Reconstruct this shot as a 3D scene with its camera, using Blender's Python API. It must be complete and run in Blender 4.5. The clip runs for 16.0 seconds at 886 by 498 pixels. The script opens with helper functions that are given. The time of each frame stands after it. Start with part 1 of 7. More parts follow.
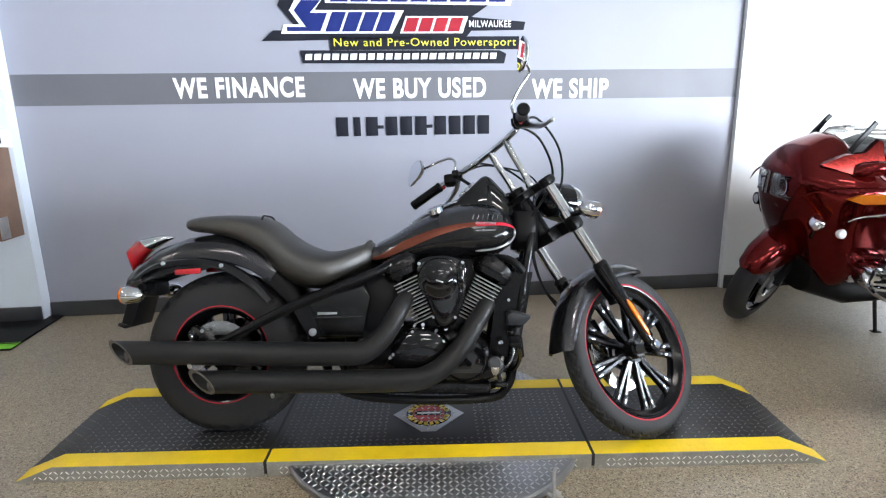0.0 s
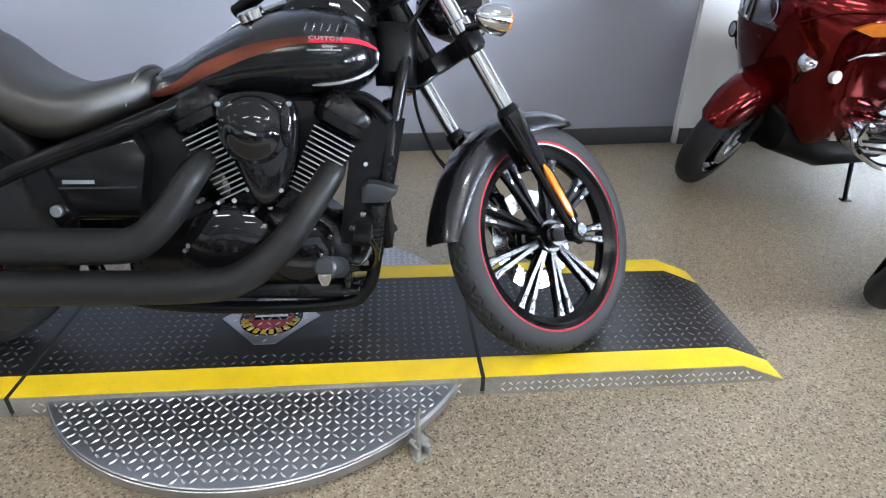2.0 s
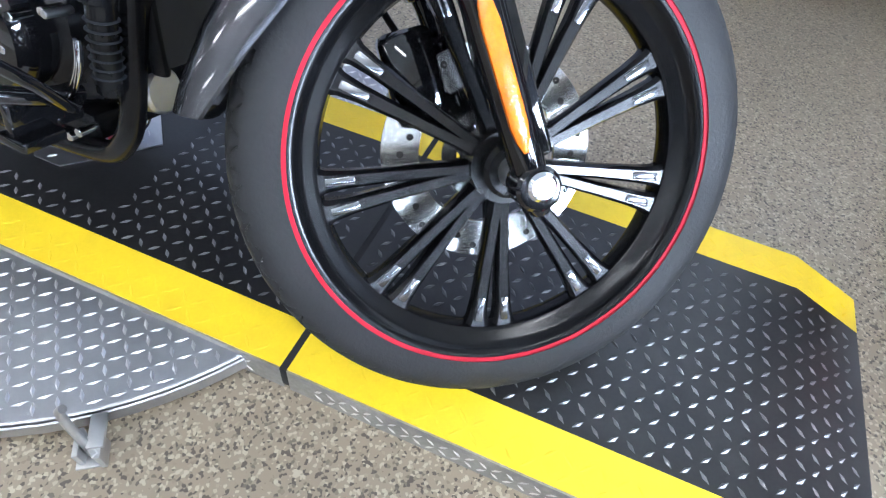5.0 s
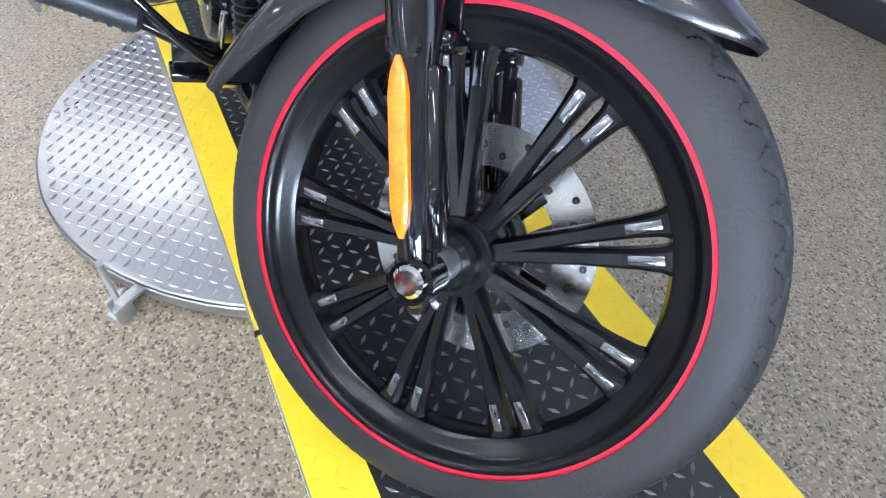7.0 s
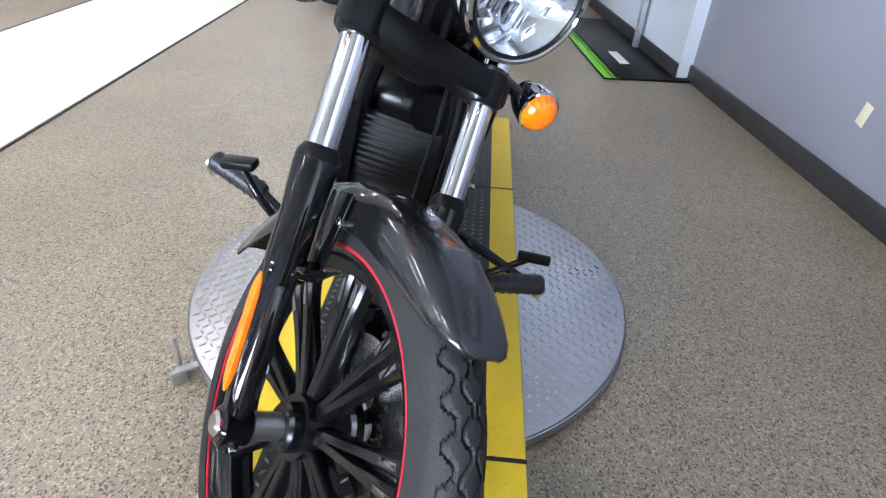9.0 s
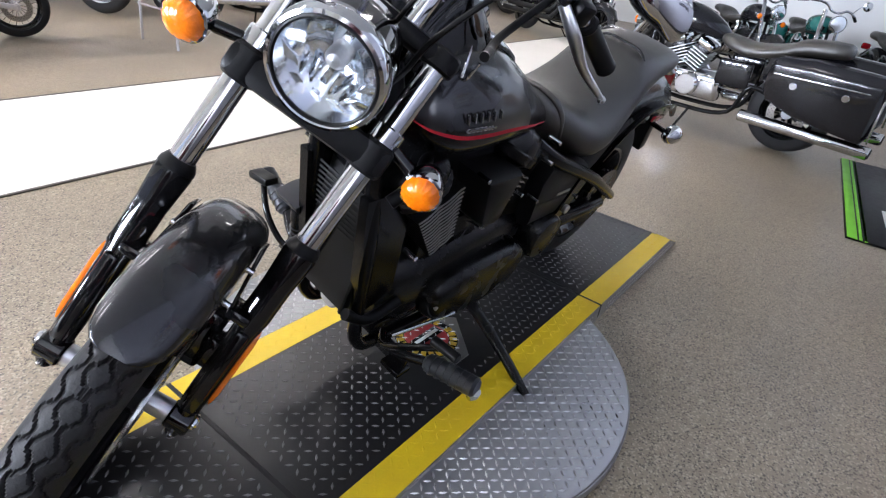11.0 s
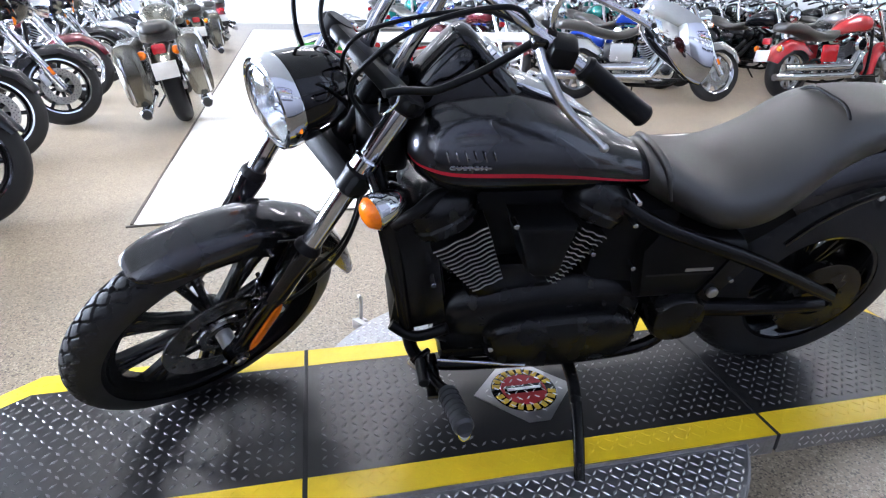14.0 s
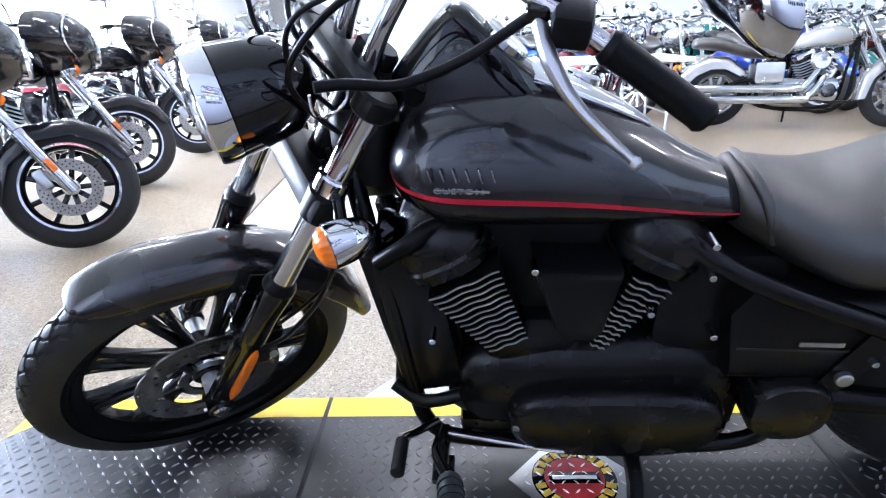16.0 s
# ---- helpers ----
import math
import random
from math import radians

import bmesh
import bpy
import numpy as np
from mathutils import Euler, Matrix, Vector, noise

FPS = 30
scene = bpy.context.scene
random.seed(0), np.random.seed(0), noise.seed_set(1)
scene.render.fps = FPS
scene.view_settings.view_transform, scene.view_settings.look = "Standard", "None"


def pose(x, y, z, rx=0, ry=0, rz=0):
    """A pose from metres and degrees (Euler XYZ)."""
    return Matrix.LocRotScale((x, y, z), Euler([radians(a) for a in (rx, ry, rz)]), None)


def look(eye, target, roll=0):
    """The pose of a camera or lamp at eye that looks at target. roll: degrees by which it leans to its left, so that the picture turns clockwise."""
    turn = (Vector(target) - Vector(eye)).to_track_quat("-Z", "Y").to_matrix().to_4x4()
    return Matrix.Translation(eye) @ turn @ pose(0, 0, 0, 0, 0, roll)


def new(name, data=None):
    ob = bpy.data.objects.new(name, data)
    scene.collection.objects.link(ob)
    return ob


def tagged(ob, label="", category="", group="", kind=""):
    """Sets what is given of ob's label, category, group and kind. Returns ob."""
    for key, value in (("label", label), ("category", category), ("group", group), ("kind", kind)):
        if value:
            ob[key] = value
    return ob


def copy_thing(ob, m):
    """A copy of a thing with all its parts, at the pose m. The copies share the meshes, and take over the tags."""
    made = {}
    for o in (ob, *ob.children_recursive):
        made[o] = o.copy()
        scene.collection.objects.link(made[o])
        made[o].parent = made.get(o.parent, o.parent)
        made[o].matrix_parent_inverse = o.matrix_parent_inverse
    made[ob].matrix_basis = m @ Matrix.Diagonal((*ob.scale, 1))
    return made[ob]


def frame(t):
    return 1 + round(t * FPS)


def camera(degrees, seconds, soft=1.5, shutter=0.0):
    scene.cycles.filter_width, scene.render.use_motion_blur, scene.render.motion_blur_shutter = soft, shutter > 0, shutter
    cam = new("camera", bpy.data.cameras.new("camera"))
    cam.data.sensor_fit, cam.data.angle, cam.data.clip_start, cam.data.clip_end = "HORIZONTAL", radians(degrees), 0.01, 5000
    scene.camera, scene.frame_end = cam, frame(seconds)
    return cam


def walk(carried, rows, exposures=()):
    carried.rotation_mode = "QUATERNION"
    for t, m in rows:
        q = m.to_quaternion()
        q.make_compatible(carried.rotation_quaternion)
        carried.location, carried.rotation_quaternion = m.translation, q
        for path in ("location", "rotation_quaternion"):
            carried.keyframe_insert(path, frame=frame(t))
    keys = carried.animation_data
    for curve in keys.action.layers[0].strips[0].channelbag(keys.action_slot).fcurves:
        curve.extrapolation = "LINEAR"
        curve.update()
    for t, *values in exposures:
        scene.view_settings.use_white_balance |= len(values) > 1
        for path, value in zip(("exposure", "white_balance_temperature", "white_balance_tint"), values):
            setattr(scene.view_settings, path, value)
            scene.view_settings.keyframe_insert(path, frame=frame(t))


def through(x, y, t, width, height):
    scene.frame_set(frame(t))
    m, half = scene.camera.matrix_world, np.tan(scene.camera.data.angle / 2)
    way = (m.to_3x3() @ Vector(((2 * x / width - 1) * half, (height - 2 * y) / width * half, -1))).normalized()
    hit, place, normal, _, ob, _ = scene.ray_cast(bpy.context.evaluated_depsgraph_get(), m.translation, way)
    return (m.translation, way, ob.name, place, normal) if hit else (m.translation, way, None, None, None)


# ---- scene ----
cam = camera(75.9, 16.0, 1.2)
PATH = [
    (0, (0.866, -2.2, 1.315), (0.896, -0.254, 0.852), -0.9),
    (0.5, (0.915, -2.082, 1.26), (1.102, -0.175, 0.688), 0.7),
    (1, (0.986, -1.864, 1.228), (1.29, 0.004, 0.58), 2.3),
    (1.5, (1.079, -1.664, 1.201), (1.378, 0.15, 0.414), 2.6),
    (2, (1.205, -1.496, 1.116), (1.387, 0.251, 0.16), 1.5),
    (2.5, (1.346, -1.306, 1.085), (1.469, 0.386, 0.025), 2.2),
    (3, (1.449, -1.12, 1.014), (1.504, 0.456, -0.217), 4.2),
    (3.5, (1.532, -0.921, 0.976), (1.567, 0.541, -0.388), 6.0),
    (4, (1.61, -0.797, 0.913), (1.574, 0.574, -0.543), 9.0),
    (6.5, (1.956, -0.375, 0.835), (0.962, 0.482, -0.690), 3.3),
    (7, (2.031, -0.297, 0.868), (0.879, 0.357, -0.63), 3.8),
    (7.5, (2.086, -0.245, 0.912), (0.755, 0.368, -0.478), 4.6),
    (8, (2.117, -0.104, 0.946), (0.677, 0.299, -0.382), 4.8),
    (8.5, (2.148, 0.004, 1.003), (0.578, 0.264, -0.209), 6.0),
    (9, (2.199, 0.148, 1.047), (0.523, 0.07, -0.041), 3.6),
    (9.5, (2.188, 0.295, 1.074), (0.522, -0.041, 0.02), 4.1),
    (10, (2.123, 0.461, 1.084), (0.504, -0.109, 0.056), 5.8),
    (12.5, (1.693, 1.103, 1.117), (0.557, -0.327, 0.304), 9.1),
    (13, (1.575, 1.172, 1.122), (0.621, -0.395, 0.324), 6.9),
    (13.5, (1.455, 1.231, 1.13), (0.813, -0.478, 0.315), 3.4),
    (14, (1.359, 1.266, 1.12), (0.963, -0.511, 0.292), 1.3),
    (14.5, (1.282, 1.26, 1.097), (1.055, -0.558, 0.295), -0.8),
    (15, (1.194, 1.197, 1.076), (1.098, -0.633, 0.276), -2.3),
    (15.5, (1.138, 1.11, 1.06), (1.088, -0.736, 0.292), -1.6),
    (16, (1.079, 1.028, 1.028), (1.138, -0.835, 0.303), -1.7),
]
EXPOSURES = [(0, -0.22, 6700, 13), (1, -0.08, 6550, 12), (2.5, 0.15, 6200, 14), (4, 0.38, 5900, 13), (6.5, 0.42, 5800, 14), (7.5, 0.36, 6050, 14), (8.5, 0.22, 6150, 15), (9.5, 0.12, 6250, 17), (10, 0.08, 6350, 18), (12.5, 0.2, 6500, 20), (13.5, 0.32, 6250, 19), (15, 0.6, 5850, 18), (16, 0.78, 5800, 18)]
walk(cam, [(t, look(eye, target, roll)) for t, eye, target, roll in PATH], EXPOSURES)

# ---- world and light ----
world = bpy.data.worlds.new("sky")
world.use_nodes = True
scene.world = world
sky = world.node_tree.nodes.new("ShaderNodeTexSky")
sky.sky_type, sky.sun_disc = "NISHITA", False
sky.sun_elevation, sky.sun_rotation = radians(48), radians(120)
world.node_tree.links.new(sky.outputs[0], world.node_tree.nodes["Background"].inputs[0])
world.node_tree.nodes["Background"].inputs[1].default_value = 0.12
CEILING_LIGHT = 66.0     # strength of the ceiling panels
WINDOW_LIGHT = 7400.0     # watts of daylight through the shop window
scene.view_settings.exposure = 0.0

window_lamp = bpy.data.lights.new("window_daylight", "AREA")
window_lamp.shape, window_lamp.size, window_lamp.size_y = "RECTANGLE", 12.4, 1.6
window_lamp.energy, window_lamp.color = WINDOW_LIGHT, (0.76, 0.88, 1.0)
window_daylight = new("window_daylight", window_lamp)
window_daylight.matrix_world = look((7.35, -7.2, 1.25), (0.0, -7.2, -5.2))


# ---- materials ----
def material(name, color, rough=0.5, metal=0.0, spots=0.0, scale=8.0, fine=0.0, grain=300.0, bump=0.0, coat=0.0, tint=None, each=0.0, gloss=0.5):
    """A node material: base colour varied at two scales, roughness wear and a fine bump."""
    m = bpy.data.materials.new(name)
    m.use_nodes = True
    n, link = m.node_tree.nodes, m.node_tree.links.new
    b = n["Principled BSDF"]
    b.inputs["Roughness"].default_value, b.inputs["Metallic"].default_value = rough, metal
    b.inputs["Coat Weight"].default_value = coat
    b.inputs["Specular IOR Level"].default_value = gloss
    b.inputs["Coat Roughness"].default_value = 0.05
    where = n.new("ShaderNodeTexCoord")
    base = n.new("ShaderNodeRGB")
    base.outputs[0].default_value = (*color, 1)
    out = base.outputs[0]
    for weight, size, detail in ((spots, scale, 4.0), (fine, grain, 2.0)):
        if weight:
            tex = n.new("ShaderNodeTexNoise")
            tex.inputs["Scale"].default_value, tex.inputs["Detail"].default_value = size, detail
            link(where.outputs["Object"], tex.inputs["Vector"])
            rng = n.new("ShaderNodeMapRange")
            rng.inputs["From Min"].default_value, rng.inputs["From Max"].default_value = 0.32, 0.68
            link(tex.outputs["Fac"], rng.inputs["Value"])
            mix = n.new("ShaderNodeMix")
            mix.data_type = "RGBA"
            other = tint or tuple(c * 0.45 for c in color)
            mix.inputs["B"].default_value = (*other, 1)
            mul = n.new("ShaderNodeMath")
            mul.operation = "MULTIPLY"
            mul.inputs[1].default_value = weight
            link(rng.outputs[0], mul.inputs[0])
            link(mul.outputs[0], mix.inputs["Factor"])
            link(out, mix.inputs["A"])
            out = mix.outputs["Result"]
            if size == scale and rough > 0.04:
                r2 = n.new("ShaderNodeMapRange")
                r2.inputs["To Min"].default_value, r2.inputs["To Max"].default_value = rough * 0.85, min(1.0, rough * 1.2)
                link(tex.outputs["Fac"], r2.inputs["Value"])
                link(r2.outputs[0], b.inputs["Roughness"])
    if each:
        info = n.new("ShaderNodeObjectInfo")
        hsv = n.new("ShaderNodeHueSaturation")
        r3 = n.new("ShaderNodeMapRange")
        r3.inputs["To Min"].default_value, r3.inputs["To Max"].default_value = 1 - each, 1 + each
        link(info.outputs["Random"], r3.inputs["Value"])
        link(r3.outputs[0], hsv.inputs["Value"])
        link(out, hsv.inputs["Color"])
        out = hsv.outputs["Color"]
    link(out, b.inputs["Base Color"])
    if bump:
        tex = n.new("ShaderNodeTexNoise")
        tex.inputs["Scale"].default_value, tex.inputs["Detail"].default_value = grain, 3.0
        link(where.outputs["Object"], tex.inputs["Vector"])
        bmp = n.new("ShaderNodeBump")
        bmp.inputs["Strength"].default_value, bmp.inputs["Distance"].default_value = bump, 0.002
        link(tex.outputs["Fac"], bmp.inputs["Height"])
        link(bmp.outputs[0], b.inputs["Normal"])
    return m


def glow(name, color, strength):
    m = bpy.data.materials.new(name)
    m.use_nodes = True
    b = m.node_tree.nodes["Principled BSDF"]
    b.inputs["Base Color"].default_value = (*color, 1)
    b.inputs["Emission Color"].default_value = (*color, 1)
    b.inputs["Emission Strength"].default_value = strength
    return m


def lens(name, color, rough=0.05, through=0.9):
    m = material(name, color, rough)
    m.node_tree.nodes["Principled BSDF"].inputs["Transmission Weight"].default_value = through
    m.node_tree.nodes["Principled BSDF"].inputs["IOR"].default_value = 1.45
    return m


def flake_floor(name, dark, mid, light, rough, scale):
    """Flecked floor: chips of three tones, broad dirt and a fine relief."""
    m = bpy.data.materials.new(name)
    m.use_nodes = True
    n, link = m.node_tree.nodes, m.node_tree.links.new
    b = n["Principled BSDF"]
    b.inputs["Roughness"].default_value = rough
    b.inputs["Coat Weight"].default_value, b.inputs["Coat Roughness"].default_value = 0.5, 0.45
    where = n.new("ShaderNodeTexCoord")
    chips = n.new("ShaderNodeTexVoronoi")
    chips.inputs["Scale"].default_value = scale
    link(where.outputs["Object"], chips.inputs["Vector"])
    grey = n.new("ShaderNodeSeparateColor")
    link(chips.outputs["Color"], grey.inputs[0])
    ramp = n.new("ShaderNodeValToRGB")
    e = ramp.color_ramp.elements
    e[0].position, e[0].color = 0.0, (*dark, 1)
    e[1].position, e[1].color = 1.0, (*light, 1)
    for at, col in ((0.10, dark), (0.2, mid), (0.8, mid), (0.88, light)):
        k = ramp.color_ramp.elements.new(at)
        k.color = (*col, 1)
    link(grey.outputs[0], ramp.inputs[0])
    dirt = n.new("ShaderNodeTexNoise")
    dirt.inputs["Scale"].default_value, dirt.inputs["Detail"].default_value = 1.3, 6.0
    link(where.outputs["Object"], dirt.inputs["Vector"])
    rng = n.new("ShaderNodeMapRange")
    rng.inputs["From Min"].default_value, rng.inputs["From Max"].default_value = 0.3, 0.7
    rng.inputs["To Min"].default_value, rng.inputs["To Max"].default_value = 0.82, 1.06
    link(dirt.outputs["Fac"], rng.inputs["Value"])
    hsv = n.new("ShaderNodeHueSaturation")
    link(ramp.outputs[0], hsv.inputs["Color"])
    link(rng.outputs[0], hsv.inputs["Value"])
    link(hsv.outputs[0], b.inputs["Base Color"])
    bmp = n.new("ShaderNodeBump")
    bmp.inputs["Strength"].default_value, bmp.inputs["Distance"].default_value = 0.22, 0.002
    link(grey.outputs[1], bmp.inputs["Height"])
    link(bmp.outputs[0], b.inputs["Normal"])
    return m


FLOOR = flake_floor("flecked_floor", (0.078, 0.060, 0.041), (0.268, 0.217, 0.148), (0.43, 0.362, 0.262), 0.42, 215.0)
AISLE = material("pale_aisle", (0.78, 0.76, 0.70), 0.35, spots=0.15, scale=2.0, fine=0.08, grain=120, tint=(0.6, 0.57, 0.5))
GREY_WALL = material("grey_wall_paint", (0.275, 0.280, 0.327), 0.6, spots=0.12, scale=1.6, fine=0.05, grain=90, bump=0.15, tint=(0.24, 0.24, 0.275))
BAND = material("dark_grey_band", (0.12, 0.12, 0.135), 0.55, spots=0.1, scale=3, bump=0.1)
WHITE = material("white_paint", (0.78, 0.79, 0.79), 0.5, spots=0.08, scale=2.0, bump=0.1, grain=120, tint=(0.7, 0.71, 0.72))
EDGING = material("brown_grey_edging", (0.09, 0.08, 0.068), 0.5, spots=0.4, scale=9)
CEIL = material("unseen_ceiling_grey", (0.36, 0.36, 0.35), 0.8, spots=0.1, scale=3, bump=0.2)
SKIRT = material("dark_baseboard", (0.03, 0.03, 0.033), 0.45, spots=0.3, scale=9)
RUBBER_TOP = material("worn_black_plate", (0.0075, 0.0075, 0.0085), 0.36, spots=0.4, scale=6, fine=0.3, grain=160, tint=(0.024, 0.023, 0.022), gloss=0.46)
YELLOW = material("yellow_safety_paint", (0.86, 0.60, 0.012), 0.42, spots=0.15, scale=14, fine=0.10, grain=200, tint=(0.5, 0.30, 0.02))
TREAD = material("bright_tread_tips", (0.74, 0.74, 0.75), 0.28, 1.0, spots=0.4, scale=9, tint=(0.5, 0.5, 0.5))
PLATE = material("aluminium_tread_plate", (0.44, 0.44, 0.45), 0.34, 1.0, spots=0.4, scale=9, fine=0.3, grain=140, bump=0.1, tint=(0.38, 0.38, 0.39))
SIDE_PLATE = material("scuffed_aluminium_side", (0.40, 0.385, 0.355), 0.4, 0.6, spots=0.4, scale=12, fine=0.3, grain=120, bump=0.15, tint=(0.15, 0.14, 0.12))
SIDE_TREAD = material("scuffed_tread_tips", (0.82, 0.80, 0.77), 0.32, 0.6, spots=0.3, scale=20)
WORN = material("worn_tread_tips", (0.24, 0.24, 0.245), 0.32, 0.6, spots=0.6, scale=7, tint=(0.02, 0.02, 0.02))
STEEL = material("bare_steel", (0.55, 0.55, 0.54), 0.35, 0.9, spots=0.35, scale=25, tint=(0.3, 0.28, 0.25))
GAP = material("rubber_seam", (0.008, 0.008, 0.008), 0.7)
RIM_BLACK = material("black_rim_paint", (0.004, 0.004, 0.0045), 0.2, spots=0.2, scale=20, gloss=0.2)
CHROME = material("chrome", (0.60, 0.61, 0.63), 0.06, 1.0, spots=0.1, scale=30)
ALLOY = material("dull_alloy", (0.55, 0.56, 0.58), 0.32, 1.0, spots=0.25, scale=25)
GLOSS = material("gloss_black_paint", (0.0035, 0.0035, 0.004), 0.05, spots=0.1, scale=20, gloss=0.42)
SATIN = material("satin_black_metal", (0.0035, 0.0035, 0.004), 0.26, 0.0, spots=0.3, scale=18, fine=0.2, grain=300, tint=(0.006, 0.006, 0.006), gloss=0.25)
PIPE = material("black_exhaust_coating", (0.009, 0.0088, 0.0088), 0.42, spots=0.35, scale=12, fine=0.3, grain=260, bump=0.15, tint=(0.014, 0.0135, 0.013), gloss=0.22)
FRAME = material("black_frame_paint", (0.004, 0.004, 0.0045), 0.22, spots=0.3, scale=20, gloss=0.18)
PLASTIC = material("black_plastic", (0.0042, 0.0042, 0.0047), 0.36, spots=0.3, scale=25, bump=0.1, gloss=0.14)
RUBBER = material("tyre_rubber", (0.016, 0.016, 0.0175), 0.58, spots=0.35, scale=15, fine=0.3, grain=220, bump=0.3, tint=(0.022, 0.0215, 0.021), gloss=0.25)
VINYL = material("black_seat_vinyl", (0.0095, 0.0081, 0.0056), 0.42, spots=0.25, scale=10, fine=0.2, grain=500, bump=0.3, tint=(0.0155, 0.0128, 0.0085), gloss=1.0)
CHARCOAL = material("satin_charcoal_metallic", (0.036, 0.036, 0.040), 0.26, 0.85, spots=0.06, scale=4, fine=0.25, grain=900, tint=(0.022, 0.0215, 0.024), coat=0.6)
TANK_BLACK = material("satin_black_tank_paint", (0.005, 0.005, 0.0055), 0.14, 0.05, spots=0.2, scale=15, gloss=0.3)
COPPER = material("copper_red_stripe", (0.17, 0.045, 0.026), 0.30, 0.9, spots=0.6, scale=5, tint=(0.075, 0.030, 0.024))
RED = material("red_pinstripe", (0.42, 0.012, 0.028), 0.6, spots=0.1, scale=20, gloss=0.15)
AMBER = material("amber_lens", (0.76, 0.175, 0.002), 0.16, spots=0.5, scale=45, coat=0.35, fine=0.3, grain=220, bump=0.4, tint=(0.55, 0.085, 0.0))
RED_LENS = material("red_tail_lens", (0.30, 0.006, 0.01), 0.1, coat=0.6, spots=0.2, scale=50)
GLASS = lens("clear_lens", (0.97, 0.985, 1.0), 0.0, 1.0)
MIRROR = material("mirror_glass", (0.85, 0.88, 0.92), 0.02, 1.0)
REFLECTOR = material("lamp_reflector", (0.84, 0.88, 0.93), 0.11, 1.0, spots=0.2, scale=40)
FIN = material("machined_fin_edge", (0.50, 0.50, 0.49), 0.32, 0.85, spots=0.25, scale=40)
DISC = material("brake_disc_steel", (0.58, 0.58, 0.57), 0.25, 1.0, spots=0.3, scale=30, fine=0.2, grain=250)
CANDY = material("candy_red_paint", (0.105, 0.0045, 0.004), 0.10, 0.8, spots=0.2, scale=5, coat=0.05, tint=(0.075, 0.003, 0.003))


# ---- mesh helpers ----
def V(*p):
    return Vector(p)


def join(*meshes):
    """One bmesh out of several."""
    out = meshes[0]
    for bm in meshes[1:]:
        me = bpy.data.meshes.new("t")
        bm.to_mesh(me)
        bm.free()
        out.from_mesh(me)
        bpy.data.meshes.remove(me)
    return out


def moved(bm, m):
    bm.transform(m)
    return bm


def box(size, at=(0, 0, 0), bevel=0.0, turn=(0, 0, 0), segs=2):
    bm = bmesh.new()
    bmesh.ops.create_cube(bm, size=1.0)
    bm.transform(Matrix.Diagonal((*size, 1)))
    if bevel:
        bmesh.ops.bevel(bm, geom=bm.edges[:], offset=bevel, segments=segs, affect="EDGES", profile=0.5)
    bm.transform(pose(*at, *turn))
    return bm


def curve_points(pts, sub):
    """A smooth path through the points."""
    pts = [Vector(p) for p in pts]
    if sub <= 1:
        return pts
    out = []
    for i in range(len(pts) - 1):
        a, b, c, d = pts[max(i - 1, 0)], pts[i], pts[i + 1], pts[min(i + 2, len(pts) - 1)]
        for k in range(sub):
            t = k / sub
            out.append(0.5 * (2 * b + (c - a) * t + (2 * a - 5 * b + 4 * c - d) * t * t + (3 * b - a - 3 * c + d) * t ** 3))
    return out + [pts[-1]]


def loft(rings, cap=True, closed=False):
    """A skin over rings of equally many points; each ring is closed in itself."""
    bm = bmesh.new()
    rows = [[bm.verts.new(p) for p in ring] for ring in rings]
    n = len(rows[0])
    pairs = list(zip(rows, rows[1:])) + ([(rows[-1], rows[0])] if closed else [])
    for a, b in pairs:
        for i in range(n):
            bm.faces.new((a[i], a[(i + 1) % n], b[(i + 1) % n], b[i]))
    if cap and not closed:
        bm.faces.new(rows[0][::-1])
        bm.faces.new(rows[-1])
    return bm


def tube(pts, r, n=10, sub=6, cap=True, flat=1.0):
    """A round bar along a smooth path; r may be a list with a radius for each given point."""
    path = curve_points(pts, sub)
    radii = [r] * len(path) if not isinstance(r, (list, tuple)) else [float(v) for v in np.interp(np.linspace(0, len(r) - 1, len(path)), range(len(r)), r)]
    ahead = [(path[min(i + 1, len(path) - 1)] - path[max(i - 1, 0)]).normalized() for i in range(len(path))]
    side = ahead[0].orthogonal().normalized()
    rings = []
    for p, d, rad in zip(path, ahead, radii):
        side = (side - d * side.dot(d)).normalized()
        up = d.cross(side)
        rings.append([p + rad * (math.cos(a) * side + flat * math.sin(a) * up) for a in (2 * math.pi * k / n for k in range(n))])
    return loft(rings, cap)


def lathe(profile, n=32, at=(0, 0, 0), axis="y", closed=False, arc=None):
    """A turned body: profile rows are (radius, along the axis)."""
    rings = []
    for k in range(n):
        a = 2 * math.pi * k / n
        rings.append([(r * math.cos(a), h, r * math.sin(a)) for r, h in profile])
    bm = bmesh.new()
    rows = [[bm.verts.new(p) for p in ring] for ring in rings]
    m = len(profile)
    for k in range(n):
        p, q = rows[k], rows[(k + 1) % n]
        for i in range(m if closed else m - 1):
            j = (i + 1) % m
            bm.faces.new((p[i], p[j], q[j], q[i]))
    bmesh.ops.remove_doubles(bm, verts=bm.verts[:], dist=1e-6)
    turn = {"y": Matrix(), "z": pose(0, 0, 0, 90), "x": pose(0, 0, 0, 0, 0, -90)}[axis]
    bm.transform(Matrix.Translation(at) @ turn)
    return bm


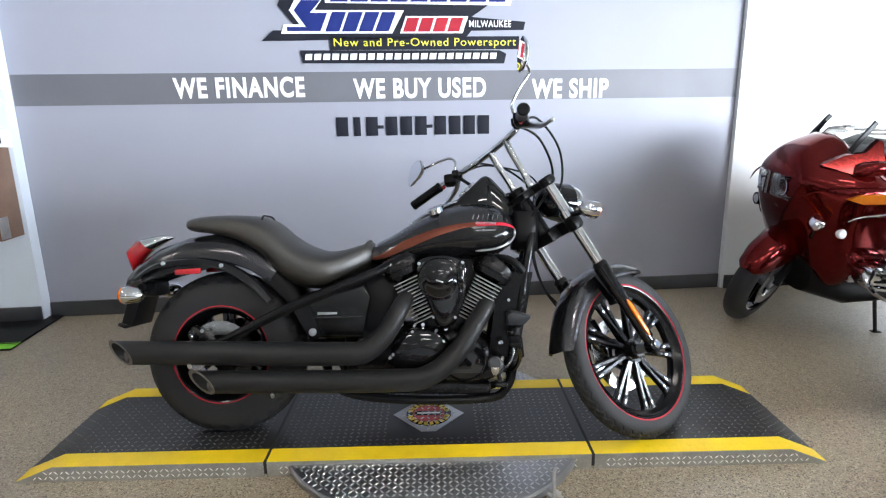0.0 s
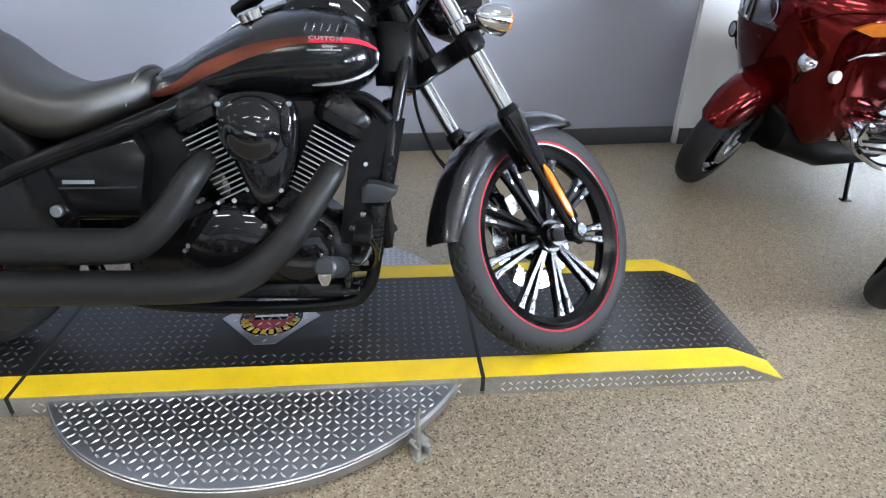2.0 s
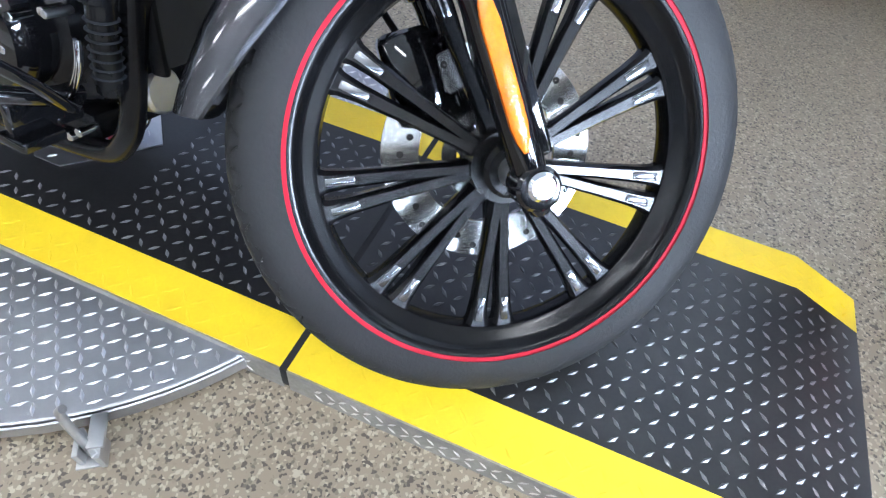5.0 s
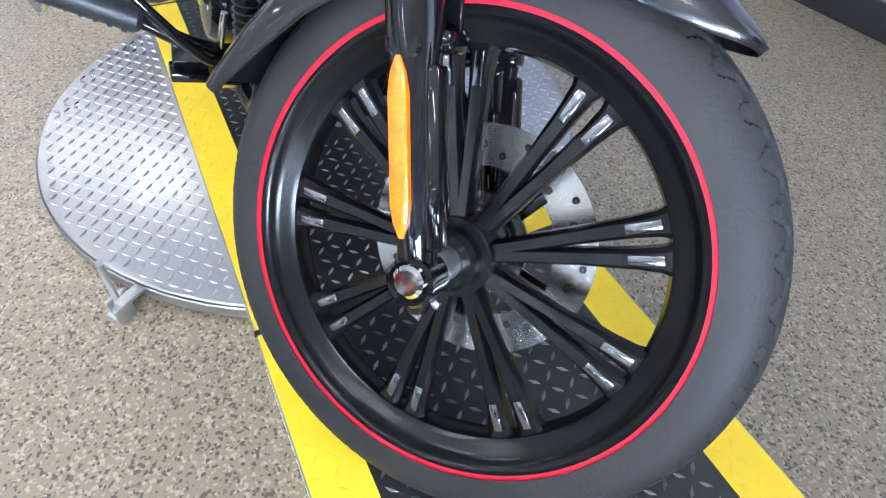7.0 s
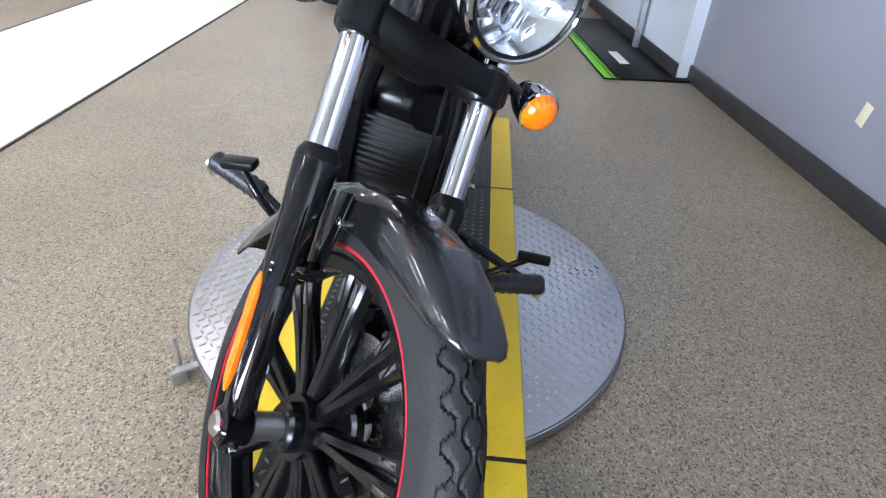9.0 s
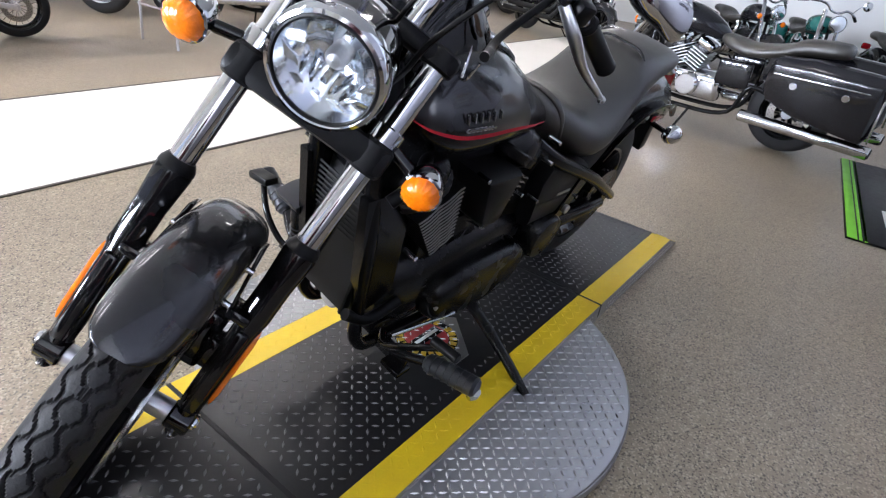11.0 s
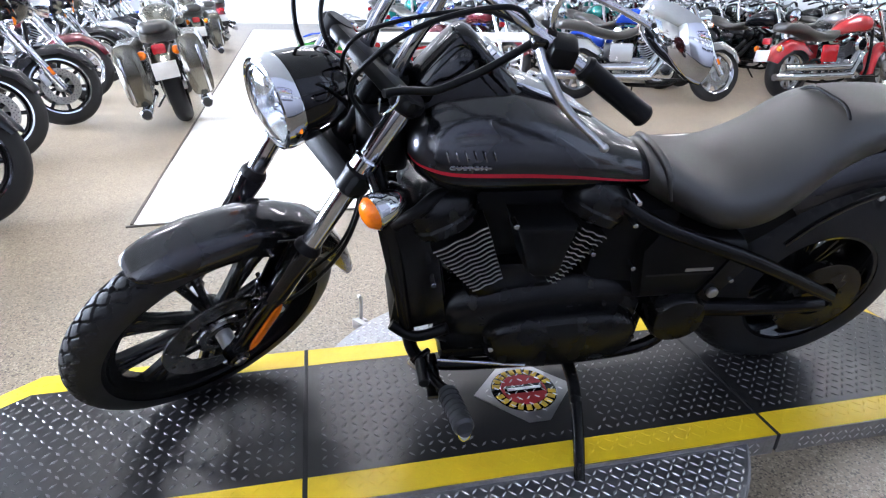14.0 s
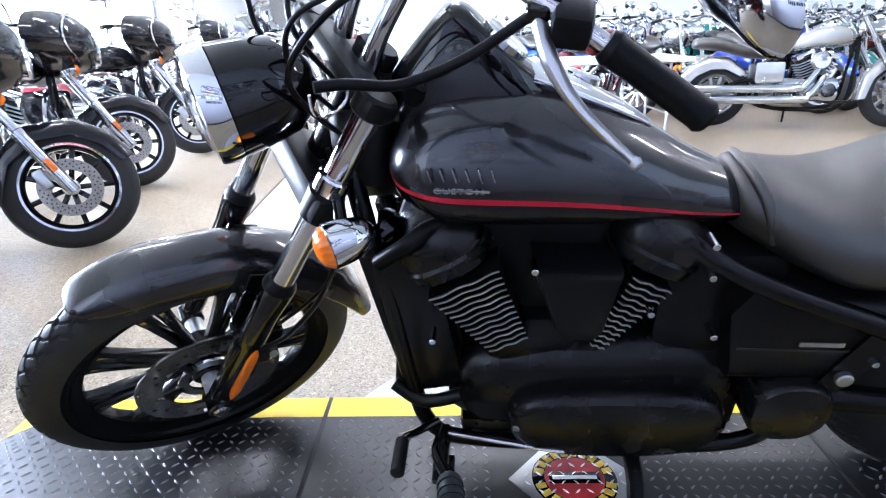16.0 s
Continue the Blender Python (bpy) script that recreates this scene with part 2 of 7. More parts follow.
def fluted(profile, ribs, at, depth=0.022):
    """A turned lens along x whose side is ribbed."""
    n = ribs * 4
    rings = []
    for r, h in profile:
        rings.append([V(h, r * (1 + depth * (1 if (k // 2) % 2 else -1)) * math.cos(2 * math.pi * k / n), r * (1 + depth * (1 if (k // 2) % 2 else -1)) * math.sin(2 * math.pi * k / n)) + Vector(at) for k in range(n)])
    return loft(rings)


def rod(a, b, r, n=12, bevel=0.15):
    """A straight round bar with softened ends from a to b."""
    a, b = Vector(a), Vector(b)
    d = (b - a).normalized()
    e = min(r * bevel, (b - a).length / 3)
    return tube([a, a + d * e, b - d * e, b], [r - e, r, r, r - e], n, 1)


def bar(a, b, w, h, bevel=0.003, up=(0, 0, 1)):
    """A straight flat bar from a to b."""
    a, b = Vector(a), Vector(b)
    d = (b - a).normalized()
    s = d.cross(Vector(up)).normalized()
    u = s.cross(d)
    m = Matrix((s, d, u)).transposed().to_4x4()
    m.translation = (a + b) / 2
    return moved(box((w, (b - a).length, h), bevel=bevel), m)


def part(name, bm, mat, parent=None, label="", sharp=38, basis=None):
    """Links a bmesh as one mesh object, under a thing or a part."""
    bmesh.ops.recalc_face_normals(bm, faces=bm.faces[:])
    me = bpy.data.meshes.new(name)
    bm.to_mesh(me)
    bm.free()
    for m in (mat if isinstance(mat, (list, tuple)) else [mat]):
        me.materials.append(m)
    me.shade_smooth()
    me.set_sharp_from_angle(angle=radians(sharp))
    ob = new(name, me)
    if parent:
        ob.parent = parent
    if basis is not None:
        ob.matrix_basis = basis
    if label:
        tagged(ob, label)
    return ob


def thing(name, m, label, category, group="", kind=""):
    ob = new(name)
    ob.empty_display_size = 0.1
    ob.matrix_basis = m
    return tagged(ob, label, category, group, kind)


def words(text, size, mat, parent, m, name="lettering", label="", bold=0.0, wide=1.0):
    """Raised lettering in the built-in font, centred in its width, as a mesh."""
    cu = bpy.data.curves.new("t", "FONT")
    cu.body, cu.size, cu.extrude, cu.offset, cu.align_x = text, size, 0.0012, bold, "LEFT"
    cu.space_character = 1.12
    tmp = new("t", cu)
    dg = bpy.context.evaluated_depsgraph_get()
    me = bpy.data.meshes.new_from_object(tmp.evaluated_get(dg))
    bpy.data.objects.remove(tmp)
    xs = [v.co.x for v in me.vertices]
    me.transform(Matrix.Diagonal((wide / (max(xs) - min(xs)), 1, 1, 1)) @ Matrix.Translation((-min(xs), 0, 0)))
    me.materials.clear()
    me.materials.append(mat)
    me.name = name
    ob = new(name, me)
    ob.parent = parent
    ob.matrix_basis = m
    if label:
        tagged(ob, label)
    return ob


# ---- the room ----
SLOPE = math.atan(0.078)                      # the sign wall stands a little askew to the platform
WALL = pose(0, 1.69, 0, 0, 0, math.degrees(SLOPE))


def slab(name, size, at, mat, label, category, m=Matrix(), bevel=0.0):
    ob = part(name, box(size, at, bevel), mat)
    ob.matrix_basis = m
    return tagged(ob, label, category, kind="structure")


floor = slab("floor", (20, 26, 0.1), (-3, -8, -0.05), FLOOR, "grey-beige flecked showroom floor", "floor")
ACROSS = WALL @ pose(0.92, -4.13, 0, 0, 0, -1.8)       # the second aisle runs off at nearly a right angle
aisle = part("floor_aisle", box((11.5, 1.22, 0.006), (-3.72, -4.13, 0.001)), AISLE, basis=WALL)
tagged(aisle, "pale smooth aisle strip let into the showroom floor", "floor", kind="structure")
aisle_2 = part("floor_aisle_2", box((1.10, 15.0, 0.006), (0.56, -6.88, 0.0016)), AISLE, basis=ACROSS)
tagged(aisle_2, "pale smooth cross aisle let into the showroom floor", "floor", kind="structure")
for n, (sx, sy, x, y, m) in enumerate(((11.6, 0.014, -3.72, -3.515, WALL), (10.4, 0.014, -4.30, -4.745, WALL), (0.014, 14.4, 0.0, -7.8, ACROSS), (0.014, 15.0, 1.12, -6.88, ACROSS))):
    slab("trim_%d" % (n + 1), (sx, sy, 0.009), (x, y, 0.0035), EDGING, "thin brown-grey edging strip along the pale aisle", "floor trim", m, bevel=0.001)
slab("wall_north", (6.75, 0.2, 4.0), (1.35 - 0.03, 0.1, 2.0), GREY_WALL, "grey painted showroom wall with sign lettering", "wall", WALL)
slab("wall_north_white", (6.0, 0.24, 4.0), (3.03 + 3.0, 0.08, 2.0), WHITE, "white painted wall beside the grey sign wall", "wall", WALL)
PALE_BLUE = material("pale_blue_grey_paint", (0.66, 0.71, 0.78), 0.5, spots=0.1, scale=2.0, bump=0.1, grain=120)
slab("wall_north_west", (7.5, 0.3, 4.0), (-1.776 - 3.75, 0.06, 2.0), PALE_BLUE, "pale blue-grey painted wall section standing slightly forward", "wall", WALL)
slab("baseboard_west", (7.4, 0.02, 0.105), (-1.782 - 3.7, -0.101, 0.0525), SKIRT, "black rubber baseboard on the pale wall section", "baseboard", WALL, 0.004)
slab("baseboard", (4.79, 0.02, 0.105), (0.627, -0.012, 0.0525), SKIRT, "black rubber baseboard on the grey wall", "baseboard", WALL, 0.004)
slab("baseboard_east", (5.9, 0.02, 0.10), (6.0, -0.052, 0.05), SKIRT, "black rubber baseboard on the white wall", "baseboard", WALL, 0.004)
slab("wall_band", (4.79, 0.004, 0.192), (0.627, -0.002, 1.498), BAND, "dark grey painted band behind white lettering", "wall band", WALL)
slab("wall_west", (0.2, 24, 4.0), (-13.1, -9, 2.0), WHITE, "white far wall of the showroom", "wall")
slab("wall_south", (22, 0.2, 4.0), (-2.5, -20.1, 2.0), WHITE, "white far wall behind the parked motorcycles", "wall")
# ceiling out of view; its grey is chosen to limit bounced light
ceiling = slab("ceiling", (22, 26, 0.1), (-3, -8, 4.05), CEIL, "plain grey ceiling assumed above the showroom, out of view", "ceiling")

# shop window on the east side: low wall, lintel, posts and panes
slab("wall_east_low", (0.2, 14.2, 0.4), (7.5, -7.0, 0.2), WHITE, "low white wall under the shop window", "wall")
slab("wall_east_top", (0.2, 24, 0.6), (7.5, -8.0, 3.7), WHITE, "white lintel above the shop window", "wall")
slab("wall_east_end", (0.2, 6.3, 3.4), (7.5, -17.2, 1.7), WHITE, "white wall at the end of the shop window", "wall")
slab("wall_east_near", (0.2, 2.6, 3.4), (7.5, 1.4, 1.7), WHITE, "white wall beside the shop window", "wall")
shop_window = thing("window_1", pose(7.5, -7.0, 0.4), "large shop window with aluminium posts", "window", kind="structure")
FRAME_ALU = material("window_frame_aluminium", (0.5, 0.5, 0.5), 0.4, 0.8, spots=0.2)
PANE = lens("window_glass", (1, 1, 1), 0.0, 1.0)
for k in range(8):
    part("window_frame", box((0.08, 0.06, 3.0), (0, -7.07 + 2.02 * k, 1.5), 0.004), FRAME_ALU, shop_window)
for k in range(7):
    pane = part("pane", box((0.008, 1.96, 3.0), (0, -6.06 + 2.02 * k, 1.5)), PANE, shop_window)
    pane.visible_shadow = False
OUTSIDE = material("outside_paving", (0.35, 0.34, 0.32), 0.8, spots=0.2, scale=1.5)
slab("ground", (60, 80, 0.1), (38, -8, -0.12), OUTSIDE, "pale paving outside the shop window", "ground")

# ceiling lights, assumed out of view
PANEL = glow("light_panel", (1.0, 0.975, 0.93), CEILING_LIGHT)
first = thing("ceiling_light", pose(0, 0, 3.98), "white ceiling light panel assumed out of view", "ceiling light", "ceiling lights")
# unseen frame, made deep to keep the panel's light off the upper wall
part("frame", join(box((1.3, 0.02, 0.09), (0, 0.11, -0.03), 0.003), box((1.3, 0.02, 0.09), (0, -0.11, -0.03), 0.003), box((0.02, 0.2, 0.09), (0.64, 0, -0.03), 0.003), box((0.02, 0.2, 0.09), (-0.64, 0, -0.03), 0.003)), WHITE, first, "white frame deepened to cut off sideways light")
part("diffuser", box((1.23, 0.18, 0.012), (0, 0, 0.004)), PANEL, first)
for ix in range(6):
    for iy in range(8):
        # the listed extra panels are added to brighten turntable, front ramp and floor
        if ((ix + 2 * iy) % 3 != 2 and (ix, iy) not in ((4, 1), (5, 1), (2, 0), (5, 0), (1, 1))) or (iy == 0 and ix not in (2, 5)):
            continue
        m = pose(-8.4 + 2.35 * ix, -1.6 - 1.95 * iy, 3.98)
        if ix == 0 and iy == 1:
            first.matrix_basis = m
        else:
            copy_thing(first, m)

# lettering and signs on the grey wall, in wall metres
ON_WALL = WALL @ pose(0, -0.006, 0, 90, 0, 0)
LETTER_WHITE = material("white_vinyl_lettering", (0.80, 0.80, 0.79), 0.45, spots=0.05)
LETTER_DARK = material("dark_vinyl_lettering", (0.012, 0.013, 0.020), 0.6, spots=0.1, gloss=0.15)
BLUE = material("blue_vinyl", (0.008, 0.018, 0.13), 0.5, spots=0.1, gloss=0.2)
SIGN_RED = material("red_vinyl", (0.33, 0.012, 0.025), 0.5, spots=0.1, gloss=0.2)
SIGN_YELLOW = material("yellow_vinyl", (0.75, 0.68, 0.05), 0.4, spots=0.1)
band_words = thing("wall_lettering", ON_WALL, "white lettering on the dark grey wall band", "lettering")
for text, x, w, z in (("WE FINANCE", -0.795, 0.83, 1.442), ("WE BUY USED", 0.35, 0.888, 1.427), ("WE SHIP", 1.552, 0.54, 1.413)):
    words(text, 0.172, LETTER_WHITE, band_words, pose(x, z, 0.0), bold=0.0056, wide=w)
phone = thing("wall_number", ON_WALL, "row of dark figures shown as plain bars", "lettering")
for x, count in ((0.22, 3), (0.55, 3), (0.88, 4)):
    for k in range(count):
        w = 0.045 if (count == 3 and k == 1 and x < 0.4) else 0.078
        part("bar", box((w, 0.125, 0.003), (x + 0.045 + 0.099 * k, 1.24, 0), 0.001), LETTER_DARK, phone)
for x in (0.497, 0.828):
    part("bar", box((0.045, 0.022, 0.003), (x + 0.021, 1.235, 0), 0.001), LETTER_DARK, phone)


def flat(points, at=0.0, thick=0.003):
    """A flat cut-out shape in wall metres."""
    bm = bmesh.new()
    face = bm.faces.new([bm.verts.new((x, z, at)) for x, z in points])
    out = bmesh.ops.extrude_face_region(bm, geom=[face])
    bmesh.ops.translate(bm, verts=[v for v in out["geom"] if isinstance(v, bmesh.types.BMVert)], vec=(0, 0, thick))
    return bm


logo = thing("wall_logo", ON_WALL, "dealer sign of dark, blue and red shapes with yellow lettering", "sign")
part("sign_back", join(flat([(-0.216, 1.785), (1.10, 1.80), (1.14, 1.845), (1.49, 1.85), (1.50, 1.90), (1.14, 1.93), (1.28, 2.02), (1.52, 2.06), (1.40, 2.26), (0.02, 2.26), (-0.10, 2.0), (0.02, 1.85), (-0.14, 1.85)]), flat([(0.215, 1.728), (1.46, 1.728), (1.46, 1.81), (0.215, 1.81)])), LETTER_DARK, logo)
part("web_plate", flat([(0.035, 1.648), (1.36, 1.638), (1.375, 1.70), (1.33, 1.722), (0.02, 1.728)]), LETTER_DARK, logo)
def row_of_bars(name, x0, x1, z0, z1, count, slant, mat, at, fill=0.74):
    """Slanted plain bars in place of the letters of a name."""
    step = (x1 - x0) / count
    for k in range(count):
        a, b = x0 + step * k, x0 + step * (k + fill)
        part(name, flat([(a, z0), (b, z0), (b + slant, z1), (a + slant, z1)], at, 0.002), mat, logo)


row_of_bars("web_bar", 0.05, 1.32, 1.668, 1.706, 22, 0.006, LETTER_WHITE, 0.0035)
part("blue_shape", flat([(-0.05, 1.845), (0.16, 1.845), (0.21, 1.955), (0.1, 1.955), (0.17, 2.03), (0.05, 2.03), (0.0, 1.97), (0.07, 1.87), (-0.05, 1.87)], 0.0045, 0.002), BLUE, logo)
part("white_edge", flat([(-0.09, 1.83), (0.62, 1.83), (0.70, 1.97), (0.13, 1.972), (0.19, 2.05), (0.02, 2.05), (-0.03, 1.97), (0.03, 1.885), (-0.07, 1.885)], 0.003, 0.0004), LETTER_WHITE, logo)
row_of_bars("blue_bar", 0.19, 0.615, 1.842, 1.960, 4, 0.05, BLUE, 0.0045, 0.84)
part("red_edge", flat([(0.67, 1.830), (1.08, 1.830), (1.12, 1.935), (0.71, 1.935)], 0.003, 0.0004), LETTER_WHITE, logo)
row_of_bars("red_bar", 0.69, 1.075, 1.840, 1.925, 4, 0.03, SIGN_RED, 0.0045, 0.82)
part("upper_shape", flat([(0.2, 2.015), (1.40, 2.0), (1.44, 2.16), (0.18, 2.18)], 0.003, 0.0004), LETTER_WHITE, logo)
row_of_bars("upper_bar", 0.23, 1.38, 2.022, 2.15, 9, 0.05, BLUE, 0.0045, 0.86)
words("New and Pre-Owned Powersport", 0.07, SIGN_YELLOW, logo, pose(0.24, 1.752, 0.004), wide=1.2)
words("MILWAUKEE", 0.058, LETTER_WHITE, logo, pose(1.125, 1.868, 0.004), bold=0.001, wide=0.28)
sticker = part("sticker", box((0.05, 0.09, 0.002), (-0.11, 0.355, 0.0), 0.0005, (0, 0, -12)), material("cream_paper", (0.75, 0.70, 0.5), 0.7), None)
sticker.matrix_basis = ON_WALL
tagged(sticker, "small cream paper sticker on the grey wall", "sticker")

# things at the white wall section
floor_mat = thing("floor_mat", pose(-2.665, 1.225, 0, 0, 0, 5.2), "black floor mat with bright green edge stripes", "floor mat")
part("mat_body", box((2.0, 0.60, 0.014), (0, 0.02, 0.007), 0.004), PLASTIC, floor_mat)
GREEN = material("green_stripe", (0.16, 0.55, 0.02), 0.5, spots=0.15, scale=10)
for k, y in enumerate((-0.328, -0.286, -0.262)):
    part("stripe", box((2.0, (0.05, 0.016, 0.016)[k], 0.004), (0, y, 0.012), 0.001), GREEN, floor_mat)
part("mat_edge", box((2.0, 0.085, 0.011), (0, -0.316, 0.0055), 0.002), PLASTIC, floor_mat)
part("word_bar", box((0.34, 0.07, 0.002), (0.46, -0.115, 0.015), 0.0005, (0, 0, 0)), LETTER_WHITE, floor_mat, "white word shown as a plain bar")
WOOD = material("worn_brown_board", (0.22, 0.13, 0.085), 0.55, spots=0.5, scale=7, fine=0.3, grain=90, tint=(0.12, 0.07, 0.05))
GALVANISED = material("galvanised_steel", (0.62, 0.66, 0.70), 0.42, 0.8, spots=0.4, scale=5, fine=0.2, grain=60, tint=(0.45, 0.48, 0.52))
cabinet = thing("wall_cabinet", WALL @ pose(-2.375, -0.20, 0.0), "brown wooden wall cabinet with a steel fitting and a galvanised leg", "cabinet")
part("body", box((1.15, 0.215, 0.56), (0, 0, 0.875), 0.004), WOOD, cabinet)
part("door", box((1.13, 0.016, 0.54), (-0.004, -0.117, 0.875), 0.003), WOOD, cabinet)
fitting = part("corner_fitting", join(box((0.030, 0.006, 0.135), (0.550, -0.128, 0.672), 0.002), box((0.006, 0.085, 0.135), (0.578, -0.075, 0.672), 0.002)), STEEL, cabinet, "bare steel corner fitting")
for z in (0.635, 0.71):
    part("screw", rod(V(0.550, -0.130, z), V(0.550, -0.135, z), 0.006), STEEL, fitting)
part("leg", box((0.055, 0.04, 0.583), (-0.235, 0.065, 0.3055), 0.004), GALVANISED, cabinet, "flat galvanised leg")
thermo = thing("thermostat", WALL @ pose(-1.836, -0.105, 1.208), "small white wall thermostat with a dark display", "thermostat")
part("case", box((0.13, 0.03, 0.11), (0, 0, 0), 0.006), WHITE, thermo)
part("display", box((0.07, 0.004, 0.06), (-0.02, -0.016, 0.0), 0.001), GLOSS, thermo)


# ---- the display platform and its turntable ----
TOP = 0.062
SEAM_R, SEAM_F, BREAK_R, BREAK_F, TOE_R, TOE_F, HALF = 0.218, 1.449, -0.57, 2.203, -0.712, 2.345, 0.308


def treads(area, pitch, length, width, height, z, inside, lean=0.0):
    """Raised diamond treads, turned left and right by turns, in one mesh."""
    x0, x1, y0, y1 = area
    verts, faces = [], []
    for i in range(int((x1 - x0) / pitch)):
        for j in range(int((y1 - y0) / pitch)):
            cx, cy = x0 + (i + 0.5) * pitch, y0 + (j + 0.5) * pitch
            if not inside(cx, cy):
                continue
            a = radians(45 if (i + j) % 2 else -45)
            u, w = V(math.cos(a), math.sin(a), 0), V(-math.sin(a), math.cos(a), 0)
            c = V(cx, cy, z(cx, cy))
            k = len(verts)
            for s, t, h in ((-1, 0, 0), (0, -1, 0), (1, 0, 0), (0, 1, 0), (-0.45, 0, 1), (0.45, 0, 1)):
                verts.append(c + u * (s * length / 2) + w * (t * width / 2) + V(0, 0, h * height))
            faces += [(k, k + 1, k + 4), (k + 1, k + 5, k + 4), (k + 1, k + 2, k + 5), (k + 2, k + 3, k + 5), (k + 3, k + 4, k + 5), (k + 3, k, k + 4)]
    bm = bmesh.new()
    me = bpy.data.meshes.new("t")
    me.from_pydata(verts, [], faces)
    bm.from_mesh(me)
    bpy.data.meshes.remove(me)
    return bm


def prism(outline, y0, y1):
    """A body with the given side outline in x and z."""
    return loft([[(x, y0, z) for x, z in outline], [(x, y1, z) for x, z in outline]])


turntable = thing("turntable", pose(0.843, 0, 0), "round aluminium tread-plate turntable under the ramp platform", "turntable")
part("plate", lathe([(0.001, 0.048), (0.612, 0.048), (0.6155, 0.0468), (0.617, 0.045), (0.617, 0.012), (0.60, 0.008), (0.001, 0.008)], 96, axis="z"), PLATE, turntable)
part("rim_band", lathe([(0.6185, 0.014), (0.621, 0.016), (0.621, 0.040), (0.6185, 0.042)], 96, axis="z"), PLATE, turntable)
part("base_ring", lathe([(0.55, 0.0), (0.60, 0.0), (0.60, 0.01), (0.55, 0.01)], 64, axis="z"), GAP, turntable)
td = part("tread", treads((-0.6, 0.6, -0.6, 0.6), 0.0218, 0.0225, 0.0068, 0.0022, lambda x, y: 0.048, lambda x, y: math.hypot(x, y) < 0.604 and abs(y) > HALF), TREAD, turntable)
tagged(td, kind="stuff")

platform = thing("display_ramp", Matrix(), "long low black ramp platform with yellow edges and tread-plate sides", "platform")
SECTIONS = (
    ("rear_ramp", [(TOE_R, 0.004), (BREAK_R, TOP), (SEAM_R - 0.006, TOP), (SEAM_R - 0.006, 0.004)]),
    ("middle_deck", [(SEAM_R + 0.006, 0.050), (SEAM_R + 0.006, TOP), (SEAM_F - 0.006, TOP), (SEAM_F - 0.006, 0.050)]),
    ("front_ramp", [(SEAM_F + 0.006, 0.004), (SEAM_F + 0.006, TOP), (BREAK_F, TOP), (TOE_F, 0.004)]),
)


def deck_z(x, y):
    if x > BREAK_F:
        return TOP - (x - BREAK_F) / (TOE_F - BREAK_F) * (TOP - 0.004)
    if x < BREAK_R:
        return TOP - (BREAK_R - x) / (BREAK_R - TOE_R) * (TOP - 0.004)
    return TOP


STRIP = 0.083
for name, outline in SECTIONS:
    section = part(name, prism(outline, -HALF, HALF), RUBBER_TOP, platform)
    tops = [(x, z) for x, z in outline if z > 0.0039 and not (name == "middle_deck" and z < 0.06)]
    if name != "middle_deck":
        tops = [p for p in outline if p[1] > 0.01 or p[0] in (TOE_R, TOE_F)]
    tops.sort()
    for s in (-1, 1):
        inner, outer = s * (HALF - STRIP), s * (HALF + 0.0005)
        ring = [(x, z + 0.0008) for x, z in tops] + [(x, z - 0.0012) for x, z in reversed(tops)]
        part("yellow_strip", prism(ring, min(inner, outer), max(inner, outer)), YELLOW, section, "yellow painted edge strip")
        skirt = [(x, max(z - 0.001, 0.001)) for x, z in tops] + [(max(p[0] for p in tops) if name != "front_ramp" else TOE_F, 0.0), (min(p[0] for p in tops) if name != "rear_ramp" else TOE_R, 0.0)]
        part("side_plate", prism(skirt, min(s * (HALF + 0.0006), s * (HALF + 0.0035)), max(s * (HALF + 0.0006), s * (HALF + 0.0035))), SIDE_PLATE, section, "aluminium tread-plate side")
    x0, x1 = tops[0][0] + 0.012, tops[-1][0] - 0.012
    td = part("tread", treads((x0, x1, -HALF + STRIP + 0.004, HALF - STRIP - 0.004), 0.0268, 0.023, 0.0075, 0.0022 if name != "middle_deck" else 0.0014, lambda x, y: deck_z(x, y) - 0.0002, lambda x, y: not (abs(x - 0.83) < 0.17 and abs(y - 0.01) < 0.17)), WORN, section)
    tagged(td, kind="stuff")
    for s in (-1, 1):
        ty = sorted((s * (HALF - STRIP + 0.004), s * (HALF - 0.002)))
        td = part("strip_tread", treads((x0, x1, *ty), 0.0268, 0.028, 0.007, 0.0012, lambda x, y: deck_z(x, y) + 0.0007, lambda x, y: True), YELLOW, section)
        tagged(td, kind="stuff")
        td = part("side_tread", moved(treads((x0 + 0.03, x1 - 0.03, 0.006, 0.058), 0.0205, 0.0205, 0.0060, 0.0014, lambda x, y: 0, lambda x, y: y < deck_z(x, 0) - 0.012), Matrix.Translation((0, s * (HALF + 0.0035), 0)) @ pose(0, 0, 0, 90) if s < 0 else Matrix.Translation((0, HALF + 0.0035, 0)) @ Matrix.Scale(-1, 4, (0, 1, 0)) @ pose(0, 0, 0, 90)), SIDE_TREAD, section)
        tagged(td, kind="stuff")
for x in (SEAM_R, SEAM_F):
    part("seam", box((0.013, 2 * HALF + 0.008, 0.05), (x, 0, 0.0375), 0.002), GAP, platform, "black rubber seam")

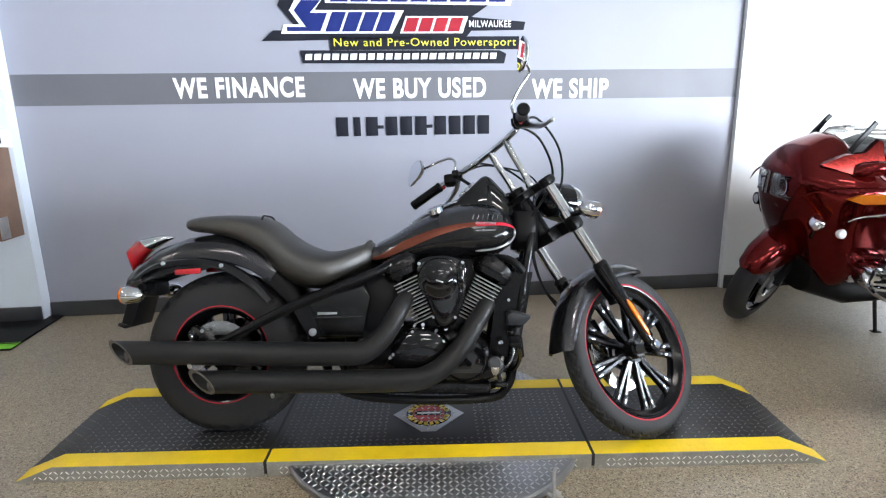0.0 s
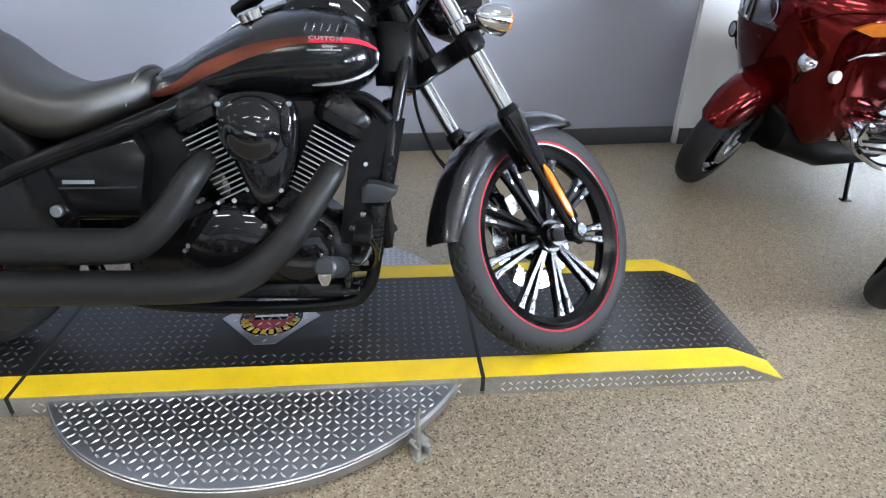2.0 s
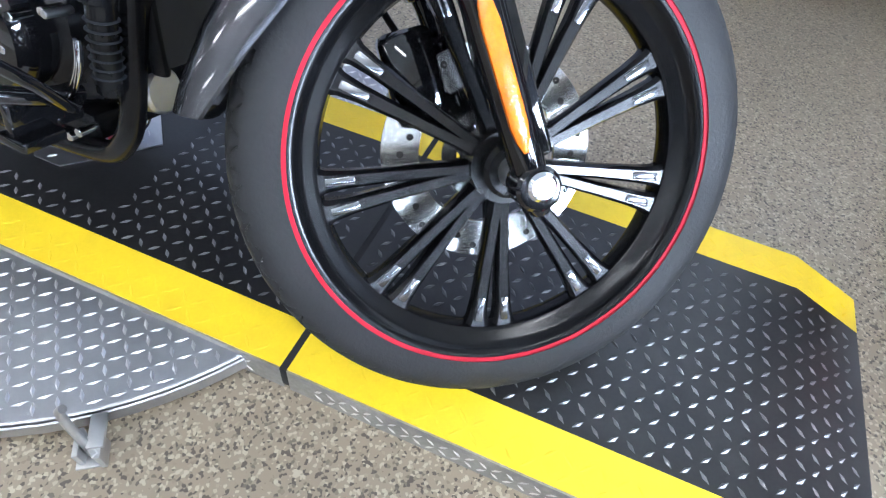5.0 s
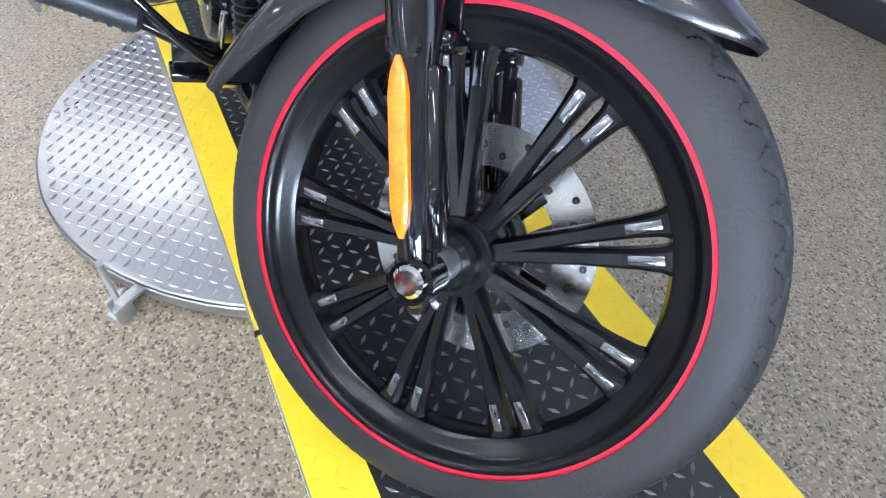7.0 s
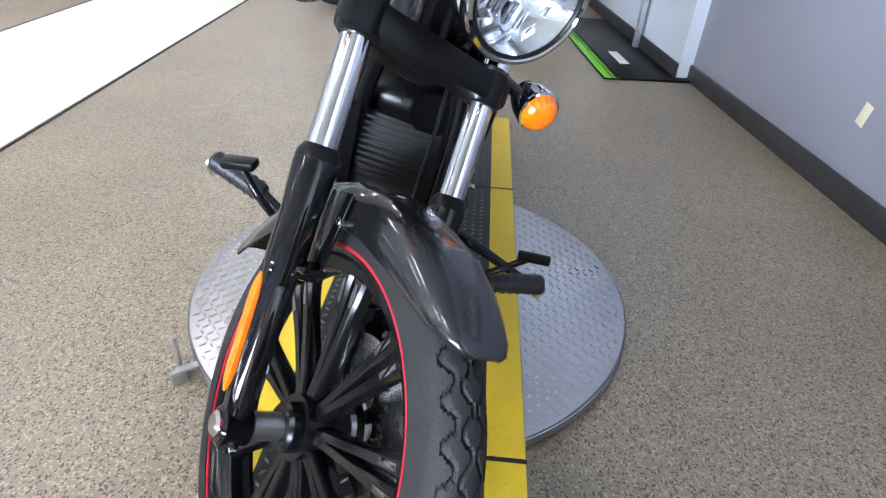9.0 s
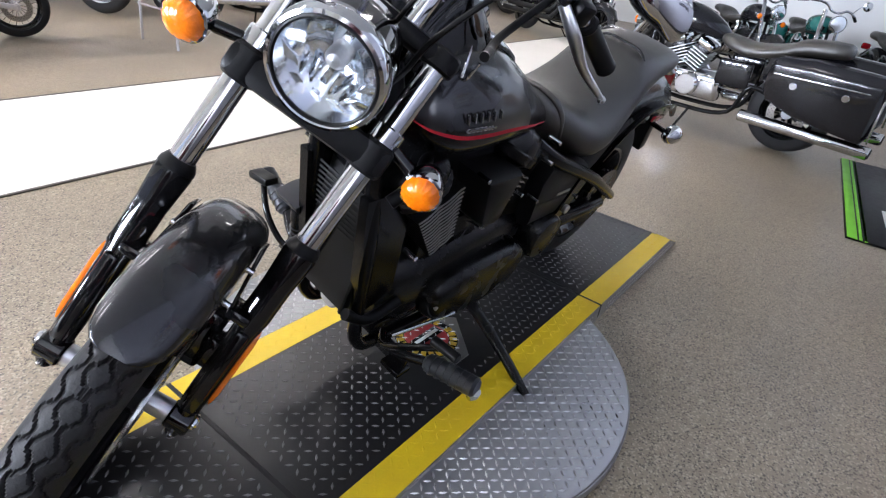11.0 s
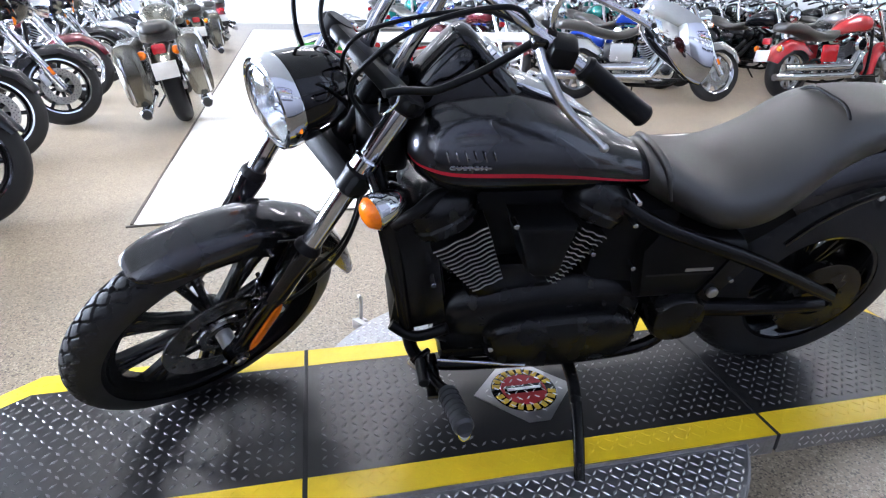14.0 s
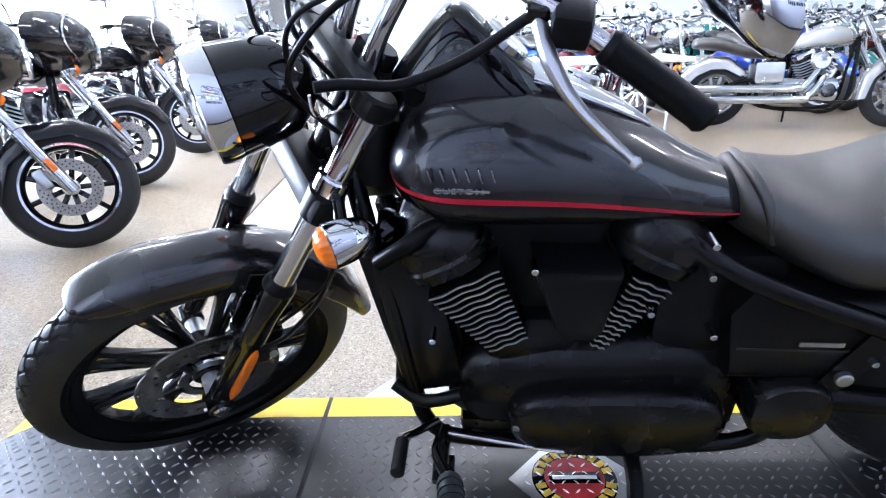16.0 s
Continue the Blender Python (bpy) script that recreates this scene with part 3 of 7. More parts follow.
badge = thing("deck_badge", pose(0.828, 0.008, TOP, 0, 0, 0), "diamond-shaped metal badge with a red disc on the deck", "badge")
part("diamond_plate", flat([(-0.15, 0), (-0.03, -0.135), (0.03, -0.135), (0.15, 0), (0.03, 0.135), (-0.03, 0.135)], 0.0, 0.003), PLATE, badge)
part("dark_disc", moved(lathe([(0.001, 0.0045), (0.094, 0.0045), (0.096, 0.003), (0.096, 0.0)], 40, axis="z"), Matrix()), GLOSS, badge)
part("red_disc", lathe([(0.001, 0.0055), (0.066, 0.0055), (0.067, 0.0045)], 40, axis="z"), material("red_badge_enamel", (0.45, 0.02, 0.025), 0.3, spots=0.4, scale=40, tint=(0.2, 0.02, 0.02)), badge)
BADGE_YELLOW = material("yellow_badge_enamel", (0.7, 0.45, 0.03), 0.35, spots=0.3, scale=40)
for k in range(22):
    if k in (0, 11):
        continue
    a = 2 * math.pi * k / 22
    part("letter_bar", box((0.022, 0.015, 0.002), (0.081 * math.cos(a), 0.081 * math.sin(a), 0.0052), 0.0004, (0, 0, math.degrees(a))), BADGE_YELLOW, badge)
part("dark_bar", box((0.115, 0.034, 0.002), (0, 0, 0.0062), 0.0005), GLOSS, badge)
part("pale_bar", box((0.10, 0.011, 0.0016), (0, 0, 0.0072), 0.0004), LETTER_WHITE, badge, "pale word shown as a plain bar")
# tread bumps showing through the badge; their bright metal paints the glints
glints = part("tread", treads((-0.148, 0.148, -0.134, 0.134), 0.0268, 0.020, 0.0055, 0.0026, lambda x, y: 0.0058 if math.hypot(x, y) < 0.097 else 0.0028, lambda x, y: abs(x) / 0.15 + abs(y) / 0.155 < 0.93), TREAD, badge)
tagged(glints, kind="stuff")

latch = thing("turntable_latch", pose(1.262, -0.47, 0), "steel lock pin and bracket at the turntable rim", "latch")
part("pin", tube([V(0.0, -0.04, 0.004), V(-0.004, -0.035, 0.118), V(0.004, -0.030, 0.139)], 0.006, 10, 3), STEEL, latch)
part("bracket", join(box((0.022, 0.050, 0.008), (0.002, -0.018, 0.040), 0.002, (0, 0, 35)), rod((-0.022, -0.026, 0.036), (0.022, -0.046, 0.036), 0.005), box((0.008, 0.036, 0.036), (0.016, -0.034, 0.020), 0.002, (0, 0, 35)), box((0.008, 0.036, 0.036), (-0.012, -0.044, 0.020), 0.002, (0, 0, 35))), STEEL, latch)
part("foot", box((0.040, 0.022, 0.006), (0.004, -0.048, 0.003), 0.002, (0, 0, 35)), STEEL, latch)


# ---- the cruiser on the platform ----
# Bike axes: x ahead from the rear axle, y to its left, z up from its tyres. It leans on its stand with the bars turned left.
BIKE = pose(0.006, -0.076, TOP + 0.004, 0, 0, -2.47) @ pose(0, 0, 0, -13.72) @ pose(0, 0, 0, 0, 0.956)
RAKE = radians(33.0)
PIVOT = V(1.827, 0, 0)
STEER = Matrix.Translation(PIVOT) @ Matrix.Rotation(radians(36.9), 4, V(-math.sin(RAKE), 0, math.cos(RAKE))) @ Matrix.Translation(-PIVOT)
AXLE_F, AXLE_R = V(1.645, 0, 0.338), V(0, 0, 0.321)
UP_FORK = V(-math.sin(RAKE), 0, math.cos(RAKE))


def fork_at(s, y):
    return AXLE_F + UP_FORK * s + V(0, y, 0)


def tyre(radius, half, rim, at, n=200, groove=0.0, cols=20, wave=26):
    """A tyre with a rounded tread; wavy grooves run round it."""
    prof = []
    crown = radius - rim
    for k in range(cols + 1):
        a = math.pi * (k / cols)
        y = -half * math.cos(a)
        r = rim + crown * math.sin(a) ** 0.62
        prof.append((r, y))
    rings = []
    for j in range(n):
        t = 2 * math.pi * j / n
        ring = []
        for r, y in prof:
            d = 0.0
            if groove:
                for line, shift in ((-0.62, 0.3), (-0.22, 0.0), (0.22, 0.5), (0.62, 0.8)):
                    p = (wave * t / (2 * math.pi) + shift) % 1.0
                    step = 4 * p - 1 if p < 0.5 else 3 - 4 * p
                    step = max(-1.0, min(1.0, 1.7 * step))
                    if abs(y / half - line - 0.13 * step) < 0.055:
                        d = groove
            ring.append(V((r - d) * math.cos(t), y, (r - d) * math.sin(t)) + at)
        rings.append(ring)
    bm = bmesh.new()
    rows = [[bm.verts.new(p) for p in ring] for ring in rings]
    for a, b in zip(rows, rows[1:] + rows[:1]):
        for i in range(len(a) - 1):
            bm.faces.new((a[i], a[i + 1], b[i + 1], b[i]))
    return bm


def ring(r0, r1, y0, y1, at, n=72):
    return lathe([(r0, y0), (r0, y1), (r1, y1), (r1, y0)], n, at, closed=True)


def sweep_arc(at, stations, half_n=9):
    """A fender: stations are (degrees, crown radius, half width, side drop)."""
    rings = []
    for deg, r, w, drop in stations:
        a = radians(deg)
        out, across = V(math.cos(a), 0, math.sin(a)), V(0, 1, 0)
        outer, inner = [], []
        for k in range(2 * half_n + 1):
            u = -1 + k / half_n
            q = abs(u)
            y = w * math.sin(u * math.pi / 2) if q < 0.8 else w * math.copysign(1, u) * (0.951 + (q - 0.8) * 0.25)
            h = -drop * (q ** 2.6)
            outer.append(at + out * (r + h) + across * y)
            inner.append(at + out * (r + h - 0.004) + across * y * 0.965)
        rings.append(outer + inner[::-1])
    return loft(rings)


def oval(p, u, v, n=16, power=2.0):
    """A ring of points round p with half axes u and v."""
    out = []
    for k in range(n):
        a = 2 * math.pi * k / n
        c, s = math.cos(a), math.sin(a)
        out.append(p + u * math.copysign(abs(c) ** (2 / power), c) + v * math.copysign(abs(s) ** (2 / power), s))
    return out


bike = thing("motorcycle", BIKE, "satin charcoal and black cruiser leaning on its stand on the platform", "motorcycle")

# front wheel, turned with the bars
wheel = part("front_wheel", join(rod(AXLE_F + V(0, -0.052, 0), AXLE_F + V(0, 0.052, 0), 0.036, 24), ring(0.010, 0.047, -0.030, 0.030, AXLE_F, 40)), SATIN, bike, basis=STEER)
part("tyre", tyre(0.338, 0.043, 0.274, AXLE_F, 560, 0.005, 56, 44), RUBBER, wheel, "black road tyre with zigzag tread")
part("rim", lathe([(0.2655, -0.0392), (0.279, -0.040), (0.281, -0.036), (0.276, -0.030), (0.258, -0.026), (0.244, -0.020), (0.240, 0.0), (0.244, 0.020), (0.258, 0.026), (0.276, 0.030), (0.281, 0.036), (0.279, 0.040), (0.2655, 0.0392), (0.2615, 0.0375), (0.2588, 0.0340), (0.2560, 0.0290), (0.2500, 0.0245), (0.2400, 0.0205), (0.234, 0.016), (0.230, 0.0), (0.234, -0.016), (0.2400, -0.0205), (0.2500, -0.0245), (0.2560, -0.0290), (0.2588, -0.0340), (0.2615, -0.0375)], 96, AXLE_F, closed=True), RIM_BLACK, wheel, "gloss black alloy rim")
part("rim_stripe", ring(0.2688, 0.2762, -0.0408, -0.0388, AXLE_F, 96), RED, wheel, "red rim stripe")
SPOKE = material("black_spoke_paint", (0.004, 0.004, 0.0045), 0.22, spots=0.2, scale=20, gloss=0.3)
# lighter metal that paints the gloss reflection near the spoke ends
SPOKE_GLINT = material("spoke_glint_metal", (0.22, 0.225, 0.24), 0.16, 1.0, spots=0.2, scale=30)
for k in range(9):
    a = radians(40 * k + 2)
    for off in (-0.085, 0.085):
        b0, b1 = a + off * 0.9, a + off
        p0 = AXLE_F + V(0.042 * math.cos(b0), 0, 0.042 * math.sin(b0))
        p1 = AXLE_F + V(0.238 * math.cos(b1), 0, 0.238 * math.sin(b1))
        d = (p1 - p0).normalized()
        s = V(-d.z, 0, d.x)
        rings = []
        for t, w, h in ((0, 0.010, 0.020), (0.15, 0.0088, 0.0165), (0.5, 0.0092, 0.0130), (0.8, 0.0112, 0.0125), (0.93, 0.0140, 0.0130), (1.02, 0.0215, 0.015)):
            c = p0.lerp(p1, t)
            rings.append([c + s * w * i + V(0, h * j, 0) for i, j in ((-1, -0.6), (-0.6, -1), (0.6, -1), (1, -0.6), (1, 0.6), (0.6, 1), (-0.6, 1), (-1, 0.6))])
        part("spoke", loft(rings), SPOKE, wheel)
# short bright bars laid on the black spokes as painted reflections
for k in range(9):
    a = radians(40 * k + 2)
    for off in (-0.085, 0.085):
        for side in (-1, 1):
            b1 = a + off
            q0 = AXLE_F + V(0.190 * math.cos(b1), side * 0.0128, 0.190 * math.sin(b1))
            q1 = AXLE_F + V(0.226 * math.cos(b1), side * 0.0128, 0.226 * math.sin(b1))
            part("spoke_glint", bar(q0, q1, 0.0100, 0.0025, 0.0008, (0, 1, 0)), SPOKE_GLINT, wheel, "bright bar standing in for the glint at a spoke end")
part("brake_disc", join(ring(0.098, 0.150, 0.054, 0.059, AXLE_F, 72), ring(0.046, 0.066, 0.050, 0.056, AXLE_F, 40)), DISC, wheel, "drilled steel brake disc")
for k in range(5):
    a = radians(72 * k)
    part("disc_arm", bar(AXLE_F + V(0.058 * math.cos(a), 0.054, 0.058 * math.sin(a)), AXLE_F + V(0.104 * math.cos(a), 0.055, 0.104 * math.sin(a)), 0.022, 0.006, 0.002, (0, 1, 0)), GLOSS, wheel)
for k in range(30):
    a = radians(12 * k)
    r = 0.113 + 0.011 * (k % 3)
    part("disc_hole", moved(lathe([(0.001, -0.0031), (0.0048, -0.0031), (0.0048, 0.0031), (0.001, 0.0031)], 8), Matrix.Translation(AXLE_F + V(r * math.cos(a), 0.0565, r * math.sin(a)))), GAP, wheel)

# fork
for s in (-1, 1):
    y = 0.119 * s
    fork = part("fork_leg", join(tube([fork_at(-0.035, y), fork_at(-0.02, y), fork_at(0.06, y), fork_at(0.20, y), fork_at(0.235, y), fork_at(0.30, y), fork_at(0.365, y), fork_at(0.378, y)], [0.011, 0.019, 0.0215, 0.0230, 0.0275, 0.0270, 0.0310, 0.029], 24, 1), rod(AXLE_F + V(0, y - 0.022, 0), AXLE_F + V(0, y + 0.022, 0), 0.0265, 20), bar(fork_at(0.03, y) + V(0.016, 0, 0.01), fork_at(0.205, y) + V(0.016, 0, 0.01), 0.022, 0.026, 0.006, (0, 1, 0)), rod(fork_at(0.222, y + 0.024 * s), fork_at(0.222, y - 0.032 * s), 0.017, 16)), GLOSS, bike, "gloss black fork slider", basis=STEER)
    part("fork_tube", rod(fork_at(0.36, y), fork_at(0.775, y), 0.0215, 24, 0.1), CHROME, fork, "chrome fork tube")
    part("dust_cap", tube([fork_at(0.372, y), fork_at(0.380, y), fork_at(0.392, y)], [0.031, 0.030, 0.0235], 20, 1), PLASTIC, fork)
    part("axle_nut", rod(AXLE_F + V(0, y + s * 0.018, 0.004), AXLE_F + V(0, y + s * 0.030, 0.004), 0.0170, 20, 0.3), CHROME, fork, "chrome axle cap")
    part("spacer", rod(AXLE_F + V(0, s * 0.05, 0), AXLE_F + V(0, y - s * 0.02, 0), 0.020, 20), ALLOY, fork)
    part("reflector", loft([oval(fork_at(h, y + s * 0.0245) + V(-0.004, 0, -0.003), V(0.0088 * k, 0, 0.0057 * k), V(0, 0.006 * k, 0), 12, 3) for h, k in ((0.046, 0.25), (0.060, 0.75), (0.078, 1.0), (0.180, 1.0), (0.198, 0.75), (0.212, 0.25))]), AMBER, fork, "amber side reflector")
    part("pinch_bolt", rod(fork_at(-0.012, y) + V(-0.02, 0, 0), fork_at(-0.012, y) + V(0.028, 0, 0), 0.005), CHROME, fork)
for s in (-1, 1):
    part("fender_bracket", bar(fork_at(0.225, 0.118 * s), fork_at(0.225, 0.075 * s), 0.07, 0.020, 0.006, UP_FORK), GLOSS, bike, basis=STEER)
    part("fender_stay", bar(fork_at(0.225, s * 0.080), fork_at(0.345, s * 0.066), 0.06, 0.006, 0.002, (0, 1, 0)), GLOSS, bike, basis=STEER)
    for d in (0.25, 0.32):
        part("fender_bolt", rod(fork_at(d, s * 0.062) + V(0.03, 0, 0), fork_at(d, s * 0.076) + V(0.03, 0, 0), 0.006), CHROME, bike, basis=STEER)
fender = part("front_fender", sweep_arc(AXLE_F, [(69.5, 0.364, 0.022, 0.003), (70.5, 0.366, 0.036, 0.009), (73, 0.368, 0.048, 0.020), (77, 0.369, 0.056, 0.034), (83, 0.371, 0.061, 0.048), (92, 0.372, 0.064, 0.060), (110, 0.372, 0.065, 0.070), (125, 0.373, 0.065, 0.070), (140, 0.376, 0.066, 0.068), (155, 0.377, 0.066, 0.062), (168, 0.380, 0.066, 0.052), (178, 0.387, 0.066, 0.040), (182, 0.390, 0.065, 0.032)]), CHARCOAL, bike, "satin charcoal front fender", basis=STEER)
caliper = part("front_caliper", join(box((0.07, 0.055, 0.12), tuple(AXLE_F + V(-0.125, 0.062, 0.075)), 0.012, (0, -28, 0)), box((0.05, 0.03, 0.06), tuple(AXLE_F + V(-0.085, 0.09, 0.105)), 0.008, (0, -28, 0))), GLOSS, bike, "black brake caliper", basis=STEER)
for d in (-0.03, 0.03):
    part("caliper_bolt", rod(AXLE_F + V(-0.125 + d * 0.5, 0.088, 0.075 + d), AXLE_F + V(-0.125 + d * 0.5, 0.096, 0.075 + d), 0.009), ALLOY, caliper)

# yokes, headlight, signals
TILT = Matrix.Rotation(-RAKE, 4, "Y")
for s, h, w in ((0.572, 0.052, 0.30), (0.765, 0.034, 0.30)):
    c = fork_at(s, 0)
    part("yoke", join(moved(box((0.055, w, h), (0, 0, 0), 0.012), Matrix.Translation(c) @ TILT), moved(box((0.09, 0.12, h * 0.9), (-0.04, 0, 0), 0.012), Matrix.Translation(c) @ TILT), rod(fork_at(s - h * 0.55, 0.119), fork_at(s + h * 0.55, 0.119), 0.031, 20), rod(fork_at(s - h * 0.55, -0.119), fork_at(s + h * 0.55, -0.119), 0.031, 20)), PLASTIC, bike, "black fork yoke", basis=STEER)
for s in (-1, 1):
    part("fork_collar", rod(fork_at(0.600, 0.119 * s), fork_at(0.632, 0.119 * s), 0.0285, 20, 0.1), CHROME, bike, "chrome fork collar", basis=STEER)
LAMP = V(1.440, 0, 0.965)
head = part("headlight", lathe([(0.001, -0.165), (0.030, -0.160), (0.055, -0.140), (0.072, -0.115), (0.080, -0.07), (0.0838, -0.0265), (0.076, -0.025), (0.066, -0.05)], 40, LAMP, "x"), GLOSS, bike, "black headlight shell with chrome ring", basis=STEER)
part("chrome_ring", lathe([(0.081, -0.026), (0.085, -0.0245), (0.0865, -0.016), (0.086, 0.0), (0.083, 0.009), (0.078, 0.011), (0.074, 0.006), (0.074, -0.024)], 48, LAMP, "x", closed=True), CHROME, head, "chrome headlight ring")
part("bowl", lathe([(0.012, -0.055), (0.03, -0.048), (0.05, -0.034), (0.066, -0.016), (0.075, 0.0)], 40, LAMP, "x"), REFLECTOR, head, "bright faceted reflector")
for k in range(12):
    a = 2 * math.pi * k / 12
    for r, d in ((0.054, -0.024),):
        part("facet", moved(box((0.004, 0.011 + r * 0.25, 0.013), (0, 0, 0), 0.001), Matrix.Translation(LAMP + V(d, r * math.cos(a), r * math.sin(a))) @ Matrix.Rotation(a, 4, "X") @ pose(0, 0, 0, 0, 0, 38 + 9 * (k % 3))), REFLECTOR, head)
part("bulb_cap", lathe([(0.001, -0.010), (0.010, -0.012), (0.016, -0.022), (0.016, -0.05)], 20, LAMP + V(0, 0, 0.012), "x"), ALLOY, head)
for k in range(5):
    part("flute", bar(LAMP + V(-0.040 + 0.004 * abs(k - 2), -0.036 + 0.018 * k, -0.062 + 0.004 * abs(k - 2)), LAMP + V(-0.044 + 0.004 * abs(k - 2), -0.036 + 0.018 * k, -0.012), 0.012, 0.006, 0.002, (1, 0.3 * (k - 2), 0)), REFLECTOR, head)
part("lamp_gasket", lathe([(0.0715, 0.003), (0.0755, 0.0065), (0.0765, 0.0085), (0.0735, 0.0095), (0.0705, 0.0065)], 48, LAMP, "x", closed=True), PLASTIC, head, "dark gasket round the lens")
cover = part("lens", lathe([(0.001, 0.0260), (0.03, 0.0230), (0.06, 0.0145), (0.0735, 0.005), (0.0735, 0.003), (0.06, 0.0125), (0.03, 0.0210), (0.001, 0.0240)], 40, LAMP, "x"), GLASS, head, "clear headlight lens")
cover.visible_shadow = False
for s in (-1, 1):
    c = V(1.346, 0.218 * s, 0.836)
    sig = part("turn_signal", lathe([(0.001, -0.062), (0.014, -0.058), (0.026, -0.045), (0.034, -0.02), (0.037, 0.004), (0.037, 0.012), (0.033, 0.014)], 28, c, "x"), CHROME, bike, "chrome bullet turn signal", basis=STEER)
    part("amber_lens", fluted([(0.004, 0.034), (0.012, 0.033), (0.024, 0.028), (0.032, 0.018), (0.034, 0.008)], 16, c), AMBER, sig, "ribbed amber lens")
    part("stalk", rod(c + V(-0.02, -s * 0.03, 0), c + V(-0.035, -s * 0.085, 0.008), 0.011), GLOSS, sig)

# bars
bars = part("handlebar", tube([V(0.92, 0.398, 1.060), V(1.0, 0.292, 1.115), V(1.055, 0.21, 1.15), V(1.095, 0.13, 1.172), V(1.105, 0, 1.176), V(1.095, -0.13, 1.172), V(1.055, -0.21, 1.15), V(1.0, -0.292, 1.115), V(0.92, -0.398, 1.060)], 0.0127, 16, 6), CHROME, bike, "chrome handlebar on tall risers", basis=STEER)
for s in (-1, 1):
    part("riser", tube([V(1.205, 0.048 * s, 0.985), V(1.18, 0.05 * s, 1.04), V(1.13, 0.052 * s, 1.12), V(1.105, 0.054 * s, 1.176)], [0.017, 0.014, 0.014, 0.016], 16, 5), CHROME, bars, "chrome riser")
    a, b = V(0.995, 0.297 * s, 1.113), V(0.908, 0.413 * s, 1.051)
    part("grip", tube([a, a.lerp(b, 0.06), a.lerp(b, 0.1), a.lerp(b, 0.9), a.lerp(b, 0.96), b], [0.019, 0.023, 0.0205, 0.0205, 0.022, 0.018], 20, 1), PLASTIC, bars, "black rubber grip")
    sw = part("switch_box", join(moved(box((0.05, 0.055, 0.045), (0, 0, 0), 0.01), Matrix.Translation((1.022, 0.262 * s, 1.128)) @ pose(0, 0, 0, 0, 0, -40 * s)), moved(box((0.03, 0.04, 0.03), (0, 0, 0), 0.006), Matrix.Translation((1.03, 0.225 * s, 1.14)) @ pose(0, 0, 0, 0, 0, -40 * s))), PLASTIC, bars)
    part("switch", box((0.012, 0.014, 0.012), (1.0, 0.285 * s, 1.10), 0.002), material("red_switch_%s" % ("left" if s > 0 else "right"), (0.4, 0.02, 0.02), 0.4), sw)
    lever = part("lever", join(tube([V(1.05, 0.235 * s, 1.125), V(1.062, 0.285 * s, 1.10), V(1.05, 0.34 * s, 1.065), V(1.022, 0.415 * s, 1.036)], [0.014, 0.017, 0.0125, 0.008], 12, 6, flat=0.65), lathe([(0.001, -0.009), (0.006, -0.007), (0.009, 0), (0.006, 0.007), (0.001, 0.009)], 14, (1.021, 0.419 * s, 1.034))), ALLOY, bars, "polished control lever")
    part("lever_perch", moved(box((0.03, 0.05, 0.022), (0, 0, 0), 0.006), Matrix.Translation((1.045, 0.222 * s, 1.135)) @ pose(0, 0, 0, 0, 0, -35 * s)), GLOSS, bars)


KITE = ((-0.072, 0.030), (-0.066, 0.058), (-0.039, 0.075), (0.011, 0.061), (0.058, 0.027), (0.076, -0.022), (0.066, -0.055), (0.041, -0.073), (0.002, -0.043), (-0.044, -0.008))


def mirror(parent, points, centre, face, side, spin=0.0):
    """A mirror: bent chrome stem, kite-shaped shell and glass that faces the given way."""
    stem = part("mirror", tube(points, 0.0058, 12, 6), CHROME, parent, "kite-shaped mirror on a bent chrome stem")
    m = Matrix.Translation(centre) @ Vector(face).to_track_quat("Z", "Y").to_matrix().to_4x4() @ pose(0, 0, 0, 0, 0, spin)
    edge = curve_points([V(-side * u * 0.92, v * 0.92, 0) for u, v in KITE] + [V(-side * KITE[0][0] * 0.92, KITE[0][1] * 0.92, 0)], 4)[:-1]
    around = lambda k, z: [V(p.x * k, p.y * k, z) for p in edge]
    part("mirror_shell", moved(loft([around(0.12, -0.026), around(0.45, -0.0235), around(0.75, -0.017), around(0.92, -0.009), around(1.0, 0.0), around(0.985, 0.004)]), m), CHROME, stem, "chrome mirror shell")
    part("mirror_glass", moved(loft([around(0.93, 0.0035), around(0.93, 0.0055)]), m), MIRROR, stem, "mirror glass")


mirror(bars, [V(1.03, 0.232, 1.15), V(1.035, 0.228, 1.20), V(1.02, 0.245, 1.228), V(0.985, 0.285, 1.225), V(0.955, 0.335, 1.218), V(0.946, 0.350, 1.215)], V(0.921, 0.389, 1.202), (-0.95, 0.06, -0.06), 1, -38)
mirror(bars, [V(1.03, -0.232, 1.15), V(1.0, -0.245, 1.19), V(1.02, -0.275, 1.25), V(1.05, -0.31, 1.305), V(1.02, -0.335, 1.32)], V(0.985, -0.355, 1.335), (-0.92, 0.30, 0.2), -1, -35)

# tank, with a pinstripe between charcoal and black
TANK = ((0.548, 0.735, 0.690, 0.040), (0.59, 0.760, 0.683, 0.070), (0.66, 0.795, 0.682, 0.088), (0.73, 0.838, 0.692, 0.114), (0.82, 0.888, 0.700, 0.138), (0.91, 0.922, 0.706, 0.154), (1.0, 0.938, 0.712, 0.163), (1.07, 0.932, 0.722, 0.160), (1.11, 0.915, 0.738, 0.147), (1.142, 0.885, 0.762, 0.120), (1.158, 0.855, 0.790, 0.085))


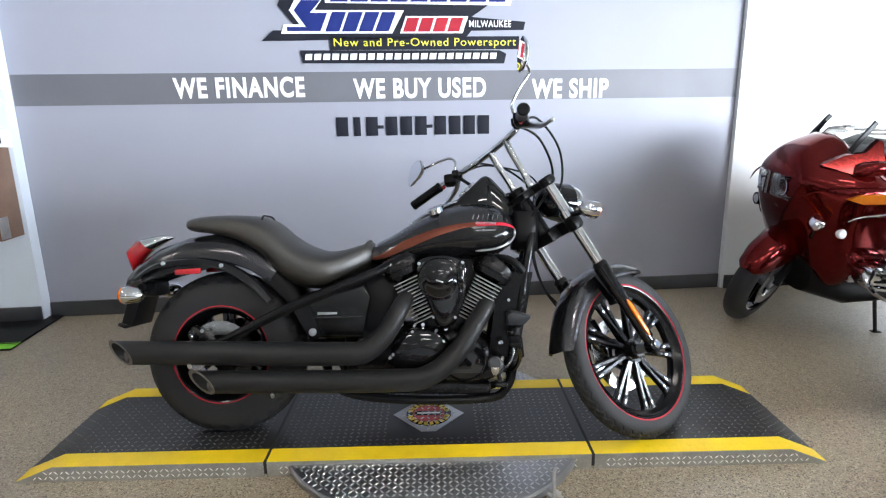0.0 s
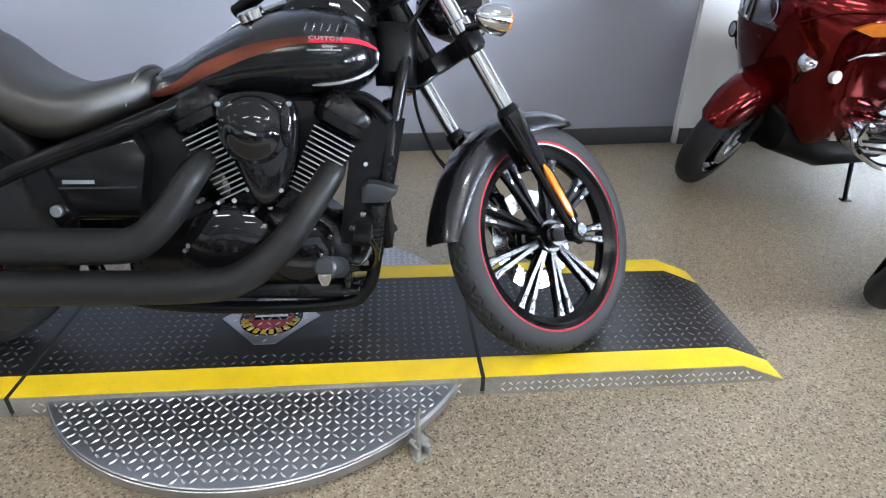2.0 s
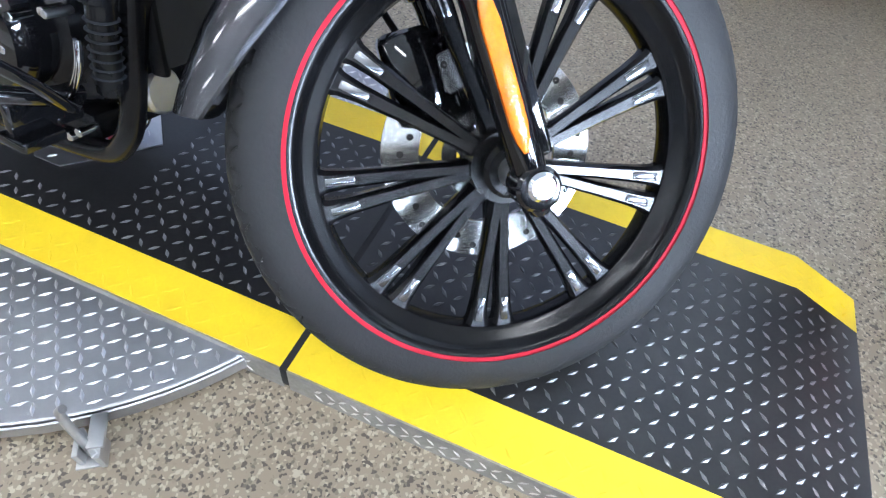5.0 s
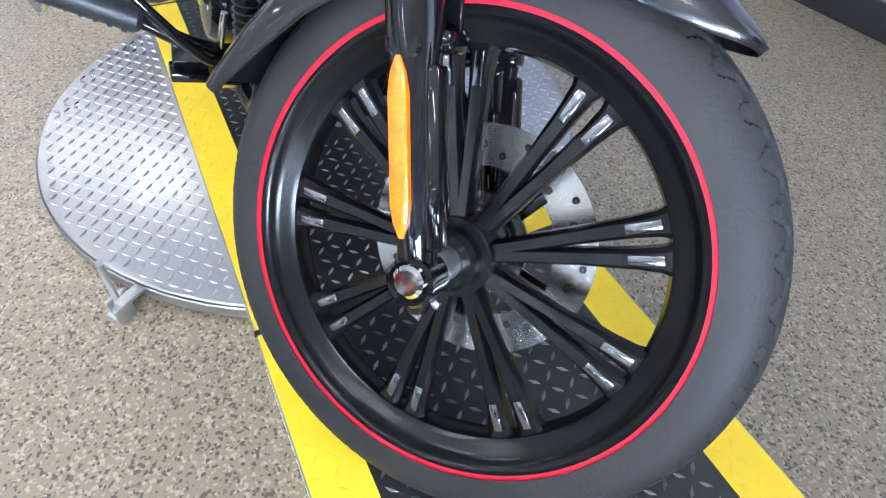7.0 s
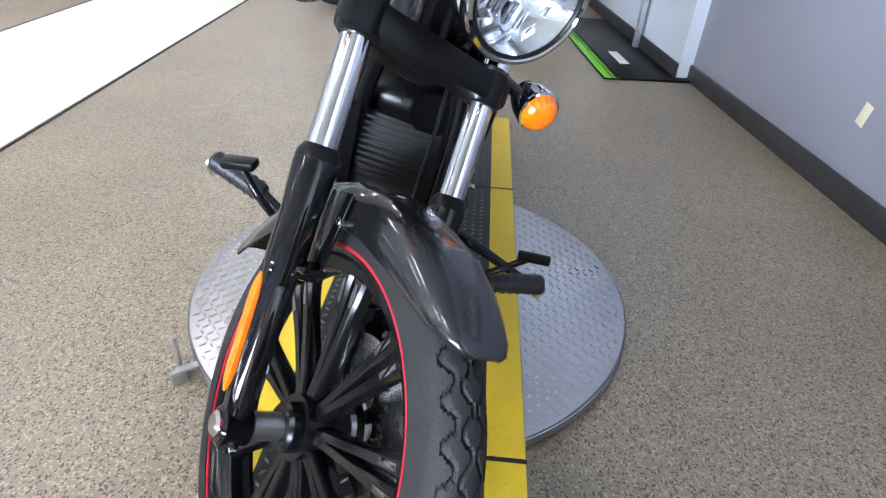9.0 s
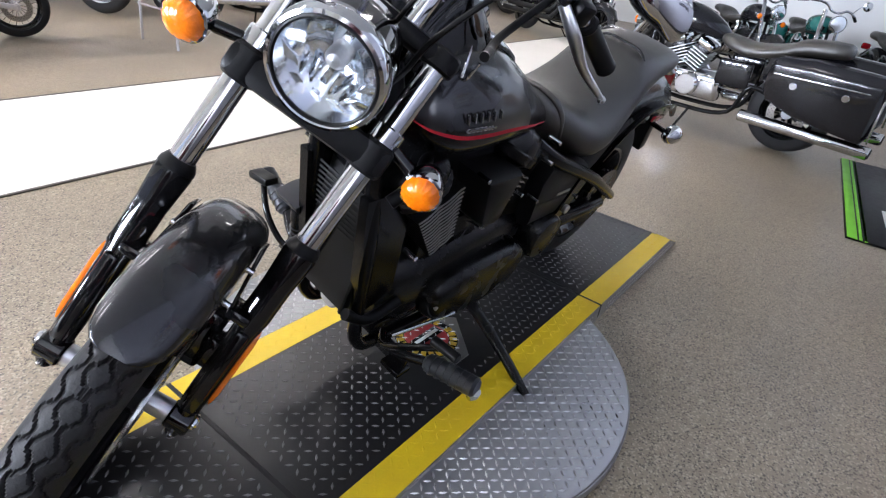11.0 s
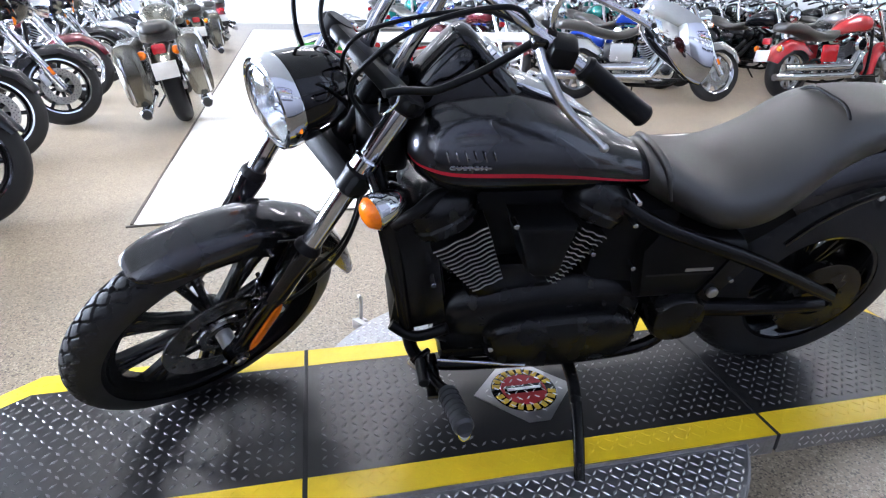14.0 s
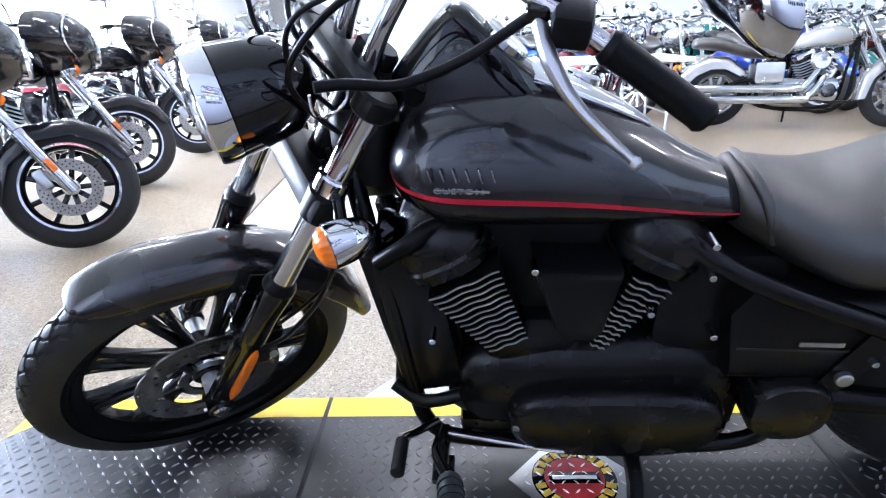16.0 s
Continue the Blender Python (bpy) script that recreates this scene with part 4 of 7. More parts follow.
def smooth_rows(rows, n):
    """Rows of numbers, filled in smoothly to n rows."""
    pts = [np.array(r, float) for r in rows]
    out = []
    for t in np.linspace(0, len(pts) - 1 - 1e-9, n):
        i, f = int(t), t - int(t)
        a, b, c, d = pts[max(i - 1, 0)], pts[i], pts[i + 1], pts[min(i + 2, len(pts) - 1)]
        out.append(0.5 * (2 * b + (c - a) * f + (2 * a - 5 * b + 4 * c - d) * f * f + (3 * b - a - 3 * c + d) * f ** 3))
    return [[float(v) for v in r] for r in out]


HEIGHTS = (0.0, 0.06, 0.14, 0.22, 0.30, 0.36, 0.40, 0.44, 0.52, 0.60, 0.68, 0.76, 0.84, 0.91, 0.96, 0.99, 1.0)


STRIPE_X = (0.55, 0.62, 0.72, 0.84, 0.96, 1.08, 1.158)
STRIPE_LOW = (0.20, 0.22, 0.34, 0.45, 0.53, 0.55, 0.58)
STRIPE_TOP = (0.30, 0.40, 0.60, 0.615, 0.61, 0.61, 0.66)


def tank_mesh():
    """The tank skin; its right stripe climbs and widens towards the middle, the left one is a thin even line."""
    bm = bmesh.new()
    rows, along = [], []
    for x, top, low, w in smooth_rows(TANK, 34):
        sides = []
        for right in (True, False):
            half = []
            for g in HEIGHTS:
                h = g
                if right:
                    h = float(np.interp(g, (0, 0.36, 0.44, 1), (0, np.interp(x, STRIPE_X, STRIPE_LOW), np.interp(x, STRIPE_X, STRIPE_TOP), 1)))
                v = (h - 0.34) / (0.66 if h > 0.34 else 0.34)
                half.append((w * max(0.0, 1 - abs(v) ** 2.3) ** 0.5 if h < 1 else 0.0, low + (top - low) * h))
            half[0] = (w * 0.35, low)
            sides.append(half)
        rows.append([bm.verts.new((x, -y, z)) for y, z in sides[0]] + [bm.verts.new((x, y, z)) for y, z in sides[1][-2::-1]])
        along.append(x)
    n = len(HEIGHTS)
    for i, (a, b) in enumerate(zip(rows, rows[1:])):
        for k in range(len(a) - 1):
            f = bm.faces.new((a[k], a[k + 1], b[k + 1], b[k]))
            right = k < n - 1
            level = k if right else 2 * n - 3 - k
            stripe = level in (5, 6) if right else level == 5
            f.material_index = 1 if level < 5 else (0 if not stripe else (2 if right and along[i] < 0.985 else 3))
        bm.faces.new((a[0], b[0], b[-1], a[-1])).material_index = 1
    bm.faces.new(rows[0][::-1]).material_index = 1
    bm.faces.new(rows[-1]).material_index = 1
    return bm


tank = part("fuel_tank", tank_mesh(), [CHARCOAL, TANK_BLACK, COPPER, RED], bike, "satin charcoal and black fuel tank with red stripe", 60)
# thin bright line round the front edge, on the right side only
for s in (-1,):
    lip = []
    for x, top, low, w in smooth_rows(TANK, 34):
        if x > 1.0:
            lip.append(V(x, s * w * max(0.0, 1 - (0.22 / 0.34) ** 2.3) ** 0.5 * 1.005, low + (top - low) * 0.12))
    x, top, low, w = TANK[-1]
    for h in (0.2, 0.34, 0.5, 0.62):
        v = (h - 0.34) / (0.66 if h > 0.34 else 0.34)
        lip.append(V(x + 0.001, s * w * (1 - abs(v) ** 2.3) ** 0.5, low + (top - low) * h))
    part("seam_lip", tube(lip, [0.001] + [0.0042] * (len(lip) - 2) + [0.001], 8, 2), ALLOY, tank, "thin bright line round the tank's right front edge")
EMBLEM = material("dark_silver_emblem", (0.30, 0.30, 0.32), 0.25, 0.9, spots=0.2, scale=60)
words("CUSTOM", 0.0110, ALLOY, tank, pose(1.083, 0.1600, 0.814, 82, 0, 175.5), label="small silver capital letters", bold=0.0002, wide=0.074)
words("CUSTOM", 0.0125, ALLOY, tank, pose(1.004, -0.1590, 0.842, 68, 0, 3.6), label="small silver capital letters", bold=0.0002, wide=0.076)
for s in (-1, 1):
    for k in range(6):
        x = 0.992 + 0.0185 * k
        a, b = (V(x, 0.1640 - 0.0014 * k, 0.833 - 0.002 * (k % 2)), V(x + 0.006, 0.1620 - 0.0014 * k, 0.852)) if s > 0 else (V(x, -0.1450 + 0.0010 * k, 0.860), V(x + 0.006, -0.1385 + 0.0012 * k, 0.879))
        part("emblem_bar", bar(a, b, 0.003, 0.0085, 0.001, (0, 1, 0)), EMBLEM, tank, "silver emblem shown as plain bars")
    part("emblem_line", bar(V(1.0, s * 0.1665, 0.818), V(1.08, s * 0.162, 0.820), 0.003, 0.005, 0.001), EMBLEM, tank)
POD = ((1.168, 0.890, 0.915, 0.030, 0.018), (1.14, 0.885, 0.958, 0.058, 0.026), (1.10, 0.885, 1.003, 0.068, 0.030), (1.06, 0.890, 1.040, 0.072, 0.032), (1.03, 0.895, 1.038, 0.072, 0.034), (0.99, 0.900, 1.000, 0.070, 0.040), (0.95, 0.905, 0.962, 0.062, 0.040), (0.92, 0.910, 0.938, 0.045, 0.030))
dash = part("instrument_pod", loft([[V(x, w, low), V(x, 0.92 * w + 0.08 * v, low + 0.35 * (top - low)), V(x, 0.35 * w + 0.65 * v, low + 0.85 * (top - low)), V(x, v, low + 0.96 * (top - low)), V(x, v * 0.6, top), V(x, -v * 0.6, top), V(x, -v, low + 0.96 * (top - low)), V(x, -0.35 * w - 0.65 * v, low + 0.85 * (top - low)), V(x, -0.92 * w - 0.08 * v, low + 0.35 * (top - low)), V(x, -w, low)] for x, low, top, w, v in smooth_rows(POD, 18)]), GLOSS, tank, "black wedge-shaped instrument hood on the tank", 40)
part("speedometer", moved(lathe([(0.001, 0.004), (0.034, 0.004), (0.039, 0.007), (0.042, 0.004), (0.042, -0.012)], 36, axis="z"), Matrix.Translation((0.972, 0, 0.988)) @ pose(0, 0, 0, 0, -42)), CHROME, dash, "round speedometer in a chrome ring")
part("tank_console", loft([oval(V(x, 0, z), V(0, w, 0), V(0.0, 0, h), 20, 2.4) for x, z, w, h in ((0.74, 0.846, 0.010, 0.006), (0.79, 0.876, 0.030, 0.010), (0.86, 0.909, 0.042, 0.013), (0.92, 0.932, 0.046, 0.013), (0.96, 0.942, 0.04, 0.010))]), CHROME, dash, "chrome console strip behind the speedometer")
part("filler_cap", moved(lathe([(0.001, 0.016), (0.028, 0.015), (0.034, 0.010), (0.034, -0.01)], 28, axis="z"), Matrix.Translation((0.85, -0.055, 0.902)) @ pose(0, 0, 0, 12, -22)), CHROME, dash, "chrome filler cap")

# seat
seat = part("seat", loft([oval(V(x, 0, (t + b) / 2), V(0, w, 0), V(0, 0, (t - b) / 2), 28, p) for x, t, b, w, p in smooth_rows(((-0.155, 0.845, 0.825, 0.055, 2.2), (-0.14, 0.862, 0.81, 0.092, 2.6), (-0.06, 0.874, 0.80, 0.118, 2.8), (0.05, 0.878, 0.775, 0.128, 2.8), (0.14, 0.872, 0.725, 0.138, 2.6), (0.20, 0.848, 0.67, 0.148, 2.5), (0.255, 0.803, 0.615, 0.158, 2.5), (0.33, 0.757, 0.585, 0.170, 2.5), (0.41, 0.735, 0.585, 0.172, 2.5), (0.48, 0.742, 0.610, 0.155, 2.5), (0.54, 0.760, 0.64, 0.120, 2.5), (0.585, 0.772, 0.665, 0.085, 2.4), (0.60, 0.765, 0.68, 0.06, 2.3)), 44)]), VINYL, bike, "black one-piece scooped seat", 60)
part("seat_welt", tube([V(0.165, -0.13, 0.80), V(0.155, -0.07, 0.868), V(0.15, 0.0, 0.876), V(0.155, 0.07, 0.868), V(0.165, 0.13, 0.80)], 0.0042, 10, 6), PLASTIC, seat)

part("seat_roll", tube([V(0.548, 0.108, 0.676), V(0.560, 0.096, 0.728), V(0.572, 0.064, 0.762), V(0.578, 0.0, 0.774), V(0.572, -0.064, 0.762), V(0.560, -0.096, 0.728), V(0.548, -0.108, 0.676)], [0.005, 0.009, 0.010, 0.009, 0.006, 0.005, 0.003], 12, 6), VINYL, seat, "rolled front edge of the seat")

# rear wheel and fender
rear = part("rear_wheel", join(rod(AXLE_R + V(0, -0.1, 0), AXLE_R + V(0, 0.1, 0), 0.045, 28), ring(0.02, 0.07, -0.05, 0.05, AXLE_R, 40)), GLOSS, bike)
part("tyre", tyre(0.326, 0.090, 0.196, AXLE_R, 300, 0.005, 44, 30), RUBBER, rear, "wide black rear tyre")
part("rim", lathe([(0.186, -0.086), (0.198, -0.088), (0.200, -0.080), (0.190, -0.06), (0.172, -0.045), (0.165, 0.0), (0.172, 0.045), (0.190, 0.06), (0.200, 0.080), (0.198, 0.088), (0.186, 0.086), (0.16, 0.05), (0.155, 0.0), (0.16, -0.05)], 72, AXLE_R, closed=True), GLOSS, rear, "gloss black alloy rim")
part("rim_stripe", ring(0.1912, 0.1952, -0.0902, -0.0878, AXLE_R, 72), RED, rear, "red rim stripe")
for k in range(9):
    a = radians(40 * k + 10)
    for off in (-0.1, 0.1):
        b = a + off
        part("spoke", bar(AXLE_R + V(0.05 * math.cos(b), 0, 0.05 * math.sin(b)), AXLE_R + V(0.17 * math.cos(b), 0, 0.17 * math.sin(b)), 0.018, 0.045, 0.004, (0, 1, 0)), GLOSS, rear)
part("brake_disc", ring(0.08, 0.135, -0.098, -0.092, AXLE_R, 60), DISC, rear, "steel rear brake disc")
part("belt_pulley", ring(0.06, 0.125, 0.098, 0.122, AXLE_R, 60), SATIN, rear, "rear belt pulley")
part("rear_caliper", join(box((0.09, 0.05, 0.055), (-0.075, -0.105, 0.395), 0.012, (0, 35, 0)), box((0.05, 0.02, 0.05), (-0.03, -0.12, 0.365), 0.008)), SATIN, bike)
for p in (V(-0.10, -0.132, 0.40), V(-0.055, -0.132, 0.42)):
    part("caliper_bolt", rod(p, p + V(0, -0.008, 0), 0.008), CHROME, bike)
part("rear_fender", sweep_arc(AXLE_R, [(146, 0.50, 0.075, 0.04), (143, 0.505, 0.095, 0.065), (135, 0.505, 0.112, 0.092), (122, 0.498, 0.122, 0.120), (108, 0.49, 0.124, 0.125), (95, 0.483, 0.122, 0.11), (84, 0.476, 0.120, 0.105), (70, 0.462, 0.118, 0.10), (56, 0.446, 0.114, 0.09)]), CHARCOAL, bike, "satin charcoal rear fender")
part("inner_fender", sweep_arc(AXLE_R, [(62, 0.436, 0.108, 0.09), (54, 0.430, 0.106, 0.085), (45, 0.420, 0.104, 0.08), (30, 0.410, 0.098, 0.05)]), PLASTIC, bike, "black inner fender under the seat")
for s in (-1, 1):
    strut = part("fender_strut", tube([V(-0.33, 0.126 * s, 0.62), V(-0.24, 0.131 * s, 0.672), V(-0.10, 0.133 * s, 0.69), V(0.03, 0.133 * s, 0.672), V(0.14, 0.133 * s, 0.61), V(0.21, 0.134 * s, 0.54)], [0.008, 0.017, 0.020, 0.022, 0.022, 0.018], 12, 6, flat=0.35), GLOSS, bike, "black fender strut")
    part("side_reflector", bar(V(-0.165, 0.138 * s, 0.648), V(-0.06, 0.140 * s, 0.655), 0.008, 0.022, 0.004), RED_LENS, strut, "red side reflector")
    for p in (V(-0.21, 0.137 * s, 0.682), V(0.02, 0.140 * s, 0.676)):
        part("bolt", rod(p, p + V(0, 0.008 * s, 0), 0.008), ALLOY, strut)
    c = V(-0.335, 0.165 * s, 0.56)
    sig = part("turn_signal", lathe([(0.001, 0.066), (0.016, 0.06), (0.028, 0.045), (0.034, 0.018), (0.036, -0.004), (0.033, -0.012)], 26, c, "x"), CHROME, bike, "chrome bullet turn signal")
    part("amber_lens", lathe([(0.001, -0.034), (0.020, -0.029), (0.033, -0.016), (0.034, -0.010), (0.001, -0.010)], 26, c, "x"), AMBER, sig)
    part("stalk", rod(c + V(0.02, -0.02 * s, 0), c + V(0.02, -0.12 * s, 0.005), 0.010), GLOSS, sig)
tail = part("tail_light", loft([oval(V(-0.40, 0, 0.66) + V(0.0, 0, 0.0), V(0, 0.028, 0), V(-0.012, 0, 0.03), 20, 2.4), oval(V(-0.405, 0, 0.70), V(0, 0.045, 0), V(-0.018, 0, 0.035), 20, 2.4), oval(V(-0.365, 0, 0.745), V(0, 0.048, 0), V(-0.02, 0, 0.028), 20, 2.4), oval(V(-0.30, 0, 0.775), V(0, 0.025, 0), V(-0.012, 0, 0.012), 20, 2.4)]), RED_LENS, bike, "red teardrop tail light")
part("tail_trim", loft([oval(V(-0.345, 0, 0.757), V(0, 0.05, 0), V(-0.022, 0, 0.022), 20, 2.4), oval(V(-0.27, 0, 0.785), V(0, 0.028, 0), V(-0.012, 0, 0.012), 20, 2.4), oval(V(-0.24, 0, 0.787), V(0, 0.01, 0), V(-0.004, 0, 0.004), 20, 2.4)]), CHROME, tail, "chrome tail light trim")
part("plate_bracket", join(bar(V(-0.345, 0, 0.60), V(-0.39, 0, 0.43), 0.15, 0.05, 0.008, (1, 0, 0)), box((0.035, 0.10, 0.014), (-0.425, 0, 0.425), 0.004, (0, 20, 0)), box((0.10, 0.11, 0.06), (-0.33, 0, 0.575), 0.012)), PLASTIC, bike, "black plate bracket without a plate")

# frame
for s in (-1, 1):
    part("frame_rail", tube([V(0.02, 0.165 * s, 0.375), V(0.31, 0.168 * s, 0.525), V(0.59, 0.150 * s, 0.64), V(0.74, 0.085 * s, 0.715), V(0.95, 0.03 * s, 0.76)], [0.017, 0.020, 0.019, 0.018, 0.018], 14, 6), FRAME, bike, "black frame rail")
    part("downtube", tube([V(1.235, 0.035 * s, 0.85), V(1.215, 0.075 * s, 0.74), V(1.185, 0.095 * s, 0.55), V(1.16, 0.10 * s, 0.33), V(1.13, 0.10 * s, 0.21), V(1.04, 0.10 * s, 0.165), V(0.70, 0.11 * s, 0.16), V(0.48, 0.12 * s, 0.20), V(0.42, 0.12 * s, 0.33)], 0.0175, 14, 6), FRAME, bike, "black frame tube")
    part("swingarm", tube([V(0.0, 0.135 * s, 0.317), V(0.2, 0.135 * s, 0.325), V(0.44, 0.12 * s, 0.34)], [0.022, 0.024, 0.030], 14, 3), FRAME, bike)
    part("gusset", loft([[V(0.30, 0.150 * s + d, 0.52), V(0.36, 0.150 * s + d, 0.54), V(0.42, 0.150 * s + d, 0.41), V(0.38, 0.150 * s + d, 0.385)] for d in (-0.008, 0.008)]), FRAME, bike)
    part("gusset_bolt", rod(V(0.385, 0.158 * s, 0.425), V(0.385, 0.172 * s, 0.425), 0.015), ALLOY, bike)
part("steering_head", rod(fork_at(0.56, 0) + V(-0.058, 0, 0), fork_at(0.775, 0) + V(-0.058, 0, 0), 0.036, 24), FRAME, bike)
part("backbone", tube([V(1.16, 0, 0.86), V(1.0, 0, 0.80), V(0.7, 0, 0.72), V(0.5, 0, 0.64)], 0.03, 14, 4), FRAME, bike)
part("neck_cover", loft([oval(V(1.205, 0, z), V(0.055, 0, 0), V(0, w, 0), 16, 3) for z, w in ((0.745, 0.04), (0.78, 0.07), (0.86, 0.072), (0.90, 0.05))]), PLASTIC, bike)

# radiator
rad = part("radiator", box((0.03, 0.17, 0.34), (1.163, 0, 0.50), 0.006, (0, -8, 0)), GAP, bike, "black radiator before the frame tubes")
for k in range(22):
    part("radiator_fin", box((0.002, 0.155, 0.005), (1.1785 + 0.14 * (0.355 + 0.0135 * k - 0.50), 0, 0.355 + 0.0135 * k), 0.0), GAP, rad)
for s in (-1, 1):
    part("radiator_side", box((0.026, 0.014, 0.36), (1.164, 0.082 * s, 0.50), 0.006, (0, -8, 0)), PLASTIC, rad)
for s in (-1, 1):
    part("radiator_shroud", loft([[V(1.228, s * y, 0.66), V(1.203, s * y, 0.50), V(1.170, s * y, 0.32), V(1.06, s * y, 0.34), V(1.08, s * y, 0.50), V(1.10, s * y, 0.66)] for y in (0.080, 0.104)]), FRAME, rad, "black radiator side shroud")
part("horn", lathe([(0.001, -0.02), (0.035, -0.018), (0.042, 0.0), (0.04, 0.01), (0.001, 0.012)], 28, (1.185, 0.04, 0.675), "x"), GLOSS, bike)

# engine
engine = part("engine", join(
    loft([oval(V(x, 0, z), V(0, w, 0), V(0, 0, h), 24, 3.2) for x, z, w, h in ((0.50, 0.33, 0.06, 0.06), (0.55, 0.335, 0.12, 0.11), (0.70, 0.34, 0.135, 0.125), (0.88, 0.335, 0.14, 0.13), (1.02, 0.32, 0.13, 0.115), (1.09, 0.31, 0.09, 0.075))]),
    box((0.56, 0.20, 0.05), (0.79, 0, 0.20), 0.015), box((0.24, 0.22, 0.13), (0.895, 0, 0.455), 0.03)), SATIN, bike, "satin black V-twin engine")
BASE = V(0.895, 0, 0.31)
for s, deg in (("front", -27.5), ("rear", 26.0)):
    m = Matrix.Translation(BASE) @ Matrix.Rotation(radians(-deg), 4, "Y")
    cyl = part("cylinder", moved(join(box((0.07, 0.16, 0.24), (0, 0, 0.26), 0.015), box((0.105, 0.20, 0.03), (0, 0, 0.392), 0.010)), m), SATIN, engine, "finned black cylinder with bright fin edges")
    part("rocker_cover", moved(loft([oval(V(0, 0, z), V(u, 0, 0), V(0, v, 0), 24, 3.0) for z, u, v in ((0.362, 0.076, 0.132), (0.372, 0.086, 0.144), (0.395, 0.090, 0.146), (0.400, 0.086, 0.140), (0.425, 0.088, 0.140), (0.448, 0.078, 0.126), (0.462, 0.055, 0.09), (0.466, 0.03, 0.05))]), m), SATIN, cyl, "satin black rocker cover")
    for k in range(13):
        z, f = 0.185 + 0.0138 * k, k / 12
        w_left = 0.040 + 0.028 * f if s == "front" else 0.016 + 0.022 * f
        for side, w, off in ((-1, 0.044 + 0.0010 * k, 0.0), (1, w_left, -0.012 if s == "front" else -0.004)):
            length = 0.132 + 0.001 * k
            part("cooling_fin", moved(box((2 * w, length, 0.005), (off, side * length / 2, z), 0.0), m), PLASTIC, cyl)
            if side < 0:
                part("fin_edge", moved(box((2 * w - 0.002, 0.003, 0.0038), (off, side * (length + 0.001), z), 0.0008, segs=1), m), FIN, cyl, "bright machined fin edge")
            else:
                half = w - 0.001
                rows = [(off - half + 2 * half * q / 12, z + 0.0019 * math.sin(q * 1.15)) for q in range(13)]
                part("fin_edge", moved(loft([[V(x, length - 0.0005, h - 0.0013), V(x, length + 0.0025, h - 0.0011), V(x, length + 0.0025, h + 0.0011), V(x, length - 0.0005, h + 0.0013)] for x, h in rows]), m), FIN, cyl, "bright wavy fin edge")
for s in (-1, 1):
    if s > 0:
        part("air_cover", loft([[V(0.932 - e, y, 0.668 - e), V(0.788 + e, y, 0.660 - e), V(0.808 + e, y, 0.54), V(0.825 + e * 0.5, y, 0.518 + e), V(0.872 - e * 0.5, y, 0.520 + e), V(0.892 - e, y, 0.54)] for y, e in ((0.05, 0), (0.155, 0), (0.168, 0.006), (0.171, 0.014))]), PLASTIC, engine, "black wedge cover between the cylinders")
        continue
    SHELL = [(0.775, 0.665), (0.790, 0.705), (0.840, 0.722), (0.900, 0.724), (0.950, 0.710), (0.972, 0.680), (0.970, 0.610), (0.955, 0.530), (0.930, 0.468), (0.892, 0.440), (0.858, 0.458), (0.822, 0.540)]
    loop = curve_points([V(x, 0, z) for x, z in SHELL + SHELL[:1]], 4)[:-1]
    drop = lambda k, y: [V(0.880 + (p.x - 0.880) * k, y, 0.600 + (p.z - 0.600) * k) for p in loop]
    cov = part("air_cover", loft([drop(k, s * y) for y, k in ((0.06, 0.90), (0.13, 0.97), (0.148, 1.0), (0.160, 0.985), (0.168, 0.93), (0.172, 0.82), (0.175, 0.60), (0.176, 0.10))]), GLOSS, engine, "gloss black heart-shaped cover between the cylinders")
    part("cover_dome", lathe([(0.083, -0.160), (0.083, -0.170), (0.079, -0.1765), (0.070, -0.1775), (0.064, -0.1780), (0.050, -0.188), (0.028, -0.195), (0.001, -0.197)], 48, (0.868, 0, 0.630), "y"), GLOSS, cov, "round raised dome with a rolled rim")
    part("cover_lobe", loft([oval(V(0.948, s * y, 0.645), V(0.017 * k, 0, 0), V(0, 0, 0.055 * k), 24, 2.2) for y, k in ((0.14, 1.0), (0.170, 1.0), (0.179, 0.85), (0.184, 0.5), (0.185, 0.1))]), GLOSS, cov, "upright rounded lobe")
    part("cover_badge", bar(V(0.855, -0.1975, 0.630), V(0.882, -0.1975, 0.622), 0.002, 0.005, 0.0008), ALLOY, cov, "small silver badge shown as a plain bar")
    for x, z in ((0.955, 0.695), (0.790, 0.690)):
        part("cover_bolt", rod(V(x, -0.15, z), V(x, -0.176, z), 0.0062), ALLOY, cov)
    for p in (V(0.805, 0.135 * s, 0.455), V(0.975, 0.135 * s, 0.455), V(0.893, 0.135 * s, 0.44)):
        part("cover_bolt", rod(p, p + V(0, 0.008 * s, 0), 0.0075), CHROME, engine)
for x, z in ((1.022, 0.322), (1.106, 0.393), (0.94, 0.412), (0.929, 0.488), (0.846, 0.487), (0.856, 0.434), (0.773, 0.453), (0.681, 0.329), (0.734, 0.278), (0.862, 0.309), (0.724, 0.455)):
    part("cover_bolt", rod(V(x, -0.13, z), V(x, -0.176 if 0.85 < x < 0.93 and z > 0.45 else -0.168, z), 0.0052), ALLOY, engine)
part("gearbox_case", box((0.13, 0.19, 0.24), (0.565, 0, 0.315), 0.02), SATIN, engine, "black gearbox case")
part("air_box", join(box((0.30, 0.15, 0.20), (0.89, 0, 0.61), 0.02), box((0.34, 0.13, 0.10), (0.89, 0, 0.67), 0.02)), PLASTIC, engine, "black air box between the cylinders")
part("battery_box", box((0.22, 0.20, 0.30), (0.60, 0, 0.50), 0.03), PLASTIC, engine)
